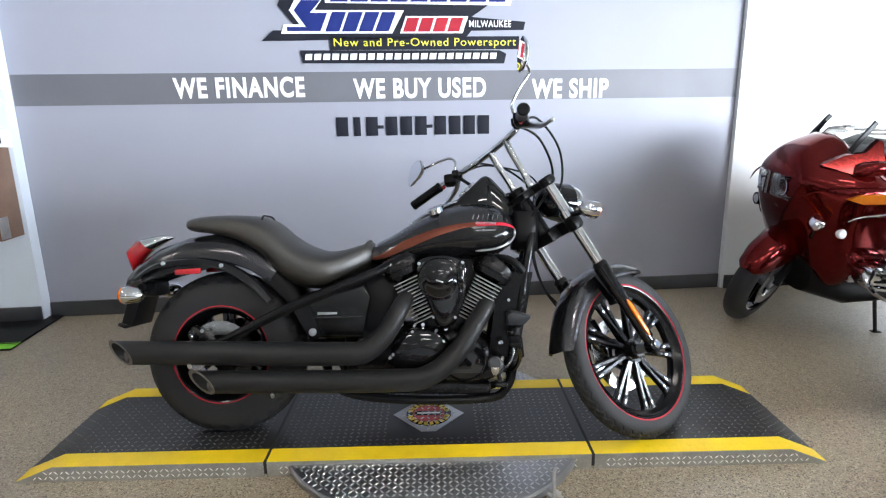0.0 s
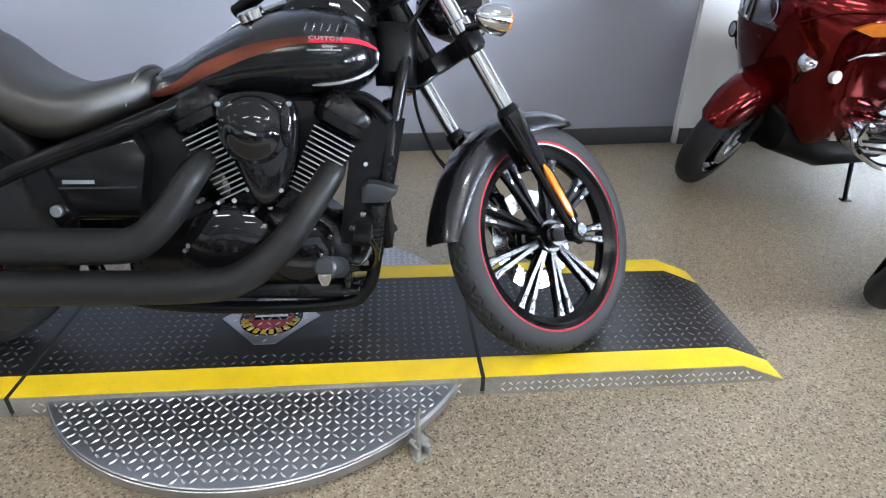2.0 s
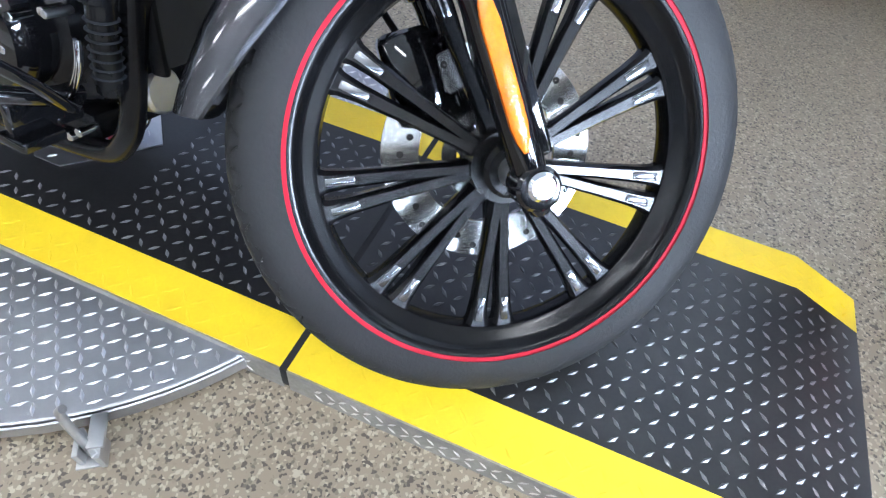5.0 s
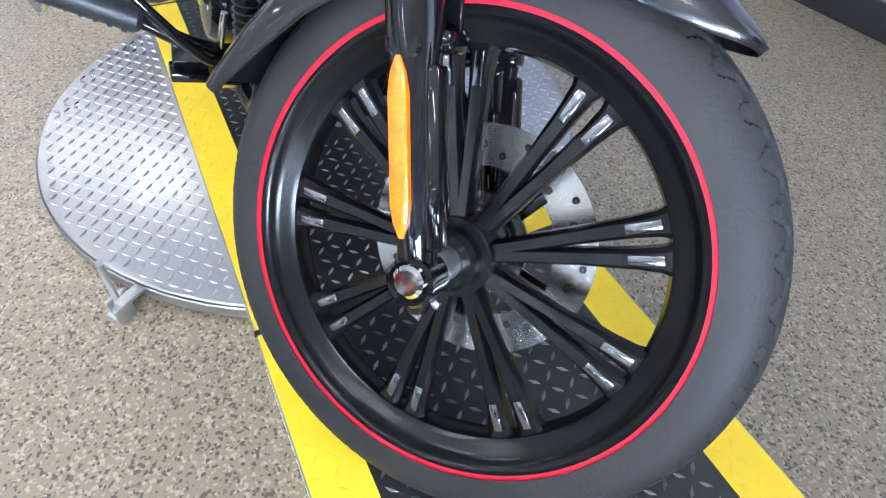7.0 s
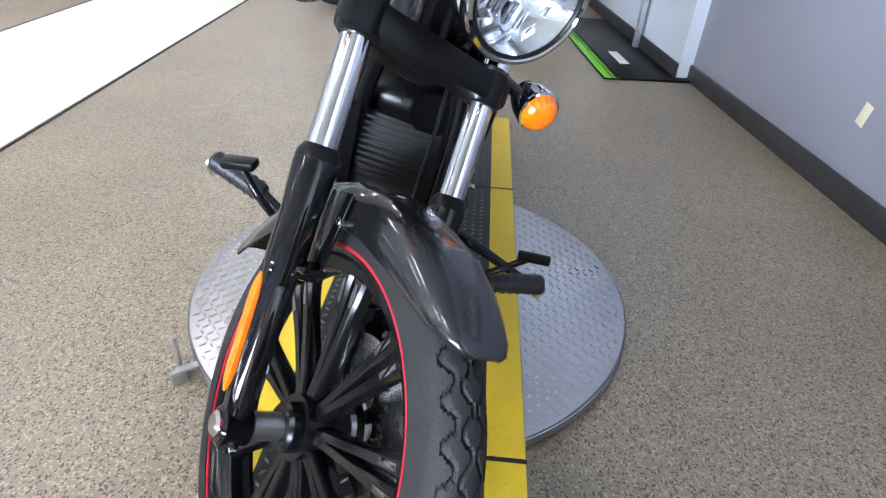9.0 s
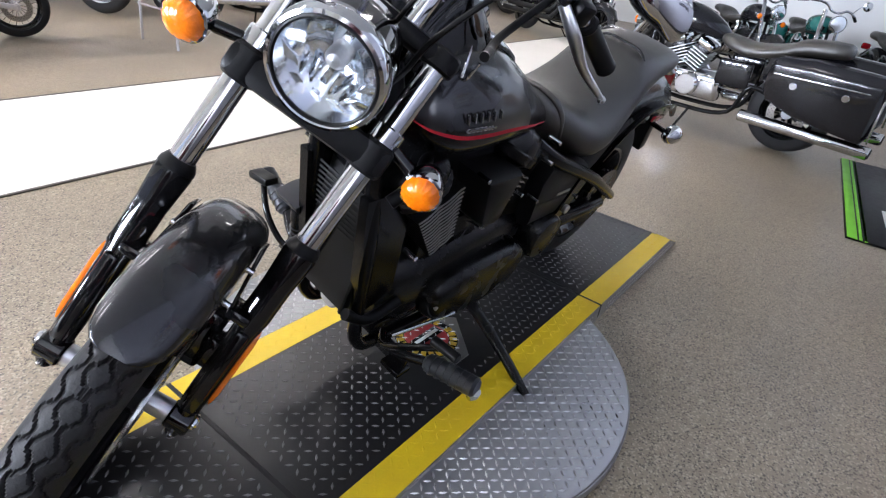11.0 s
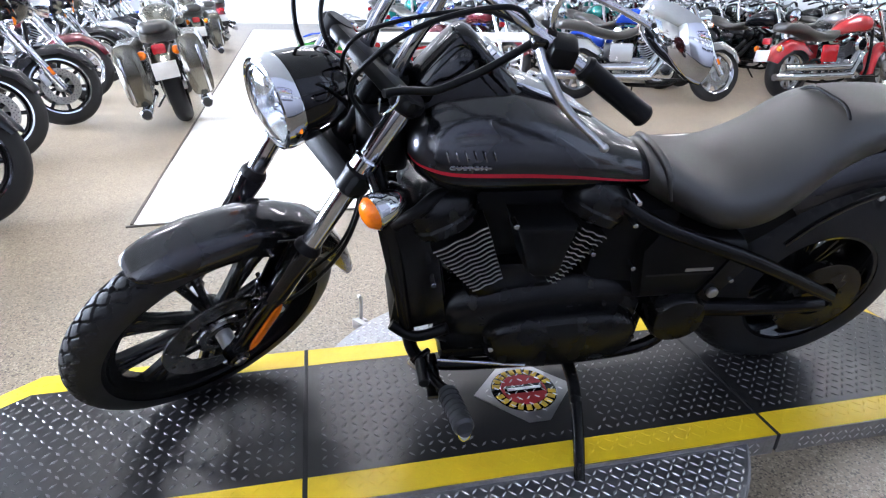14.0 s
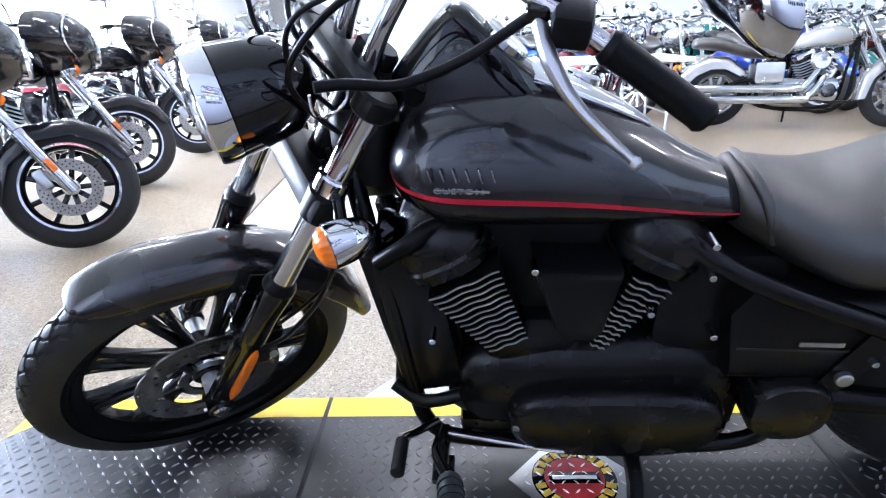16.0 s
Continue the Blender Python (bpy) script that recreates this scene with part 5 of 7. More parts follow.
part("front_hose", join(tube([V(1.10, -0.03, 0.66), V(1.12, -0.05, 0.60), V(1.12, -0.06, 0.50), V(1.10, -0.05, 0.40), V(1.08, -0.03, 0.30)], 0.032, 14, 5), tube([V(1.10, 0.05, 0.68), V(1.11, 0.06, 0.58), V(1.10, 0.06, 0.46), V(1.08, 0.05, 0.34)], 0.034, 14, 5)), PLASTIC, engine, "black coolant hoses before the cylinders")
clutch = part("clutch_cover", join(loft([oval(V(0.80, -y, 0.345), V(0.115 * k, 0, 0), V(0, 0, 0.100 * k), 32, 2.2) for y, k in ((0.10, 1.0), (0.155, 1.0), (0.175, 0.92), (0.186, 0.7), (0.19, 0.3))]), loft([oval(V(0.965, -y, 0.33), V(0.085 * k, 0, 0), V(0, 0, 0.085 * k), 28, 2.2) for y, k in ((0.10, 1.0), (0.15, 1.0), (0.166, 0.88), (0.172, 0.5))])), GLOSS, engine, "gloss black clutch cover")
primary = part("primary_cover", loft([oval(V(0.765, y, 0.298), V(0.205 * k, 0, 0), V(0, 0, 0.088 * k), 40, 2.9) for y, k in ((0.10, 1.0), (0.155, 1.0), (0.175, 0.95), (0.184, 0.86), (0.188, 0.5))]), SATIN, engine, "black primary cover")
pulley = part("pulley_cover", loft([oval(V(0.455, y, 0.34), V(0.075 * k, 0, 0), V(0, 0, 0.075 * k), 28, 2.3) for y, k in ((0.08, 1.0), (0.165, 1.0), (0.178, 0.9), (0.183, 0.5))]), SATIN, engine, "black front pulley cover")
for k in range(10):
    a = 2 * math.pi * k / 10
    part("cover_bolt", rod(V(0.765 + 0.19 * math.cos(a), 0.172, 0.298 + 0.074 * math.sin(a)), V(0.765 + 0.19 * math.cos(a), 0.181, 0.298 + 0.074 * math.sin(a)), 0.006), ALLOY if k % 3 == 0 else SATIN, primary)
    part("cover_bolt", rod(V(0.80 + 0.105 * math.cos(a), -0.168, 0.345 + 0.09 * math.sin(a)), V(0.80 + 0.105 * math.cos(a), -0.178, 0.345 + 0.09 * math.sin(a)), 0.006), ALLOY if k % 2 else SATIN, clutch)
for s in (-1, 1):
    part("side_cover", loft([[V(0.325, s * y, 0.565 - e), V(0.575, s * y, 0.62 - e), V(0.60, s * y, 0.56), V(0.575, s * y, 0.40 + e), V(0.36, s * y, 0.395 + e), V(0.325, s * y, 0.47)] for y, e in ((0.06, 0), (0.125, 0), (0.140, 0.006), (0.148, 0.016), (0.15, 0.03))]), TANK_BLACK if s < 0 else PLASTIC, bike, "satin black side cover with a shallow groove")
    part("cover_groove", bar(V(0.345, s * 0.1515, 0.478), V(0.575, s * 0.1515, 0.486), 0.002, 0.005, 0.0), GAP, bike)
    part("name_bar", bar(V(0.40, s * 0.1525, 0.495), V(0.475, s * 0.1525, 0.497), 0.002, 0.009, 0.0), ALLOY, bike, "silver name shown as a plain bar")

# exhausts, with slash-cut ends
for name, pts, rr, x_end in (
    ("upper", [V(-0.31, -0.245, 0.352), V(0.10, -0.245, 0.355), V(0.50, -0.243, 0.358), V(0.60, -0.238, 0.368), V(0.67, -0.225, 0.43), V(0.715, -0.195, 0.51), V(0.735, -0.14, 0.55), V(0.745, -0.09, 0.555)], [0.044, 0.044, 0.044, 0.041, 0.038, 0.035, 0.032, 0.032], -0.31),
    ("lower", [V(0.0, -0.255, 0.250), V(0.30, -0.255, 0.256), V(0.72, -0.252, 0.265), V(0.84, -0.240, 0.285), V(0.930, -0.208, 0.355), V(1.00, -0.165, 0.455), V(1.045, -0.125, 0.53), V(1.04, -0.07, 0.555)], [0.042, 0.042, 0.042, 0.040, 0.038, 0.036, 0.034, 0.032], 0.0)):
    pipe = part("exhaust_pipe", tube(pts, rr, 28, 8, cap=False), PIPE, bike, "matt black %s exhaust pipe with a slash-cut end" % name)
    for v in pipe.data.vertices:
        if v.co.x < x_end + 0.12:
            v.co.x -= ((v.co.z - pts[0].z) * 0.65 - (pts[0].y - v.co.y) * 1.35) * max(0.0, 1 - (v.co.x - x_end) / 0.12)
    bore = part("bore", tube([pts[0] + V(0.002, 0, 0), pts[0] + V(0.16, 0, 0.001)], rr[0] - 0.004, 28, 1, cap=False), GAP, pipe, "sooty black bore")
    for v in bore.data.vertices:
        if v.co.x < x_end + 0.06:
            v.co.x -= (v.co.z - pts[0].z) * 0.64 - (pts[0].y - v.co.y) * 1.33
    lip = part("end_lip", ring(rr[0] - 0.0090, rr[0] + 0.0015, -0.003, 0.003, pts[0], 36), material("scuffed_pipe_lip_" + name, (0.17, 0.16, 0.15), 0.4, 0.5, spots=0.4, scale=40), pipe, "worn bright edge of the slash cut")
    for v in lip.data.vertices:
        d = V(*v.co) - pts[0]
        v.co = pts[0] + V(d.y * 0.25 - 0.002 - d.z * 0, 0, 0) + V(0, d.x, d.z)
    for v in lip.data.vertices:
        v.co.x -= ((v.co.z - pts[0].z) * 0.65 - (pts[0].y - v.co.y) * 1.35)
    part("end_ring", lathe([(rr[0] - 0.005, 0.0), (rr[0] - 0.016, 0.012), (rr[0] - 0.024, 0.010), (rr[0] - 0.026, 0.06)], 24, pts[0] + V(0.035, 0, 0), "x"), material("sooty_baffle_" + name, (0.055, 0.042, 0.034), 0.6, 0.4, spots=0.5, scale=40), pipe, "sooty brown baffle ring")
    part("hanger_bolt", rod(pts[0] + V(0.27, -0.03, -rr[0] * 0.8), pts[0] + V(0.27, -0.02, -rr[0] * 1.1), 0.007), ALLOY, pipe)

# pegs, pedal, lever, stand
PEG = material("dark_grey_peg_rubber", (0.024, 0.027, 0.032), 0.38, 0.2, spots=0.3, scale=40, bump=0.2)
for s in (-1, 1):
    root = V(1.10, 0.14 * s, 0.285 if s < 0 else 0.245)
    end = V(1.065, 0.405 * s, 0.362 if s < 0 else 0.31)
    a = root.lerp(end, 0.50)
    peg = part("foot_peg", tube([a, a.lerp(end, 0.05), end.lerp(a, 0.05), end], [0.016, 0.022, 0.0245, 0.019], 18, 1), PEG, bike, "dark grey rubber foot peg on a steel arm")
    part("peg_arm", tube([root, root.lerp(a, 0.5) + V(0.02, 0, 0.0), a.lerp(end, 0.04)], [0.014, 0.012, 0.012], 12, 5), GLOSS, peg)
    for k in range(6):
        p = a.lerp(end, 0.12 + 0.14 * k)
        part("peg_rib", tube([p, p.lerp(end, 0.06)], [0.0252, 0.0252], 18, 1), PEG, peg)
    part("peg_end", tube([end + V(0, -0.004 * s, -0.012), end + V(0, -0.004 * s, -0.024), end + V(0, -0.004 * s, -0.040)], [0.017, 0.016, 0.008], 14, 1), CHROME, peg, "bright bolt under the peg end")
    part("peg_bracket", join(box((0.014, 0.10, 0.05), tuple(root + V(-0.005, 0.045 * s, -0.012)), 0.004), box((0.045, 0.06, 0.016), tuple(root + V(0.0, 0.07 * s, -0.036)), 0.004)), GLOSS, peg)
    pad = V(1.14, -0.315, 0.42) if s < 0 else V(1.152, 0.33, 0.428)
    arm = part("foot_lever", tube([V(1.11, 0.15 * s, 0.285), V(1.15, 0.19 * s, 0.30), V(1.165, 0.25 * s, 0.36), pad], 0.008, 10, 6), GLOSS, bike, "black foot lever")
    if s < 0:
        part("pad", box((0.040, 0.072, 0.020), tuple(pad), 0.006, (12, 0, 0)), PLASTIC, arm)
    else:
        part("pad", rod(pad + V(0, -0.03, -0.004), pad + V(0, 0.038, 0.004), 0.0115, 14), PLASTIC, arm)
part("master_cylinder", join(rod(V(1.150, -0.13, 0.30), V(1.165, -0.14, 0.43), 0.017, 16), rod(V(1.160, -0.14, 0.42), V(1.163, -0.14, 0.455), 0.022, 16)), SATIN, bike, "black rear brake cylinder")
for k in range(7):
    part("boot_ring", moved(lathe([(0.012, -0.004), (0.0205, 0.0), (0.012, 0.004)], 16, axis="z"), Matrix.Translation(V(1.1525 + 0.0015 * k, -0.132 - 0.001 * k, 0.325 + 0.0125 * k))), PEG, bike)
WEDGE = ((1.121, 0.501), (1.137, 0.513), (1.170, 0.511), (1.218, 0.497), (1.215, 0.486), (1.191, 0.461), (1.122, 0.458))
mount = part("peg_mount", loft([[V(1.165 + (x - 1.165) * k, y, 0.486 + (z - 0.486) * k) for x, z in WEDGE] for y, k in ((-0.10, 0.90), (-0.165, 0.95), (-0.177, 0.88), (-0.180, 0.72))]), material("grey_cast_mount", (0.018, 0.020, 0.024), 0.40, 0.3, spots=0.3), bike, "grey cast wedge bracket")
part("mount_pin", rod(V(1.129, -0.15, 0.434), V(1.129, -0.19, 0.434), 0.007), CHROME, mount, "chrome pin")
part("brake_rod", tube([V(1.150, -0.165, 0.378), V(1.149, -0.168, 0.349), V(1.136, -0.168, 0.318), V(1.118, -0.165, 0.298)], 0.0052, 10, 6), CHROME, bike, "bent chrome brake rod")
for x, y, z in ((1.098, -0.165, 0.393), (1.019, -0.17, 0.323), (1.095, -0.16, 0.225), (1.113, -0.16, 0.238), (1.133, -0.14, 0.553), (1.044, -0.168, 0.371)):
    part("frame_bolt", rod(V(x, y + 0.03, z), V(x, y, z), 0.0064), CHROME, bike, "chrome bolt")
for z, x in ((0.564, 1.197), (0.539, 1.192), (0.512, 1.189)):
    part("frame_bolt", rod(V(x, -0.10, z), V(x, -0.114, z), 0.0085), PLASTIC, bike)
for x, z in ((0.653, 0.652), (0.660, 0.712), (0.737, 0.577), (0.626, 0.525), (0.343, 0.459), (0.930, 0.669), (1.105, 0.518)):
    part("engine_bolt", rod(V(x, 0.13, z), V(x, 0.166, z), 0.0062), CHROME, bike, "chrome bolt")
part("shift_rod", rod(V(1.09, 0.165, 0.265), V(0.86, 0.185, 0.235), 0.005), CHROME, bike, "chrome shift rod")
stand = part("side_stand", tube([V(0.715, 0.12, 0.17), V(0.715, 0.20, 0.152), V(0.745, 0.34, 0.122), V(0.775, 0.445, 0.098)], [0.019, 0.017, 0.015, 0.013], 12, 5), SATIN, bike, "black side stand with a flat foot")
part("foot", box((0.075, 0.05, 0.010), (0.775, 0.452, 0.092), 0.004, (14, 0, 0)), SATIN, stand)
part("oil_filter", rod(V(1.02, -0.02, 0.24), V(1.13, -0.02, 0.26), 0.035, 24), ALLOY, bike)

# cables and hoses
for pts, r in (
    ([(1.05, 0.215, 1.145), (1.12, 0.20, 1.20), (1.25, 0.14, 1.16), (1.33, 0.09, 1.05), (1.30, 0.08, 0.95), (1.20, 0.05, 0.80)], 0.0048),
    ([(1.05, 0.20, 1.14), (1.15, 0.15, 1.17), (1.29, 0.05, 1.10), (1.31, 0.03, 1.0), (1.22, 0.02, 0.85)], 0.004),
    ([(1.05, -0.215, 1.145), (1.14, -0.215, 1.19), (1.28, -0.16, 1.13), (1.325, -0.11, 1.02), (1.29, -0.07, 0.90)], 0.0048),
    ([(1.04, -0.23, 1.12), (1.13, -0.22, 1.10), (1.24, -0.15, 1.04), (1.27, -0.09, 0.98), (1.20, -0.04, 0.86)], 0.005),
    ([(1.305, 0.06, 0.85), (1.31, 0.12, 0.76), (1.37, 0.145, 0.62), (1.46, 0.13, 0.50), (1.52, 0.10, 0.44)], 0.005),
    ([(1.29, 0.05, 0.86), (1.30, 0.10, 0.74), (1.36, 0.12, 0.60), (1.47, 0.10, 0.50)], 0.004)):
    part("cable", tube([V(*p) for p in pts], r, 8, 7), PLASTIC, bike, "black control cable", basis=STEER)
part("hook_cable", tube([V(1.319, 0.16, 1.069), V(1.278, 0.165, 1.063), V(1.216, 0.17, 1.042), V(1.162, 0.175, 1.046), V(1.108, 0.19, 1.070), V(1.045, 0.215, 1.12)], 0.0075, 10, 7), PLASTIC, bike, "thick black clutch hose", basis=STEER)
part("wire_loop", tube([V(1.326, 0.16, 1.060), V(1.324, 0.16, 1.029), V(1.305, 0.155, 1.016), V(1.279, 0.15, 1.025), V(1.268, 0.14, 1.050)], 0.0024, 8, 7), CHROME, bike, "thin chrome wire loop", basis=STEER)
for pts in ([(1.19, 0.12, 0.66), (1.14, 0.13, 0.70), (1.09, 0.10, 0.72), (1.0, 0.06, 0.70)], [(1.19, -0.12, 0.66), (1.15, -0.13, 0.70), (1.10, -0.11, 0.715), (1.0, -0.06, 0.70)], [(1.20, 0.10, 0.34), (1.14, 0.12, 0.31), (1.06, 0.13, 0.34)]):
    part("coolant_hose", tube([V(*p) for p in pts], 0.014, 12, 6), PLASTIC, bike)


# ---- the other motorcycles in the showroom ----
WHITEWALL = material("white_tyre_band", (0.62, 0.61, 0.58), 0.6, spots=0.2, scale=20)
PAINTS = {
    "black": material("black_bike_paint", (0.008, 0.008, 0.010), 0.12, spots=0.15, coat=0.12, each=0.2, gloss=0.35),
    "red": material("red_bike_paint", (0.42, 0.012, 0.015), 0.15, 0.1, spots=0.15, coat=0.8, each=0.15),
    "blue": material("blue_bike_paint", (0.012, 0.05, 0.35), 0.15, 0.1, spots=0.15, coat=0.8, each=0.15),
    "green": material("green_bike_paint", (0.03, 0.28, 0.03), 0.2, spots=0.15, coat=0.6, each=0.15),
    "white": material("white_bike_paint", (0.72, 0.72, 0.70), 0.2, spots=0.12, coat=0.6, each=0.1),
    "silver": material("silver_bike_paint", (0.48, 0.48, 0.47), 0.25, 0.7, spots=0.15, coat=0.5, each=0.15),
    "maroon": material("maroon_bike_paint", (0.10, 0.010, 0.015), 0.12, 0.1, spots=0.15, coat=0.8, each=0.15),
    "orange": material("orange_bike_paint", (0.75, 0.20, 0.01), 0.2, spots=0.15, coat=0.6, each=0.1),
    "teal": material("teal_bike_paint", (0.01, 0.14, 0.12), 0.15, 0.2, spots=0.15, coat=0.7, each=0.15),
    "olive": material("bronze_bike_paint", (0.13, 0.12, 0.095), 0.2, 0.8, spots=0.15, coat=0.5, each=0.15),
}
DULL_DISC = material("dull_brake_disc", (0.36, 0.335, 0.30), 0.33, 0.9, spots=0.4, scale=40, fine=0.4, grain=160)
SMOKE = lens("smoked_screen", (0.62, 0.62, 0.60), 0.02, 1.0)


def loft_dots(points, r, s):
    """Small six-sided discs that face along y, in one mesh."""
    bm = bmesh.new()
    for p in points:
        bm.faces.new([bm.verts.new(p + V(r * math.cos(radians(60 * k)), 0, r * math.sin(radians(60 * k)) * s)) for k in range(6)])
    return bm


def simple_wheel(parent, name, at, radius, half, rim, basis, spokes, bright, band, discs=1, lite=False):
    hub = part(name, rod(at + V(0, -half - 0.02, 0), at + V(0, half + 0.02, 0), 0.04, 14), ALLOY, parent, basis=basis)
    part("tyre", tyre(radius, half, rim, at, 44, 0, 8), RUBBER, hub)
    part("rim", lathe([(rim - 0.004, -half * 0.8), (rim + 0.008, -half * 0.86), (rim - 0.022, -half * 0.4), (rim - 0.026, 0), (rim - 0.022, half * 0.4), (rim + 0.008, half * 0.86), (rim - 0.004, half * 0.8), (rim - 0.032, half * 0.3), (rim - 0.032, -half * 0.3)], 40, at, closed=True), CHROME if bright else GLOSS, hub)
    if band:
        for s in (-1, 1):
            part("tyre_band", ring(rim + 0.006, rim + 0.014, s * half * 0.90 - 0.002, s * half * 0.90 + 0.002, at, 44), WHITEWALL, hub)
    if lite:
        part("spokes", join(*[bar(at + V(math.cos(2 * math.pi * k / spokes), 0, math.sin(2 * math.pi * k / spokes)) * 0.03, at + V(math.cos(2 * math.pi * k / spokes), 0, math.sin(2 * math.pi * k / spokes)) * (rim - 0.015), 0.02, 0.03, 0, (0, 1, 0)) for k in range(spokes)]), ALLOY if bright else GLOSS, hub)
        return hub
    for k in range(spokes):
        a = 2 * math.pi * k / spokes
        d = V(math.cos(a), 0, math.sin(a))
        if spokes > 12:
            side = half * 0.5 * (1 if k % 2 else -1)
            part("spoke", tube([at + d * 0.035 + V(0, side, 0), at + V(math.cos(a + 0.1), 0, math.sin(a + 0.1)) * (rim - 0.02)], 0.0028, 5, 1, cap=False), CHROME, hub)
        else:
            part("spoke", bar(at + d * 0.03, at + d * (rim - 0.015), 0.026, 0.035, 0.004, (0, 1, 0)), ALLOY if bright else GLOSS, hub)
    for s in ((1, -1) if discs == 2 else (1,)):
        part("brake_disc", ring(0.09, 0.145, s * (half + 0.012) - 0.003, s * (half + 0.012) + 0.003, at, 36), DULL_DISC, hub)
        dots = [at + V(r * math.cos(a), s * (half + 0.0155), r * math.sin(a)) for r, step, first_a in ((0.105, 24, 0), (0.118, 24, 7.5), (0.131, 24, 0)) for a in (radians(first_a + 360 / step * k) for k in range(step))]
        holes = part("drilling", loft_dots(dots, 0.0042, s), GAP, hub)
        tagged(holes, kind="stuff")
    if not bright and rim < 0.23 and discs == 2:
        for s in (-1, 1):
            part("rim_lip", ring(rim - 0.012, rim + 0.004, s * half * 0.88 - 0.002, s * half * 0.88 + 0.002, at, 44), CHROME, hub, "polished rim lip")
    return hub


def batwing(x, k):
    """A ring of a touring fairing at x: wide wings, swept back and drawn in by k towards the nose."""
    half = curve_points([V(0, y, z) for y, z in ((0.0, 1.175), (0.15, 1.175), (0.29, 1.145), (0.40, 1.07), (0.445, 0.975), (0.40, 0.895), (0.30, 0.86), (0.20, 0.835), (0.11, 0.80), (0.0, 0.785))], 2)
    ring_points = [V(x - 0.55 * (p.y * k) ** 2, p.y * k, 0.965 + (p.z - 0.965) * k) for p in half]
    return [V(p.x, -p.y, p.z) for p in reversed(ring_points[1:])] + ring_points[:-1]


def cruiser(paint, label, bags=False, fairing=False, screen=False, steer=14, bright=True, band=False, spokes=10, lite=False, dark_rims=False, bare=False):
    """A parked cruiser or tourer: origin under its rear axle, x ahead."""
    b = thing("motorcycle", Matrix(), label, "motorcycle", "parked motorcycles")
    col, rake = PAINTS[paint], radians(31)
    up = V(-math.sin(rake), 0, math.cos(rake))
    fa, ra = V(1.60, 0, 0.315), V(0, 0, 0.31)
    turn = Matrix.Translation((1.72, 0, 0)) @ Matrix.Rotation(radians(steer), 4, up) @ Matrix.Translation((-1.72, 0, 0))
    simple_wheel(b, "front_wheel", fa, 0.315, 0.058, 0.225, turn, spokes, bright and not dark_rims, band, 2, lite)
    simple_wheel(b, "rear_wheel", ra, 0.31, 0.075, 0.205, Matrix(), spokes, bright and not dark_rims, band, 1, lite)
    for s in (-1, 1):
        leg = part("fork_leg", rod(fa + V(0, 0.11 * s, 0) - up * 0.03, fa + V(0, 0.11 * s, 0) + up * 0.34, 0.032, 14), CHROME if bright else GLOSS, b, "chrome fork leg", basis=turn)
        part("fork_tube", rod(fa + V(0, 0.11 * s, 0) + up * 0.33, fa + V(0, 0.11 * s, 0) + up * 0.80, 0.024, 12), CHROME, leg)
        if lite:
            continue
        part("reflector", bar(fa + V(0.01, 0.145 * s, 0) + up * 0.10, fa + V(0.01, 0.145 * s, 0) + up * 0.17, 0.026, 0.006, 0.002, (0, 1, 0)), AMBER, leg)
        part("caliper", box((0.05, 0.04, 0.10), tuple(fa + V(-0.11, 0.085 * s, 0.05)), 0.01, (0, -25, 0)), ALLOY, leg)
    if bare:
        part("fork_brace", join(box((0.05, 0.25, 0.03), tuple(fa + up * 0.40), 0.008), rod(fa + V(0, -0.15, 0), fa + V(0, 0.15, 0), 0.016, 12)), ALLOY, b, basis=turn)
    else:
        part("front_fender", sweep_arc(fa, [(25, 0.345, 0.07, 0.07), (50, 0.352, 0.08, 0.085), (80, 0.355, 0.082, 0.09), (115, 0.356, 0.082, 0.09), (150, 0.358, 0.082, 0.085), (190, 0.365, 0.075, 0.06)], 5), col, b, basis=turn)
    part("rear_fender", sweep_arc(ra, [(160, 0.40, 0.10, 0.10), (135, 0.40, 0.105, 0.13), (105, 0.39, 0.105, 0.13), (75, 0.38, 0.105, 0.12), (40, 0.36, 0.1, 0.08)], 5), col, b)
    part("fuel_tank", loft([oval(V(x, 0, z), V(0, w, 0), V(0, 0, h), 18, 2.5) for x, z, w, h in smooth_rows(((0.62, 0.76, 0.04, 0.03), (0.70, 0.79, 0.10, 0.065), (0.85, 0.835, 0.15, 0.095), (1.0, 0.855, 0.165, 0.11), (1.12, 0.85, 0.13, 0.095), (1.18, 0.84, 0.06, 0.05)), 14)]), col, b, sharp=60)
    part("seat", loft([oval(V(x, 0, z), V(0, w, 0), V(0, 0, h), 16, 2.7) for x, z, w, h in smooth_rows(((-0.25, 0.80, 0.07, 0.03), (-0.20, 0.81, 0.12, 0.055), (0.05, 0.79, 0.14, 0.06), (0.18, 0.74, 0.16, 0.05), (0.40, 0.70, 0.175, 0.05), (0.58, 0.73, 0.12, 0.05), (0.66, 0.76, 0.06, 0.03)), 14)]), VINYL, b, sharp=60)
    eng = part("engine", join(box((0.56, 0.24, 0.22), (0.82, 0, 0.36), 0.05), rod(V(0.80, -0.18, 0.36), V(0.80, 0.18, 0.36), 0.095, 24), rod(V(0.98, -0.16, 0.35), V(0.98, 0.16, 0.35), 0.075, 20)), CHROME if bright else SATIN, b, "bright V-twin engine")
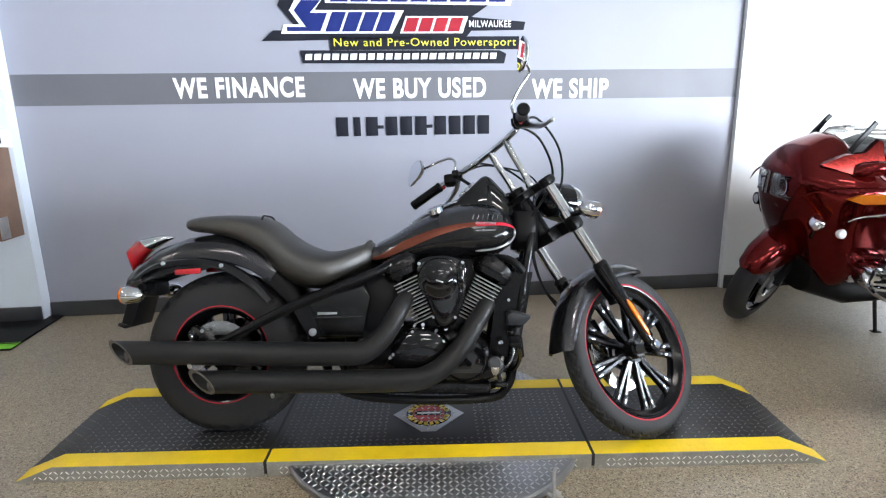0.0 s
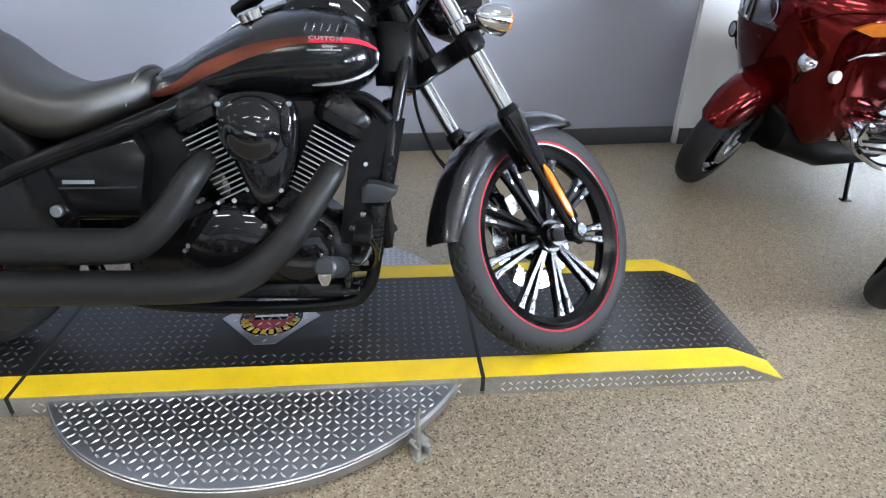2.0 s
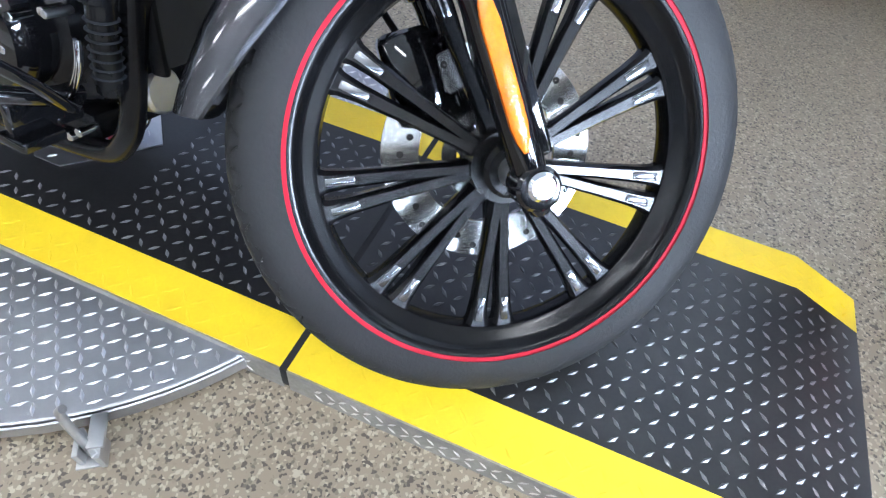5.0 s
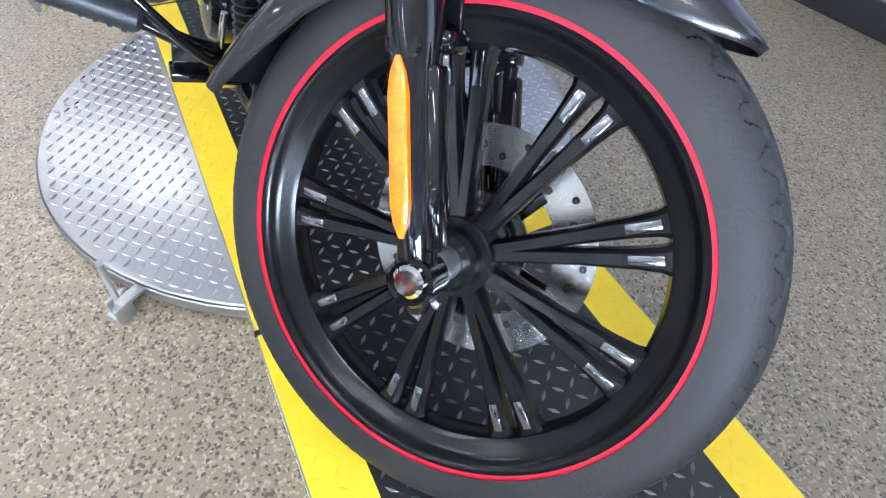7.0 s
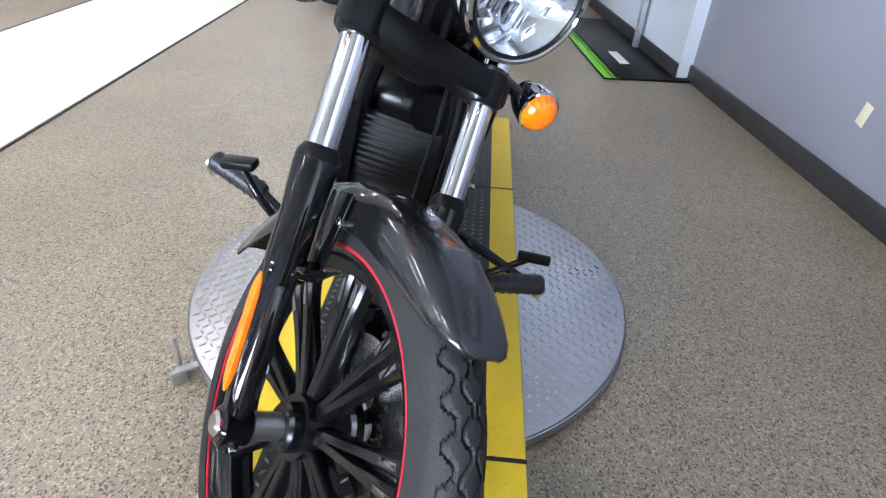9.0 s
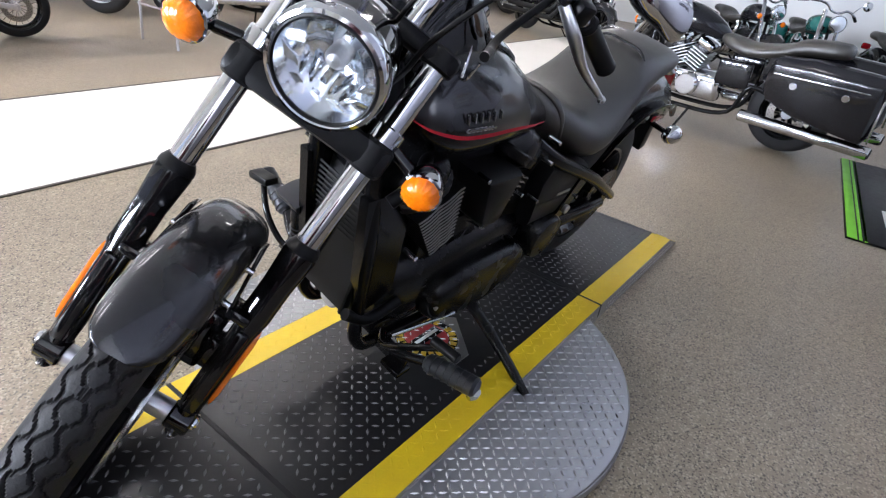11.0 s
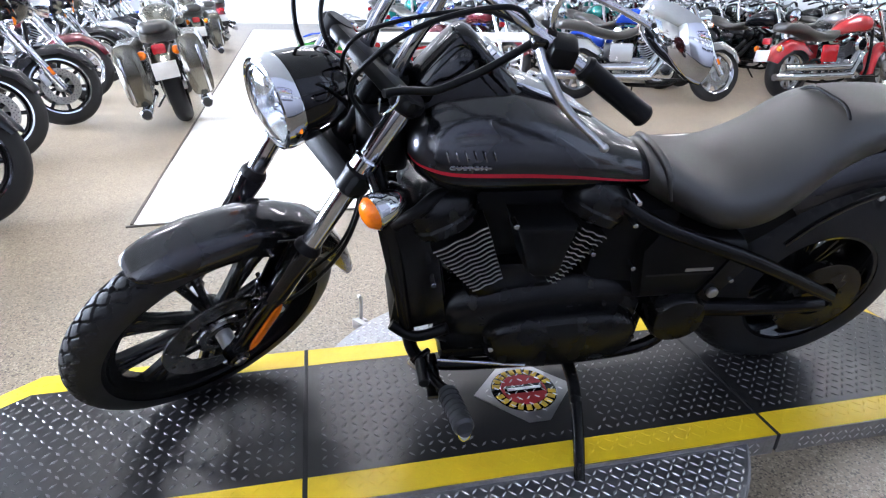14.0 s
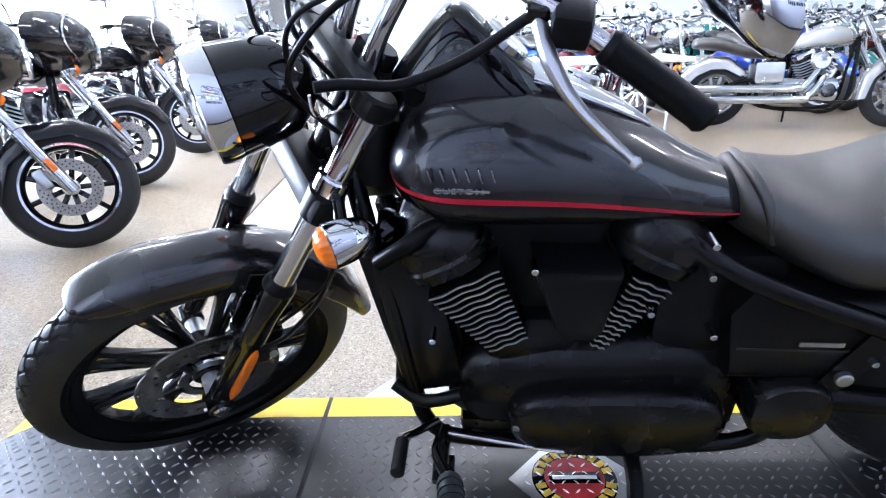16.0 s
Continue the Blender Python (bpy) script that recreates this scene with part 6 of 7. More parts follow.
    for deg in (-24, 24):
        m = Matrix.Translation((0.88, 0, 0.40)) @ Matrix.Rotation(radians(deg), 4, "Y")
        cyl = part("cylinder", moved(box((0.12, 0.16, 0.22), (0, 0, 0.18), 0.02), m), SATIN, eng)
        for k in range(0 if lite else 6):
            part("fin", moved(box((0.155, 0.215, 0.008), (0, 0, 0.11 + 0.026 * k), 0.0), m), ALLOY if bright else FIN, cyl)
        part("rocker_cover", moved(box((0.15, 0.19, 0.06), (0, 0, 0.30), 0.025), m), CHROME if bright else GLOSS, cyl)
    part("air_cleaner", rod(V(0.88, -0.14, 0.62), V(0.88, -0.21, 0.62), 0.09, 28, 0.3), CHROME if bright else GLOSS, eng)
    for z, x0, x1 in ((0.27, -0.42, 0.66), (0.37, -0.30, 0.62)):
        part("exhaust_pipe", tube([V(x0, -0.21, z), V(x1, -0.21, z), V(x1 + 0.14, -0.20, z + 0.03), V(x1 + 0.26, -0.17, z + 0.20), V(x1 + 0.27, -0.10, z + 0.26)], [0.042, 0.042, 0.036, 0.028, 0.026], 14, 5), CHROME if bright else PIPE, b, "long exhaust pipe")
    for s in (-1, 1):
        part("frame_tube", tube([V(1.22, 0.03 * s, 0.84), V(1.20, 0.09 * s, 0.55), V(1.13, 0.11 * s, 0.22), V(0.75, 0.12 * s, 0.17), V(0.42, 0.13 * s, 0.22), V(0.30, 0.13 * s, 0.45), V(0.0, 0.14 * s, 0.36)], 0.018, 9, 5), FRAME, b)
        part("side_cover", box((0.26, 0.03, 0.20), (0.46, 0.14 * s, 0.52), 0.02), col, b)
        part("foot_board", box((0.22, 0.09, 0.02), (1.02, 0.27 * s, 0.25), 0.006), PLASTIC, b)
        if lite:
            continue
        sig = part("turn_signal", lathe([(0.001, -0.05), (0.03, -0.03), (0.036, 0.0), (0.001, 0.004)], 14, (1.36, 0.19 * s, 0.80), "x"), CHROME, b, basis=turn)
        part("amber_lens", lathe([(0.001, 0.03), (0.028, 0.018), (0.034, 0.002), (0.001, 0.0)], 14, (1.36, 0.19 * s, 0.80), "x"), AMBER, sig)
        rs = part("rear_signal", lathe([(0.001, 0.05), (0.03, 0.03), (0.036, 0.0), (0.001, -0.004)], 14, ((-0.47, 0.13 * s, 0.64) if bags else (-0.36, 0.16 * s, 0.58)), "x"), CHROME, b)
        part("amber_lens", lathe([(0.001, -0.03), (0.028, -0.018), (0.034, -0.002), (0.001, 0.0)], 14, ((-0.47, 0.13 * s, 0.64) if bags else (-0.36, 0.16 * s, 0.58)), "x"), AMBER, rs)
    part("tail_light", box((0.05, 0.11, 0.08), (-0.39, 0, 0.66), 0.02), RED_LENS, b, "red tail light")
    part("number_plate", box((0.006, 0.19, 0.13), (-0.44, 0, 0.50), 0.002, (0, 12, 0)), WHITEWALL, b, "pale plate without figures")
    hb = part("handlebar", tube([V(0.98, 0.38, 1.02), V(1.08, 0.27, 1.06), V(1.17, 0.14, 1.07), V(1.19, 0.05, 1.02), V(1.19, -0.05, 1.02), V(1.17, -0.14, 1.07), V(1.08, -0.27, 1.06), V(0.98, -0.38, 1.02)], 0.013, 9, 5), CHROME, b, "chrome handlebar", basis=turn)
    for s in (-1, 1):
        part("grip", rod(V(0.97, 0.39 * s, 1.015), V(1.05, 0.30 * s, 1.05), 0.018, 10), PLASTIC, hb)
        part("mirror_stem", tube([V(1.08, 0.25 * s, 1.06), V(1.06, 0.30 * s, 1.15), V(1.03, 0.36 * s, 1.19)], 0.006, 7, 4), CHROME, hb)
        part("mirror_head", moved(lathe([(0.001, 0.022), (0.04, 0.016), (0.055, 0.0), (0.001, -0.002)], 18, (0, 0, 0), "x"), Matrix.Translation((1.02, 0.40 * s, 1.20))), CHROME, hb)
    lamp = V(1.525, 0, 0.955) if fairing else V(1.43, 0, 0.90)
    hd = part("headlight", lathe([(0.001, -0.15), (0.06, -0.12), (0.09, -0.05), (0.1, 0.0), (0.092, 0.012)], 24, lamp, "x"), CHROME if bright else GLOSS, b, basis=turn)
    part("lens", lathe([(0.001, 0.022), (0.05, 0.017), (0.092, 0.004), (0.001, 0.0)], 24, lamp, "x"), REFLECTOR, hd)
    part("kick_stand", rod(V(0.72, 0.14, 0.18), V(0.76, 0.30, 0.01), 0.011), SATIN, b)
    if bags:
        for s in (-1, 1):
            bag = part("saddlebag", loft([oval(V(x, 0.235 * s, z), V(0, w, 0), V(0, 0, h), 16, 4) for x, z, w, h in ((-0.57, 0.50, 0.06, 0.17), (-0.54, 0.51, 0.095, 0.235), (-0.1, 0.55, 0.108, 0.215), (0.14, 0.58, 0.095, 0.16), (0.18, 0.58, 0.06, 0.10))]), col, b, "hard saddlebag")
            part("bag_strip", bar(V(-0.582, 0.285 * s, 0.30), V(-0.575, 0.285 * s, 0.66), 0.022, 0.012, 0.003, (1, 0, 0)), CHROME, bag)
            part("tail_pipe", rod(V(-0.62, 0.23 * s, 0.225), V(0.30, 0.22 * s, 0.25), 0.045, 18), CHROME, b, "long chrome tail pipe")
            part("pipe_mouth", rod(V(-0.627, 0.23 * s, 0.225), V(-0.55, 0.23 * s, 0.227), 0.038, 18), GAP, b)
            for lx in (-0.36, -0.02):
                part("bag_latch", rod(V(lx, 0.325 * s, 0.57), V(lx, 0.350 * s, 0.57), 0.026, 14), CHROME, bag, "round chrome latch")
            part("lid_trim", box((0.62, 0.010, 0.010), (-0.18, 0.338 * s, 0.63), 0.003), CHROME, bag)
    if fairing:
        fairing_shell = part("fairing", loft([batwing(x, k) for x, k in ((1.20, 0.97), (1.26, 1.0), (1.33, 0.98), (1.40, 0.90), (1.46, 0.76), (1.505, 0.55), (1.525, 0.30), (1.53, 0.08))]), col, b, "broad wing-shaped handlebar fairing", 50, basis=turn)
        part("fairing_trim", tube([p + V(0.012, 0, 0.004) for p in batwing(1.40, 0.91)[3:16]], 0.006, 8, 2), CHROME, fairing_shell, "bright trim line")
        for s in (-1, 1):
            part("leg_shield", loft([oval(V(x, s * (0.20 + 0.05 * k), 0.50), V(0.0, 0.085 * k, 0), V(-0.04, 0, 0.20 * k), 18, 3.2) for x, k in ((1.10, 0.75), (1.13, 0.95), (1.20, 1.0), (1.25, 0.85), (1.265, 0.5))]), col, b, "lower leg shield")
            part("guard_bar", tube([V(1.20, 0.06 * s, 0.70), V(1.22, 0.24 * s, 0.68), V(1.22, 0.36 * s, 0.58), V(1.21, 0.37 * s, 0.42), V(1.18, 0.26 * s, 0.28), V(1.14, 0.10 * s, 0.24)], 0.015, 8, 5), CHROME, b, "chrome engine guard")
    if fairing or screen:
        part("windscreen", loft([[V(1.40 - 0.5 * z - 0.35 * (u * u), u * w, 1.05 + z) for u in (-1, -0.6, -0.2, 0.2, 0.6, 1)] + [V(1.394 - 0.5 * z - 0.35 * (u * u), u * w * 0.98, 1.05 + z) for u in (1, 0.6, 0.2, -0.2, -0.6, -1)] for z, w in ((0.0, 0.27), (0.15, 0.27), (0.28, 0.22), (0.33, 0.13))]), SMOKE, b, "smoked windscreen", basis=turn)
    return b


def dirt_bike(paint, label):
    """A parked off-road motorcycle: origin under its rear axle, x ahead."""
    b = thing("dirt_bike", Matrix(), label, "motorcycle", "parked dirt bikes")
    col, rake = PAINTS[paint], radians(27)
    up = V(-math.sin(rake), 0, math.cos(rake))
    fa, ra = V(1.42, 0, 0.34), V(0, 0, 0.32)
    turn = Matrix.Translation((1.52, 0, 0)) @ Matrix.Rotation(radians(-18), 4, up) @ Matrix.Translation((-1.52, 0, 0))
    simple_wheel(b, "front_wheel", fa, 0.34, 0.042, 0.27, turn, 20, False, False)
    simple_wheel(b, "rear_wheel", ra, 0.32, 0.055, 0.235, Matrix(), 20, False, False)
    for s in (-1, 1):
        leg = part("fork_leg", rod(fa + V(0, 0.095 * s, 0) - up * 0.04, fa + V(0, 0.095 * s, 0) + up * 0.38, 0.026, 12), ALLOY, b, basis=turn)
        part("fork_tube", rod(fa + V(0, 0.095 * s, 0) + up * 0.37, fa + V(0, 0.095 * s, 0) + up * 0.78, 0.023, 12), CHROME, leg)
        part("shroud", loft([[V(0.90, s * (0.10 + d), 0.86), V(1.12, s * (0.16 + d), 0.84), V(1.06, s * (0.17 + d), 0.62), V(0.90, s * (0.12 + d), 0.66)] for d in (0, 0.012)]), col, b, "plastic tank shroud")
        part("side_panel", loft([[V(0.30, s * (0.11 + d), 0.82), V(0.62, s * (0.11 + d), 0.80), V(0.55, s * (0.12 + d), 0.55), V(0.30, s * (0.13 + d), 0.68)] for d in (0, 0.012)]), col, b)
        part("swingarm", bar(ra + V(0, 0.08 * s, 0), V(0.50, 0.09 * s, 0.42), 0.03, 0.055, 0.006), ALLOY, b)
        part("frame_tube", tube([V(1.06, 0.04 * s, 0.90), V(0.98, 0.10 * s, 0.50), V(0.80, 0.11 * s, 0.30), V(0.50, 0.11 * s, 0.32), V(0.45, 0.10 * s, 0.75)], 0.016, 8, 4), FRAME, b)
    part("front_fender", loft([[V(x, -w, z - 0.03), V(x, -w * 0.6, z), V(x, w * 0.6, z), V(x, w, z - 0.03), V(x, w * 0.6, z - 0.008), V(x, -w * 0.6, z - 0.008)] for x, z, w in ((1.00, 0.72, 0.05), (1.15, 0.76, 0.07), (1.35, 0.78, 0.075), (1.60, 0.75, 0.065), (1.78, 0.69, 0.04))]), col, b, "high plastic front fender", basis=turn)
    part("rear_fender", loft([[V(x, -w, z - 0.03), V(x, -w * 0.6, z), V(x, w * 0.6, z), V(x, w, z - 0.03), V(x, w * 0.6, z - 0.008), V(x, -w * 0.6, z - 0.008)] for x, z, w in ((0.45, 0.82, 0.08), (0.15, 0.86, 0.085), (-0.15, 0.90, 0.07), (-0.38, 0.92, 0.04))]), col, b)
    part("fuel_tank", loft([oval(V(x, 0, z), V(0, w, 0), V(0, 0, h), 14, 2.6) for x, z, w, h in ((0.72, 0.88, 0.06, 0.05), (0.85, 0.90, 0.11, 0.09), (1.0, 0.91, 0.10, 0.09), (1.06, 0.91, 0.05, 0.05))]), col, b)
    part("seat", loft([oval(V(x, 0, z), V(0, w, 0), V(0, 0, h), 12, 3) for x, z, w, h in ((0.0, 0.92, 0.05, 0.02), (0.05, 0.92, 0.08, 0.04), (0.4, 0.90, 0.08, 0.05), (0.75, 0.93, 0.06, 0.04), (0.85, 0.98, 0.04, 0.02))]), VINYL, b)
    part("engine", join(box((0.36, 0.20, 0.22), (0.70, 0, 0.40), 0.05), box((0.14, 0.15, 0.28), (0.78, 0, 0.60), 0.02, (0, 8, 0)), rod(V(0.66, -0.13, 0.40), V(0.66, 0.13, 0.40), 0.085, 20)), ALLOY, b)
    part("exhaust_pipe", tube([V(0.86, -0.05, 0.62), V(0.95, -0.12, 0.45), V(0.75, -0.15, 0.52), V(0.35, -0.15, 0.70), V(0.0, -0.14, 0.80)], [0.02, 0.022, 0.024, 0.045, 0.045], 12, 5), ALLOY, b)
    part("shock", rod(V(0.42, 0, 0.45), V(0.56, 0, 0.80), 0.035, 12), PAINTS["red"], b)
    hb = part("handlebar", tube([V(0.92, 0.40, 1.10), V(1.0, 0.22, 1.12), V(1.04, 0.08, 1.06), V(1.04, -0.08, 1.06), V(1.0, -0.22, 1.12), V(0.92, -0.40, 1.10)], 0.013, 9, 4), ALLOY, b, basis=turn)
    part("plate_board", box((0.012, 0.22, 0.22), (1.13, 0, 1.0), 0.03, (0, -20, 0)), col, b, basis=turn)
    part("kick_stand", rod(V(0.55, 0.11, 0.32), V(0.60, 0.27, 0.01), 0.010), SATIN, b)
    return b


SMALL = 0.72     # the off-road bikes are youth size


def set_down(ob, x, y, heading, lean=-5.0):
    """Stands a parked bike with its rear wheel at x, y."""
    ob.matrix_basis = pose(x, y, 0.002, 0, 0, heading) @ pose(0, 0, 0, lean) @ Matrix.Scale(SMALL if "dirt" in ob.name else 1.0, 4)
    return ob


def again(ob, x, y, heading, lean=-5.0):
    return copy_thing(ob, pose(x, y, 0.002, 0, 0, heading) @ pose(0, 0, 0, lean) @ Matrix.Scale(SMALL if "dirt" in ob.name else 1.0, 4))


def by_front(x, y, heading, base=1.60):
    a = radians(heading)
    return x - base * math.cos(a), y - base * math.sin(a), heading


tour_black = set_down(cruiser("black", "black touring motorcycle with fairing and saddlebags", bags=True, fairing=True, band=True, steer=16, spokes=9, bright=True, dark_rims=True), *by_front(3.06, -1.74, 199))
tour_green = set_down(cruiser("olive", "bronze touring motorcycle with hard saddlebags seen from behind", bags=True, screen=True, steer=5), 2.52, -4.26, -80, -10)
set_down(cruiser("red", "bright red cruiser with chrome engine and pipes", steer=8), -4.2, -4.8, 187)
set_down(cruiser("silver", "silver cruiser with long chrome exhaust pipes", steer=14), -1.55, -5.02, 168)
cruise_black = set_down(cruiser("black", "black bagger with chrome engine, windscreen and hard bags", screen=True, bags=True, steer=10, dark_rims=True), -3.30, 0.33, -96)
cruise_maroon = set_down(cruiser("maroon", "dark red cruiser with chrome engine", lite=True, steer=12), -0.4, -7.2, 110)
cruise_silver = set_down(cruiser("silver", "silver cruiser with chrome engine", lite=True, steer=-10), -1.5, -7.4, 95)
cruise_blue = set_down(cruiser("blue", "blue cruiser with chrome engine", lite=True, steer=12), -2.6, -7.2, 105)
cruise_teal = set_down(cruiser("teal", "dark green cruiser with chrome engine", lite=True, steer=12, bags=True), -3.7, -7.4, 80)
cruise_dark = set_down(cruiser("black", "blacked-out cruiser with dark engine", bright=False, lite=True, steer=-12), -4.8, -7.3, 100)
cruise_orange = set_down(cruiser("black", "black cruiser with dark engine", bright=False, lite=True, steer=8), -7.3, -4.4, 70)
dirt_red = set_down(dirt_bike("red", "red off-road motorcycle beside the aisle"), *by_front(1.19, -4.80, -8, 1.42 * SMALL))
dirt_green = set_down(dirt_bike("green", "green off-road motorcycle beside the aisle"), *by_front(1.33, -5.76, -4, 1.42 * SMALL))
dirt_blue = set_down(dirt_bike("blue", "blue off-road motorcycle beside the aisle"), *by_front(1.26, -7.35, -6, 1.42 * SMALL))
dirt_white = set_down(dirt_bike("white", "white off-road motorcycle beside the aisle"), *by_front(1.22, -6.55, -10, 1.42 * SMALL))
again(tour_black, *by_front(3.44, -2.99, 203))
again(tour_black, *by_front(3.46, -4.18, 198))
for k, kind in enumerate((cruise_maroon, tour_black, cruise_silver, cruise_dark, tour_black, cruise_blue)):
    again(kind, *by_front(3.72 + 0.16 * k, -5.45 - 1.2 * k, 200))
for k, kind in enumerate((cruise_dark, tour_green, cruise_silver, cruise_maroon)):
    again(kind, 2.95 + 0.1 * k, -6.5 - 2.1 * k, -76)
for k, kind in enumerate((dirt_red, dirt_blue, dirt_green, dirt_white, dirt_red, dirt_green)):
    again(kind, *by_front(1.2, -8.2 - 0.85 * k, -6, 1.42 * SMALL))
set_down(cruiser("black", "dark motorcycle with an open alloy fork and bare front tyre", steer=24, dark_rims=True, bare=True), *by_front(2.99, 0.06, 198))
again(cruise_silver, -6.2, -7.4, 92)
KINDS = (cruise_silver, cruise_maroon, cruise_dark, cruise_blue, cruise_teal, cruise_orange, cruise_maroon, cruise_dark)
shuffle = random.Random(5)
for row in range(5):
    for col in range(11):
        if row == 0 and col < 6:
            continue
        x = -0.5 - 1.02 * col + 0.3 * (row % 2) + shuffle.uniform(-0.1, 0.1)
        y = -7.3 - 2.15 * row + shuffle.uniform(-0.12, 0.12)
        again(KINDS[shuffle.randrange(len(KINDS))], x, y, shuffle.choice((95, 110, 78, 100)) + shuffle.uniform(-6, 6))
for k in range(5):
    again((cruise_dark, cruise_dark, cruise_black, cruise_teal, cruise_dark)[k], -8.6 + 0.25 * k, -3.6 + 1.05 * k, 20 + 8 * (k % 3))

# ---- the red sport tourer by the wall ----
NAVY = material("dark_blue_gloss_plastic", (0.008, 0.012, 0.020), 0.15, spots=0.2, scale=10)
tourer = thing("sport_tourer", Matrix(), "candy red sport touring motorcycle with full fairing by the wall", "motorcycle")
fa, ra = V(1.48, 0, 0.31), V(0, 0, 0.31)
t_up = V(-math.sin(radians(27)), 0, math.cos(radians(27)))
t_turn = Matrix.Translation((1.60, 0, 0)) @ Matrix.Rotation(radians(40), 4, t_up) @ Matrix.Translation((-1.60, 0, 0))
simple_wheel(tourer, "front_wheel", fa, 0.31, 0.06, 0.215, t_turn, 5, False, False, 2)
simple_wheel(tourer, "rear_wheel", ra, 0.31, 0.08, 0.215, Matrix(), 5, True, False)
part("front_fender", sweep_arc(fa, [(30, 0.328, 0.05, 0.04), (36, 0.335, 0.08, 0.08), (55, 0.35, 0.098, 0.13), (85, 0.362, 0.11, 0.16), (115, 0.36, 0.11, 0.16), (140, 0.34, 0.10, 0.12)], 6), CANDY, tourer, "candy red front fender", basis=t_turn)
def shell(stations, sub_x=3, sub_p=3):
    """A fairing skin: each station is x and its half outline from the crest to the belly, mirrored."""
    n = len(stations[0][1])
    flat_rows = smooth_rows([[x] + [c for p in half for c in p] for x, half in stations], (len(stations) - 1) * sub_x + 1)
    rings = []
    for row in flat_rows:
        half = [V(row[0], row[1 + 2 * k], row[2 + 2 * k]) for k in range(n)]
        fine = curve_points(half, sub_p)
        rings.append([V(p.x, max(p.y, 0.002), p.z) for p in fine] + [V(p.x, -max(p.y, 0.002), p.z) for p in reversed(fine)])
    return rings


FAIRING = (
    (1.492, ((0.004, 0.990), (0.045, 0.987), (0.080, 0.960), (0.108, 0.93), (0.110, 0.88), (0.095, 0.835), (0.07, 0.80), (0.035, 0.785), (0.004, 0.78))),
    (1.470, ((0.004, 1.045), (0.080, 1.040), (0.145, 1.000), (0.192, 0.945), (0.195, 0.865), (0.165, 0.79), (0.115, 0.73), (0.055, 0.70), (0.004, 0.695))),
    (1.418, ((0.004, 1.115), (0.100, 1.108), (0.188, 1.050), (0.262, 0.970), (0.272, 0.86), (0.242, 0.745), (0.185, 0.65), (0.13, 0.61), (0.08, 0.60))),
    (1.325, ((0.004, 1.175), (0.095, 1.160), (0.200, 1.075), (0.325, 0.970), (0.348, 0.85), (0.322, 0.69), (0.275, 0.55), (0.21, 0.47), (0.14, 0.45))),
    (1.217, ((0.004, 1.195), (0.100, 1.180), (0.210, 1.080), (0.360, 0.965), (0.385, 0.85), (0.355, 0.67), (0.320, 0.48), (0.26, 0.36), (0.15, 0.30))),
    (1.110, ((0.004, 1.075), (0.105, 1.080), (0.215, 1.030), (0.362, 0.950), (0.385, 0.85), (0.352, 0.67), (0.325, 0.49), (0.27, 0.37), (0.15, 0.27))),
    (0.950, ((0.004, 0.960), (0.115, 0.970), (0.215, 0.950), (0.335, 0.910), (0.355, 0.85), (0.335, 0.69), (0.310, 0.54), (0.26, 0.43), (0.15, 0.32))),
    (0.877, ((0.004, 0.900), (0.120, 0.920), (0.211, 0.903), (0.300, 0.880), (0.310, 0.82), (0.290, 0.70), (0.270, 0.58), (0.23, 0.49), (0.13, 0.40))),
)
LAMP_BOWL = material("grey_lamp_bowl", (0.20, 0.205, 0.20), 0.18, 1.0, spots=0.5, scale=14, tint=(0.42, 0.42, 0.40))
part("body_fairing", loft(shell(FAIRING)), CANDY, tourer, "candy red full fairing", 46)
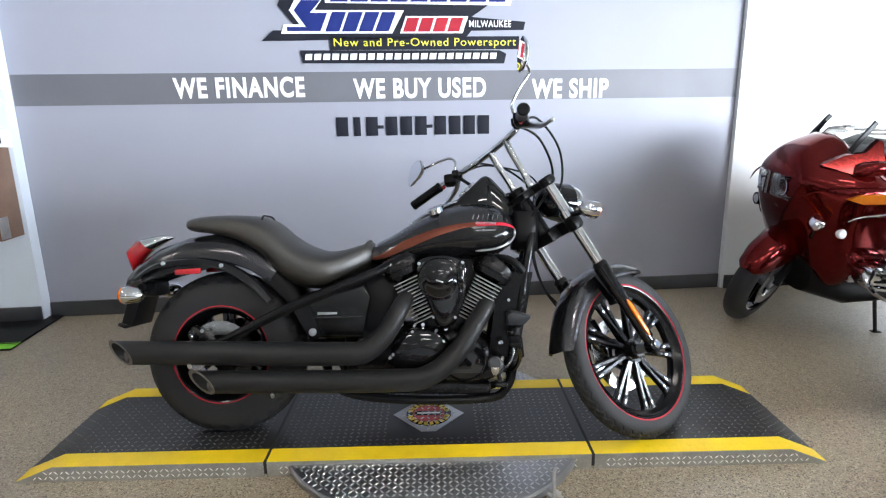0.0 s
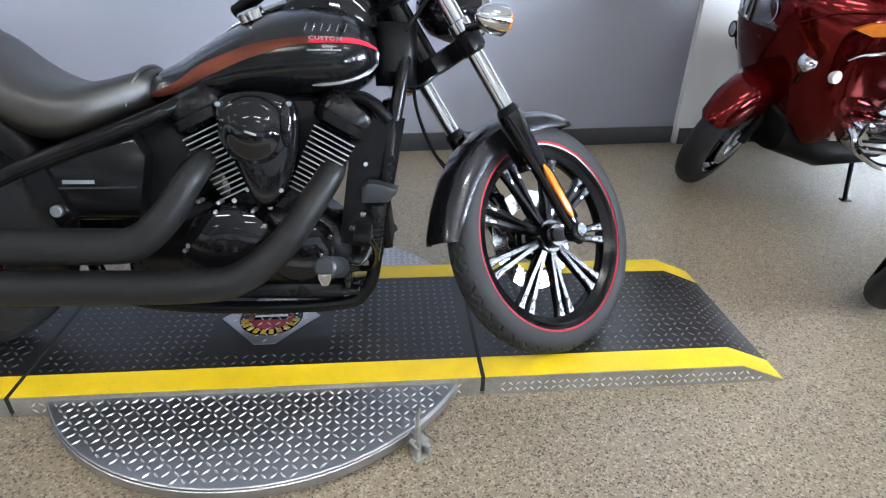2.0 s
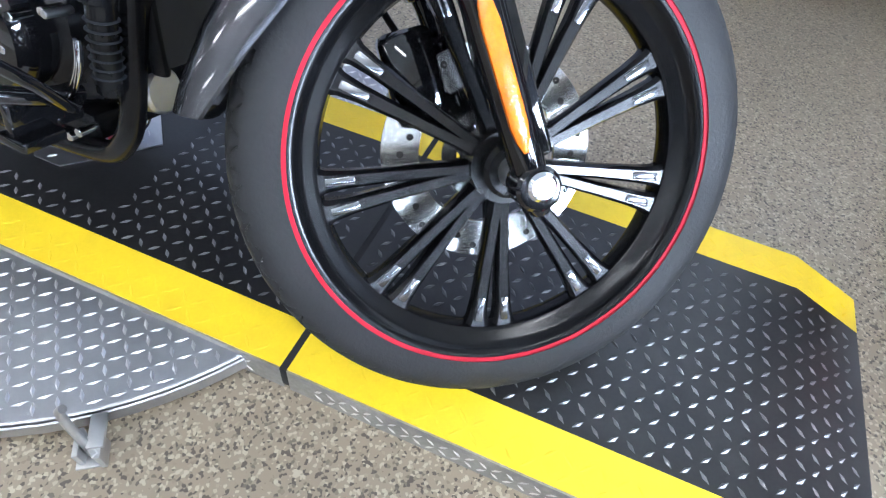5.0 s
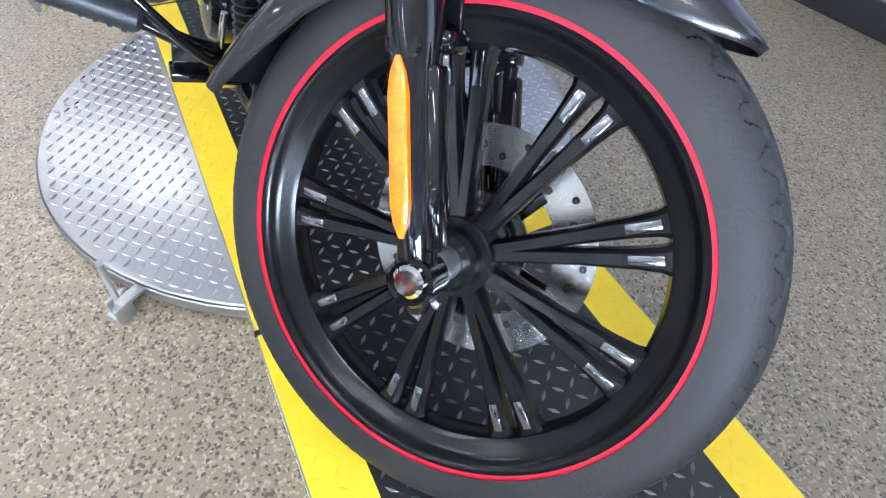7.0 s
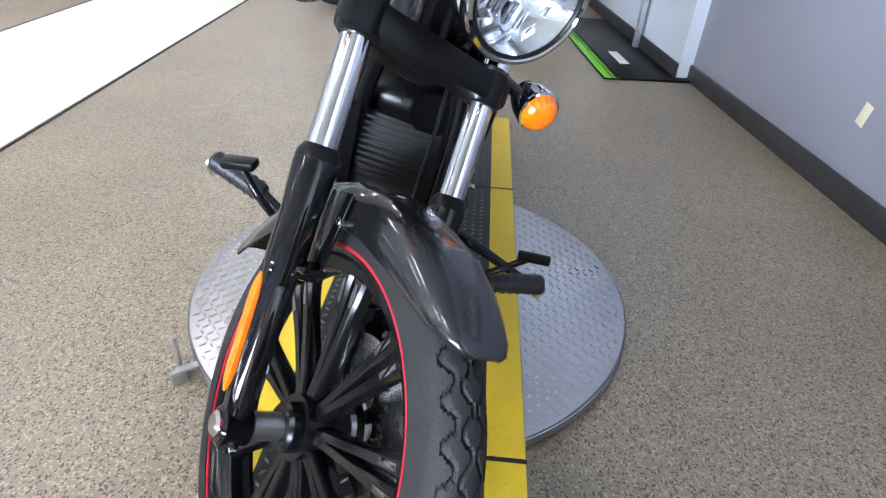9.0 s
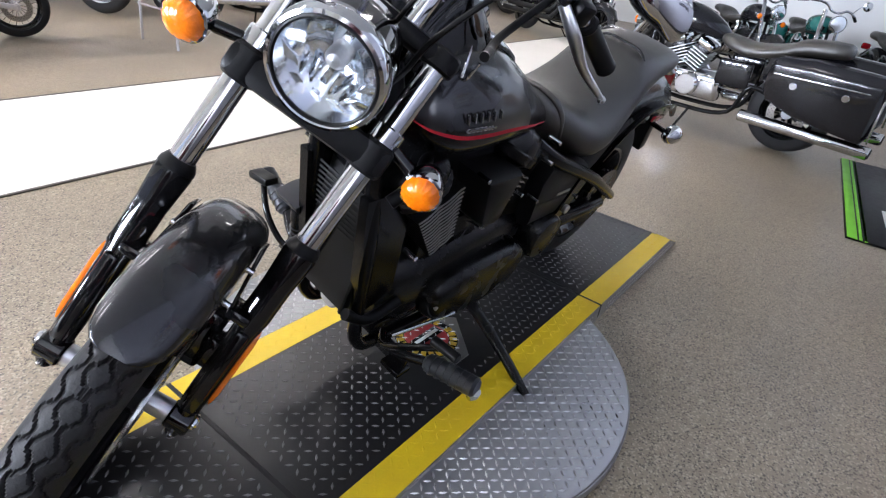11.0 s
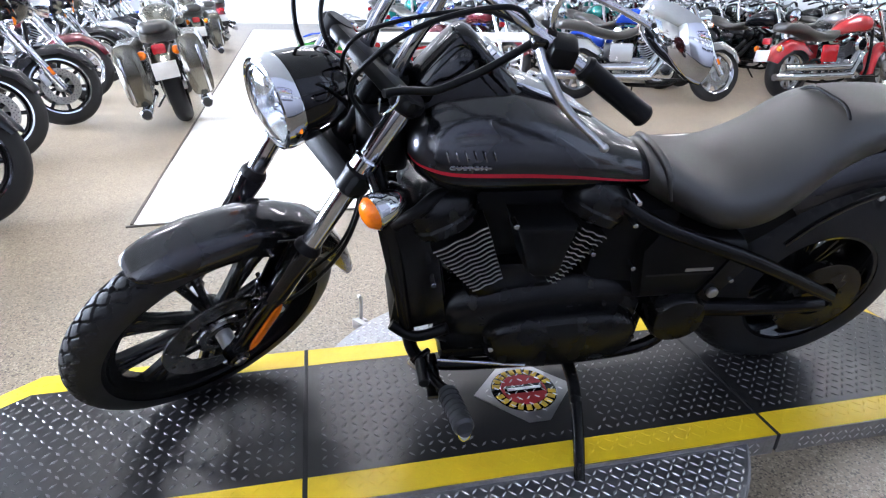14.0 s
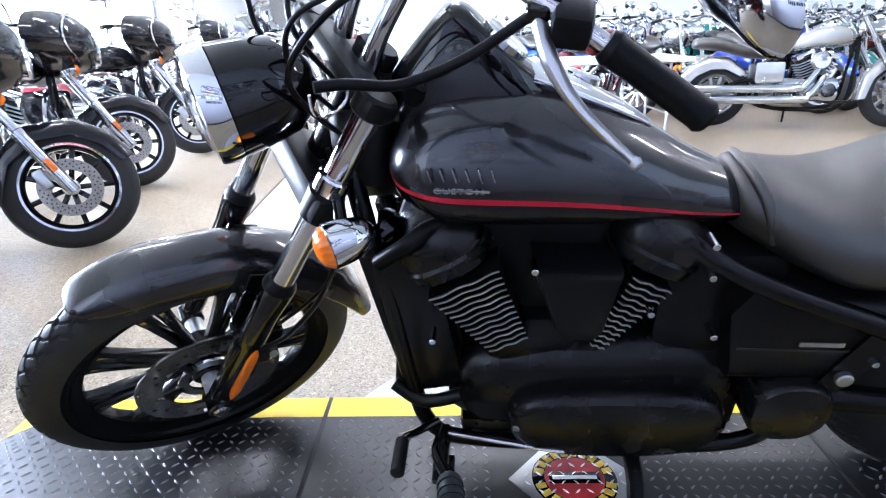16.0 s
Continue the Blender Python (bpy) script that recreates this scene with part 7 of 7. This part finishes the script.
for s in (-1, 1):
    # a four-cornered lamp on each side of the nose, swept back with it
    corners = lambda k, d: [V(x + d - 0.052, s * y, z - 0.022) for x, y, z in ((1.552 - 0.004 * k, 0.105 - 0.082 * k, 0.915 + 0.062 * k), (1.522, 0.105 + 0.045 * k, 0.915 + 0.072 * k), (1.462, 0.105 + 0.140 * k, 0.915 + 0.030 * k), (1.464, 0.105 + 0.142 * k, 0.915 - 0.010 * k), (1.524, 0.105 + 0.055 * k, 0.915 - 0.070 * k), (1.556 - 0.004 * k, 0.105 - 0.080 * k, 0.915 - 0.065 * k))]
    hl = part("headlight", loft([corners(1.04, -0.035), corners(1.04, 0.004), corners(0.94, 0.008)]), LAMP_BOWL, tourer, "wide clear headlight swept round the nose")
    part("lamp_bowl", lathe([(0.012, 0.0), (0.03, 0.003), (0.046, 0.010), (0.050, 0.012), (0.046, 0.013)], 24, (1.480, 0.105 * s, 0.893), "x"), REFLECTOR, hl)
    cover2 = part("headlight_lens", loft([corners(0.95, 0.014), corners(0.90, 0.021)]), GLASS, hl)
    cover2.visible_shadow = False
    part("turn_signal", loft([[V(1.295, s * (y - 0.004), 0.880), V(1.24, s * (y + 0.006), 0.905), V(1.15, s * (y + 0.01), 0.912), V(1.07, s * (y + 0.007), 0.902), V(1.05, s * (y + 0.006), 0.880), V(1.11, s * (y + 0.008), 0.858), V(1.22, s * (y + 0.004), 0.856)] for y in (0.345, 0.385, 0.393)]), material("dark_amber_lens_%s" % ("left" if s > 0 else "right"), (0.42, 0.11, 0.004), 0.15, spots=0.3, scale=60, coat=0.5), tourer, "long amber side signal")
    ind = part("lamp_pod", lathe([(0.001, -0.06), (0.03, -0.045), (0.042, -0.01), (0.040, 0.008), (0.034, 0.012)], 18, (1.40, 0.300 * s, 0.725), "x"), GLOSS if s < 0 else CHROME, tourer, "small lamp pod on a bent stalk")
    part("pod_lens", lathe([(0.001, 0.018), (0.02, 0.014), (0.034, 0.008), (0.001, 0.004)], 16, (1.40, 0.300 * s, 0.725), "x"), REFLECTOR, ind)
    part("pod_stalk", tube([V(1.38, 0.29 * s, 0.69), V(1.37, 0.26 * s, 0.64), V(1.34, 0.20 * s, 0.62)], 0.011, 8, 4), GLOSS, ind)
    part("mirror", loft([oval(V(x, y * s, z), V(0.0, w, 0), V(-h * 0.3, 0, h), 18, 2.8) for x, y, z, w, h in ((1.25, 0.30, 1.03, 0.03, 0.02), (1.22, 0.32, 1.035, 0.04, 0.038), (1.16, 0.335, 1.04, 0.045, 0.045), (1.12, 0.335, 1.04, 0.04, 0.04))]), CANDY, tourer, "red fairing mirror", 60)
    bx = (1.22, 1.10)
    part("screen_support", join(bar(V(bx[0], 0.205 * s, 1.115), V(bx[1], 0.195 * s, 1.285), 0.014, 0.030, 0.004), rod(V(bx[0] - 0.02, 0.195 * s, 1.10), V(bx[1] + 0.03, 0.18 * s, 1.25), 0.006, 8)), PLASTIC, tourer, "black windscreen support arm")
    part("fairing_horn", loft([[V(1.38, s * (y - 0.03), 1.045), V(1.27, s * (y - 0.01), 1.105), V(1.18, s * (y + 0.005), 1.12), V(1.122, s * (y + 0.01), 1.195), V(1.108, s * (y + 0.02), 1.18), V(1.10, s * (y + 0.045), 1.08), V(1.11, s * (y + 0.075), 1.00), V(1.24, s * (y + 0.06), 1.00)] for y in (0.235, 0.270)]), CANDY, tourer, "upswept red fairing edge", 50)
    part("duct", loft([[V(1.225, s * y, 1.048), V(1.15, s * (y + 0.010), 1.060), V(1.12, s * (y + 0.014), 1.035), V(1.20, s * (y + 0.008), 1.020)] for y in (0.315, 0.335)]), PLASTIC, tourer, "dark air duct below the fairing edge")
    part("crease", tube([V(1.49, 0.255 * s, 0.865), V(1.43, 0.312 * s, 0.905), V(1.35, 0.352 * s, 0.935), V(1.22, 0.386 * s, 0.945), V(1.08, 0.386 * s, 0.94)], [0.001, 0.006, 0.005, 0.005, 0.001], 8, 5), CANDY, tourer)
    part("accent", tube([V(1.26, 0.368 * s, 0.755), V(1.21, 0.380 * s, 0.780), V(1.08, 0.378 * s, 0.793), V(0.93, 0.350 * s, 0.790)], [0.003, 0.008, 0.009, 0.004], 8, 5), CHROME, tourer, "bright trim line")
    part("emblem", rod(V(1.272, 0.335 * s, 0.680), V(1.266, 0.362 * s, 0.684), 0.026, 20), LETTER_WHITE, tourer)
    for z in (0.66, 0.615, 0.57):
        part("side_vent", bar(V(0.985, 0.342 * s, z), V(0.925, 0.338 * s, z + 0.012), 0.012, 0.018, 0.003), GLOSS, tourer)
    head_cyl = part("cylinder_head", loft([oval(V(1.03, s * y, 0.45), V(0.118 * k, 0, 0.01), V(0, 0, 0.078 * k), 20, 4) for y, k in ((0.20, 0.75), (0.30, 0.9), (0.34, 1.0), (0.42, 1.0), (0.45, 0.9), (0.46, 0.7))]), CHROME, tourer, "chrome boxer cylinder head")
    for k in range(4):
        part("fin", box((0.22, 0.008, 0.145), (1.03, s * (0.235 + 0.022 * k), 0.45), 0.002), ALLOY, head_cyl)
    for z in (0.475, 0.435):
        part("cover_rib", bar(V(0.945, 0.462 * s, z), V(1.115, 0.462 * s, z + 0.008), 0.012, 0.012, 0.004), SATIN, head_cyl)
    part("guard_bar", tube([V(1.17, 0.22 * s, 0.49), V(1.175, 0.44 * s, 0.49), V(1.16, 0.50 * s, 0.42), V(1.05, 0.52 * s, 0.355), V(0.93, 0.50 * s, 0.34), V(0.88, 0.46 * s, 0.33)], 0.014, 8, 5), CHROME, head_cyl, "chrome cylinder guard")
    part("fork_tube", rod(fa + V(0, 0.09 * s, 0), fa + V(0, 0.09 * s, 0) + t_up * 0.5, 0.026, 12), PLASTIC, tourer, basis=t_turn)
    grip = part("grip", rod(V(0.72, 0.36 * s, 1.02), V(0.83, 0.30 * s, 1.06), 0.019, 12), PLASTIC, tourer, "black handlebar grip")
    part("lever", tube([V(0.86, 0.30 * s, 1.08), V(0.84, 0.36 * s, 1.075), V(0.76, 0.41 * s, 1.05)], 0.007, 8, 4), PLASTIC, grip)
    part("bar_end", tube([V(0.83, 0.30 * s, 1.06), V(0.90, 0.22 * s, 1.075), V(0.96, 0.10 * s, 1.06)], 0.016, 10, 4), SATIN, grip)
    part("knee_panel", loft([[V(0.90, s * (y + 0.05), 0.92), V(0.60, s * y, 0.86), V(0.38, s * (y - 0.03), 0.70), V(0.60, s * (y + 0.01), 0.64), V(0.90, s * (y + 0.06), 0.66)] for y in (0.18, 0.245)]), NAVY, tourer, "dark blue-black knee panel")
    part("side_panel", loft([[V(0.90, s * (y + 0.03), 0.66), V(0.60, s * y, 0.645), V(0.36, s * (y - 0.02), 0.70), V(0.54, s * (y - 0.01), 0.56), V(0.88, s * (y + 0.02), 0.50)] for y in (0.20, 0.262)]), CANDY, tourer, "red side panel")
    part("pannier", loft([oval(V(x, 0.29 * s, z), V(0, w, 0), V(0, 0, h), 20, 3.6) for x, z, w, h in ((-0.46, 0.62, 0.06, 0.14), (-0.42, 0.62, 0.095, 0.19), (-0.06, 0.60, 0.105, 0.20), (0.18, 0.62, 0.09, 0.16), (0.32, 0.66, 0.05, 0.08))]), NAVY, tourer, "dark blue-black hard pannier")
part("windscreen", loft([[V(1.30 - 0.85 * z - 0.32 * (u * u), u * w, 1.15 + z) for u in (-1, -0.5, 0, 0.5, 1)] + [V(1.295 - 0.85 * z - 0.32 * (u * u), u * w * 0.98, 1.15 + z) for u in (1, 0.5, 0, -0.5, -1)] for z, w in ((0, 0.22), (0.04, 0.21), (0.07, 0.17), (0.085, 0.10))]), SMOKE, tourer, "low clear windscreen")
part("dash", box((0.22, 0.36, 0.06), (1.02, 0, 1.10), 0.02, (0, 18, 0)), PLASTIC, tourer)
part("nose_panel", loft([[V(1.475, 0.10, 0.79), V(1.475, -0.10, 0.79), V(1.40, -0.15, 0.655), V(1.40, 0.15, 0.655)], [V(1.490, 0.085, 0.78), V(1.490, -0.085, 0.78), V(1.422, -0.13, 0.650), V(1.422, 0.13, 0.650)]]), PLASTIC, tourer, "black panel under the nose")
part("belly_pan", loft([oval(V(x, 0, z), V(0, w, 0), V(0, 0, h), 20, 3) for x, z, w, h in ((1.36, 0.46, 0.14, 0.06), (1.30, 0.38, 0.22, 0.13), (1.05, 0.29, 0.235, 0.12), (0.80, 0.28, 0.20, 0.10))]), PLASTIC, tourer, "dark belly pan")
part("fuel_tank", loft([oval(V(x, 0, z), V(0, w, 0), V(0, 0, h), 20, 2.6) for x, z, w, h in ((0.46, 0.82, 0.08, 0.06), (0.54, 0.88, 0.15, 0.11), (0.68, 0.92, 0.185, 0.13), (0.82, 0.94, 0.20, 0.13), (0.95, 0.95, 0.18, 0.10))]), CANDY, tourer, "red fuel tank", 60)
part("seat", loft([oval(V(x, 0, z), V(0, w, 0), V(0, 0, h), 18, 2.8) for x, z, w, h in ((-0.36, 0.90, 0.10, 0.04), (-0.28, 0.90, 0.15, 0.06), (0.04, 0.88, 0.17, 0.06), (0.18, 0.82, 0.17, 0.06), (0.42, 0.82, 0.14, 0.06), (0.54, 0.86, 0.08, 0.04))]), VINYL, tourer, "black touring seat", 60)
part("tail_section", loft([oval(V(x, 0, z), V(0, w, 0), V(0, 0, h), 18, 2.8) for x, z, w, h in ((-0.56, 0.82, 0.08, 0.04), (-0.44, 0.80, 0.14, 0.08), (0.0, 0.76, 0.16, 0.09), (0.42, 0.72, 0.16, 0.10))]), CANDY, tourer, "red tail", 60)
part("engine", join(box((0.50, 0.34, 0.30), (0.92, 0, 0.36), 0.06), box((0.42, 0.20, 0.20), (0.45, 0, 0.34), 0.05)), SATIN, tourer)
part("exhaust_pipe", tube([V(-0.45, -0.20, 0.40), V(0.10, -0.20, 0.36), V(0.50, -0.15, 0.24), V(0.9, -0.15, 0.22)], [0.055, 0.055, 0.03, 0.025], 14, 5), CHROME, tourer)
part("center_stand", join(rod(V(0.86, 0.16, 0.24), V(0.845, 0.215, 0.020), 0.011), box((0.05, 0.035, 0.010), (0.845, 0.218, 0.022), 0.003, (5.5, 0, 0))), SATIN, tourer)
for piece in tourer.children_recursive:       # the crest of the fairing lies low
    for v in piece.data.vertices:
        if v.co.z > 0.97:
            v.co.z = 0.97 + (v.co.z - 0.97) * 0.92
set_down(tourer, *by_front(2.88, 1.20, 178, 1.48), -5.5)

# ---- table, far doors and the far end ----
table = thing("folding_table", pose(0.06, -4.13, 0, 0, 0, 4), "white folding table with thin grey legs", "table")
part("tabletop", box((1.83, 0.62, 0.04), (0, 0, 0.735), 0.012), WHITE, table)
for x in (-0.75, 0.75):
    leg = part("leg_frame", tube([V(x, -0.25, 0.005), V(x, -0.22, 0.70), V(x, 0.22, 0.70), V(x, 0.25, 0.005)], 0.012, 8, 1), ALLOY, table, "grey folding leg")
    part("brace", rod(V(x, -0.27, 0.30), V(x, 0.27, 0.30), 0.008), ALLOY, leg)
for n, y in enumerate((-9.0, -6.4)):
    d = thing("door_%d" % (n + 1), pose(-12.98, y, 0), "dark doorway with bright green frame", "door", kind="structure")
    part("leaf", box((0.04, 1.7, 2.6), (0, 0, 1.3), 0.004), GLOSS, d)
    for s in (-1, 1):
        part("door_frame", box((0.10, 0.16, 2.7), (0, 0.93 * s, 1.35), 0.006), GREEN, d)
for n, y in enumerate((-3.2,)):
    w = thing("window_2", pose(-12.98, y, 1.5), "dark inner office window in a white frame", "window", kind="structure")
    part("pane", box((0.02, 2.4, 1.5), (0, 0, 0.2)), GLOSS, w)
    for s in (-1, 1):
        part("window_frame", box((0.06, 0.06, 1.6), (0, 1.22 * s, 0.2), 0.004), WHITE, w)
        part("window_sill", box((0.06, 2.5, 0.06), (0, 0, 0.2 + 0.78 * s), 0.004), WHITE, w)
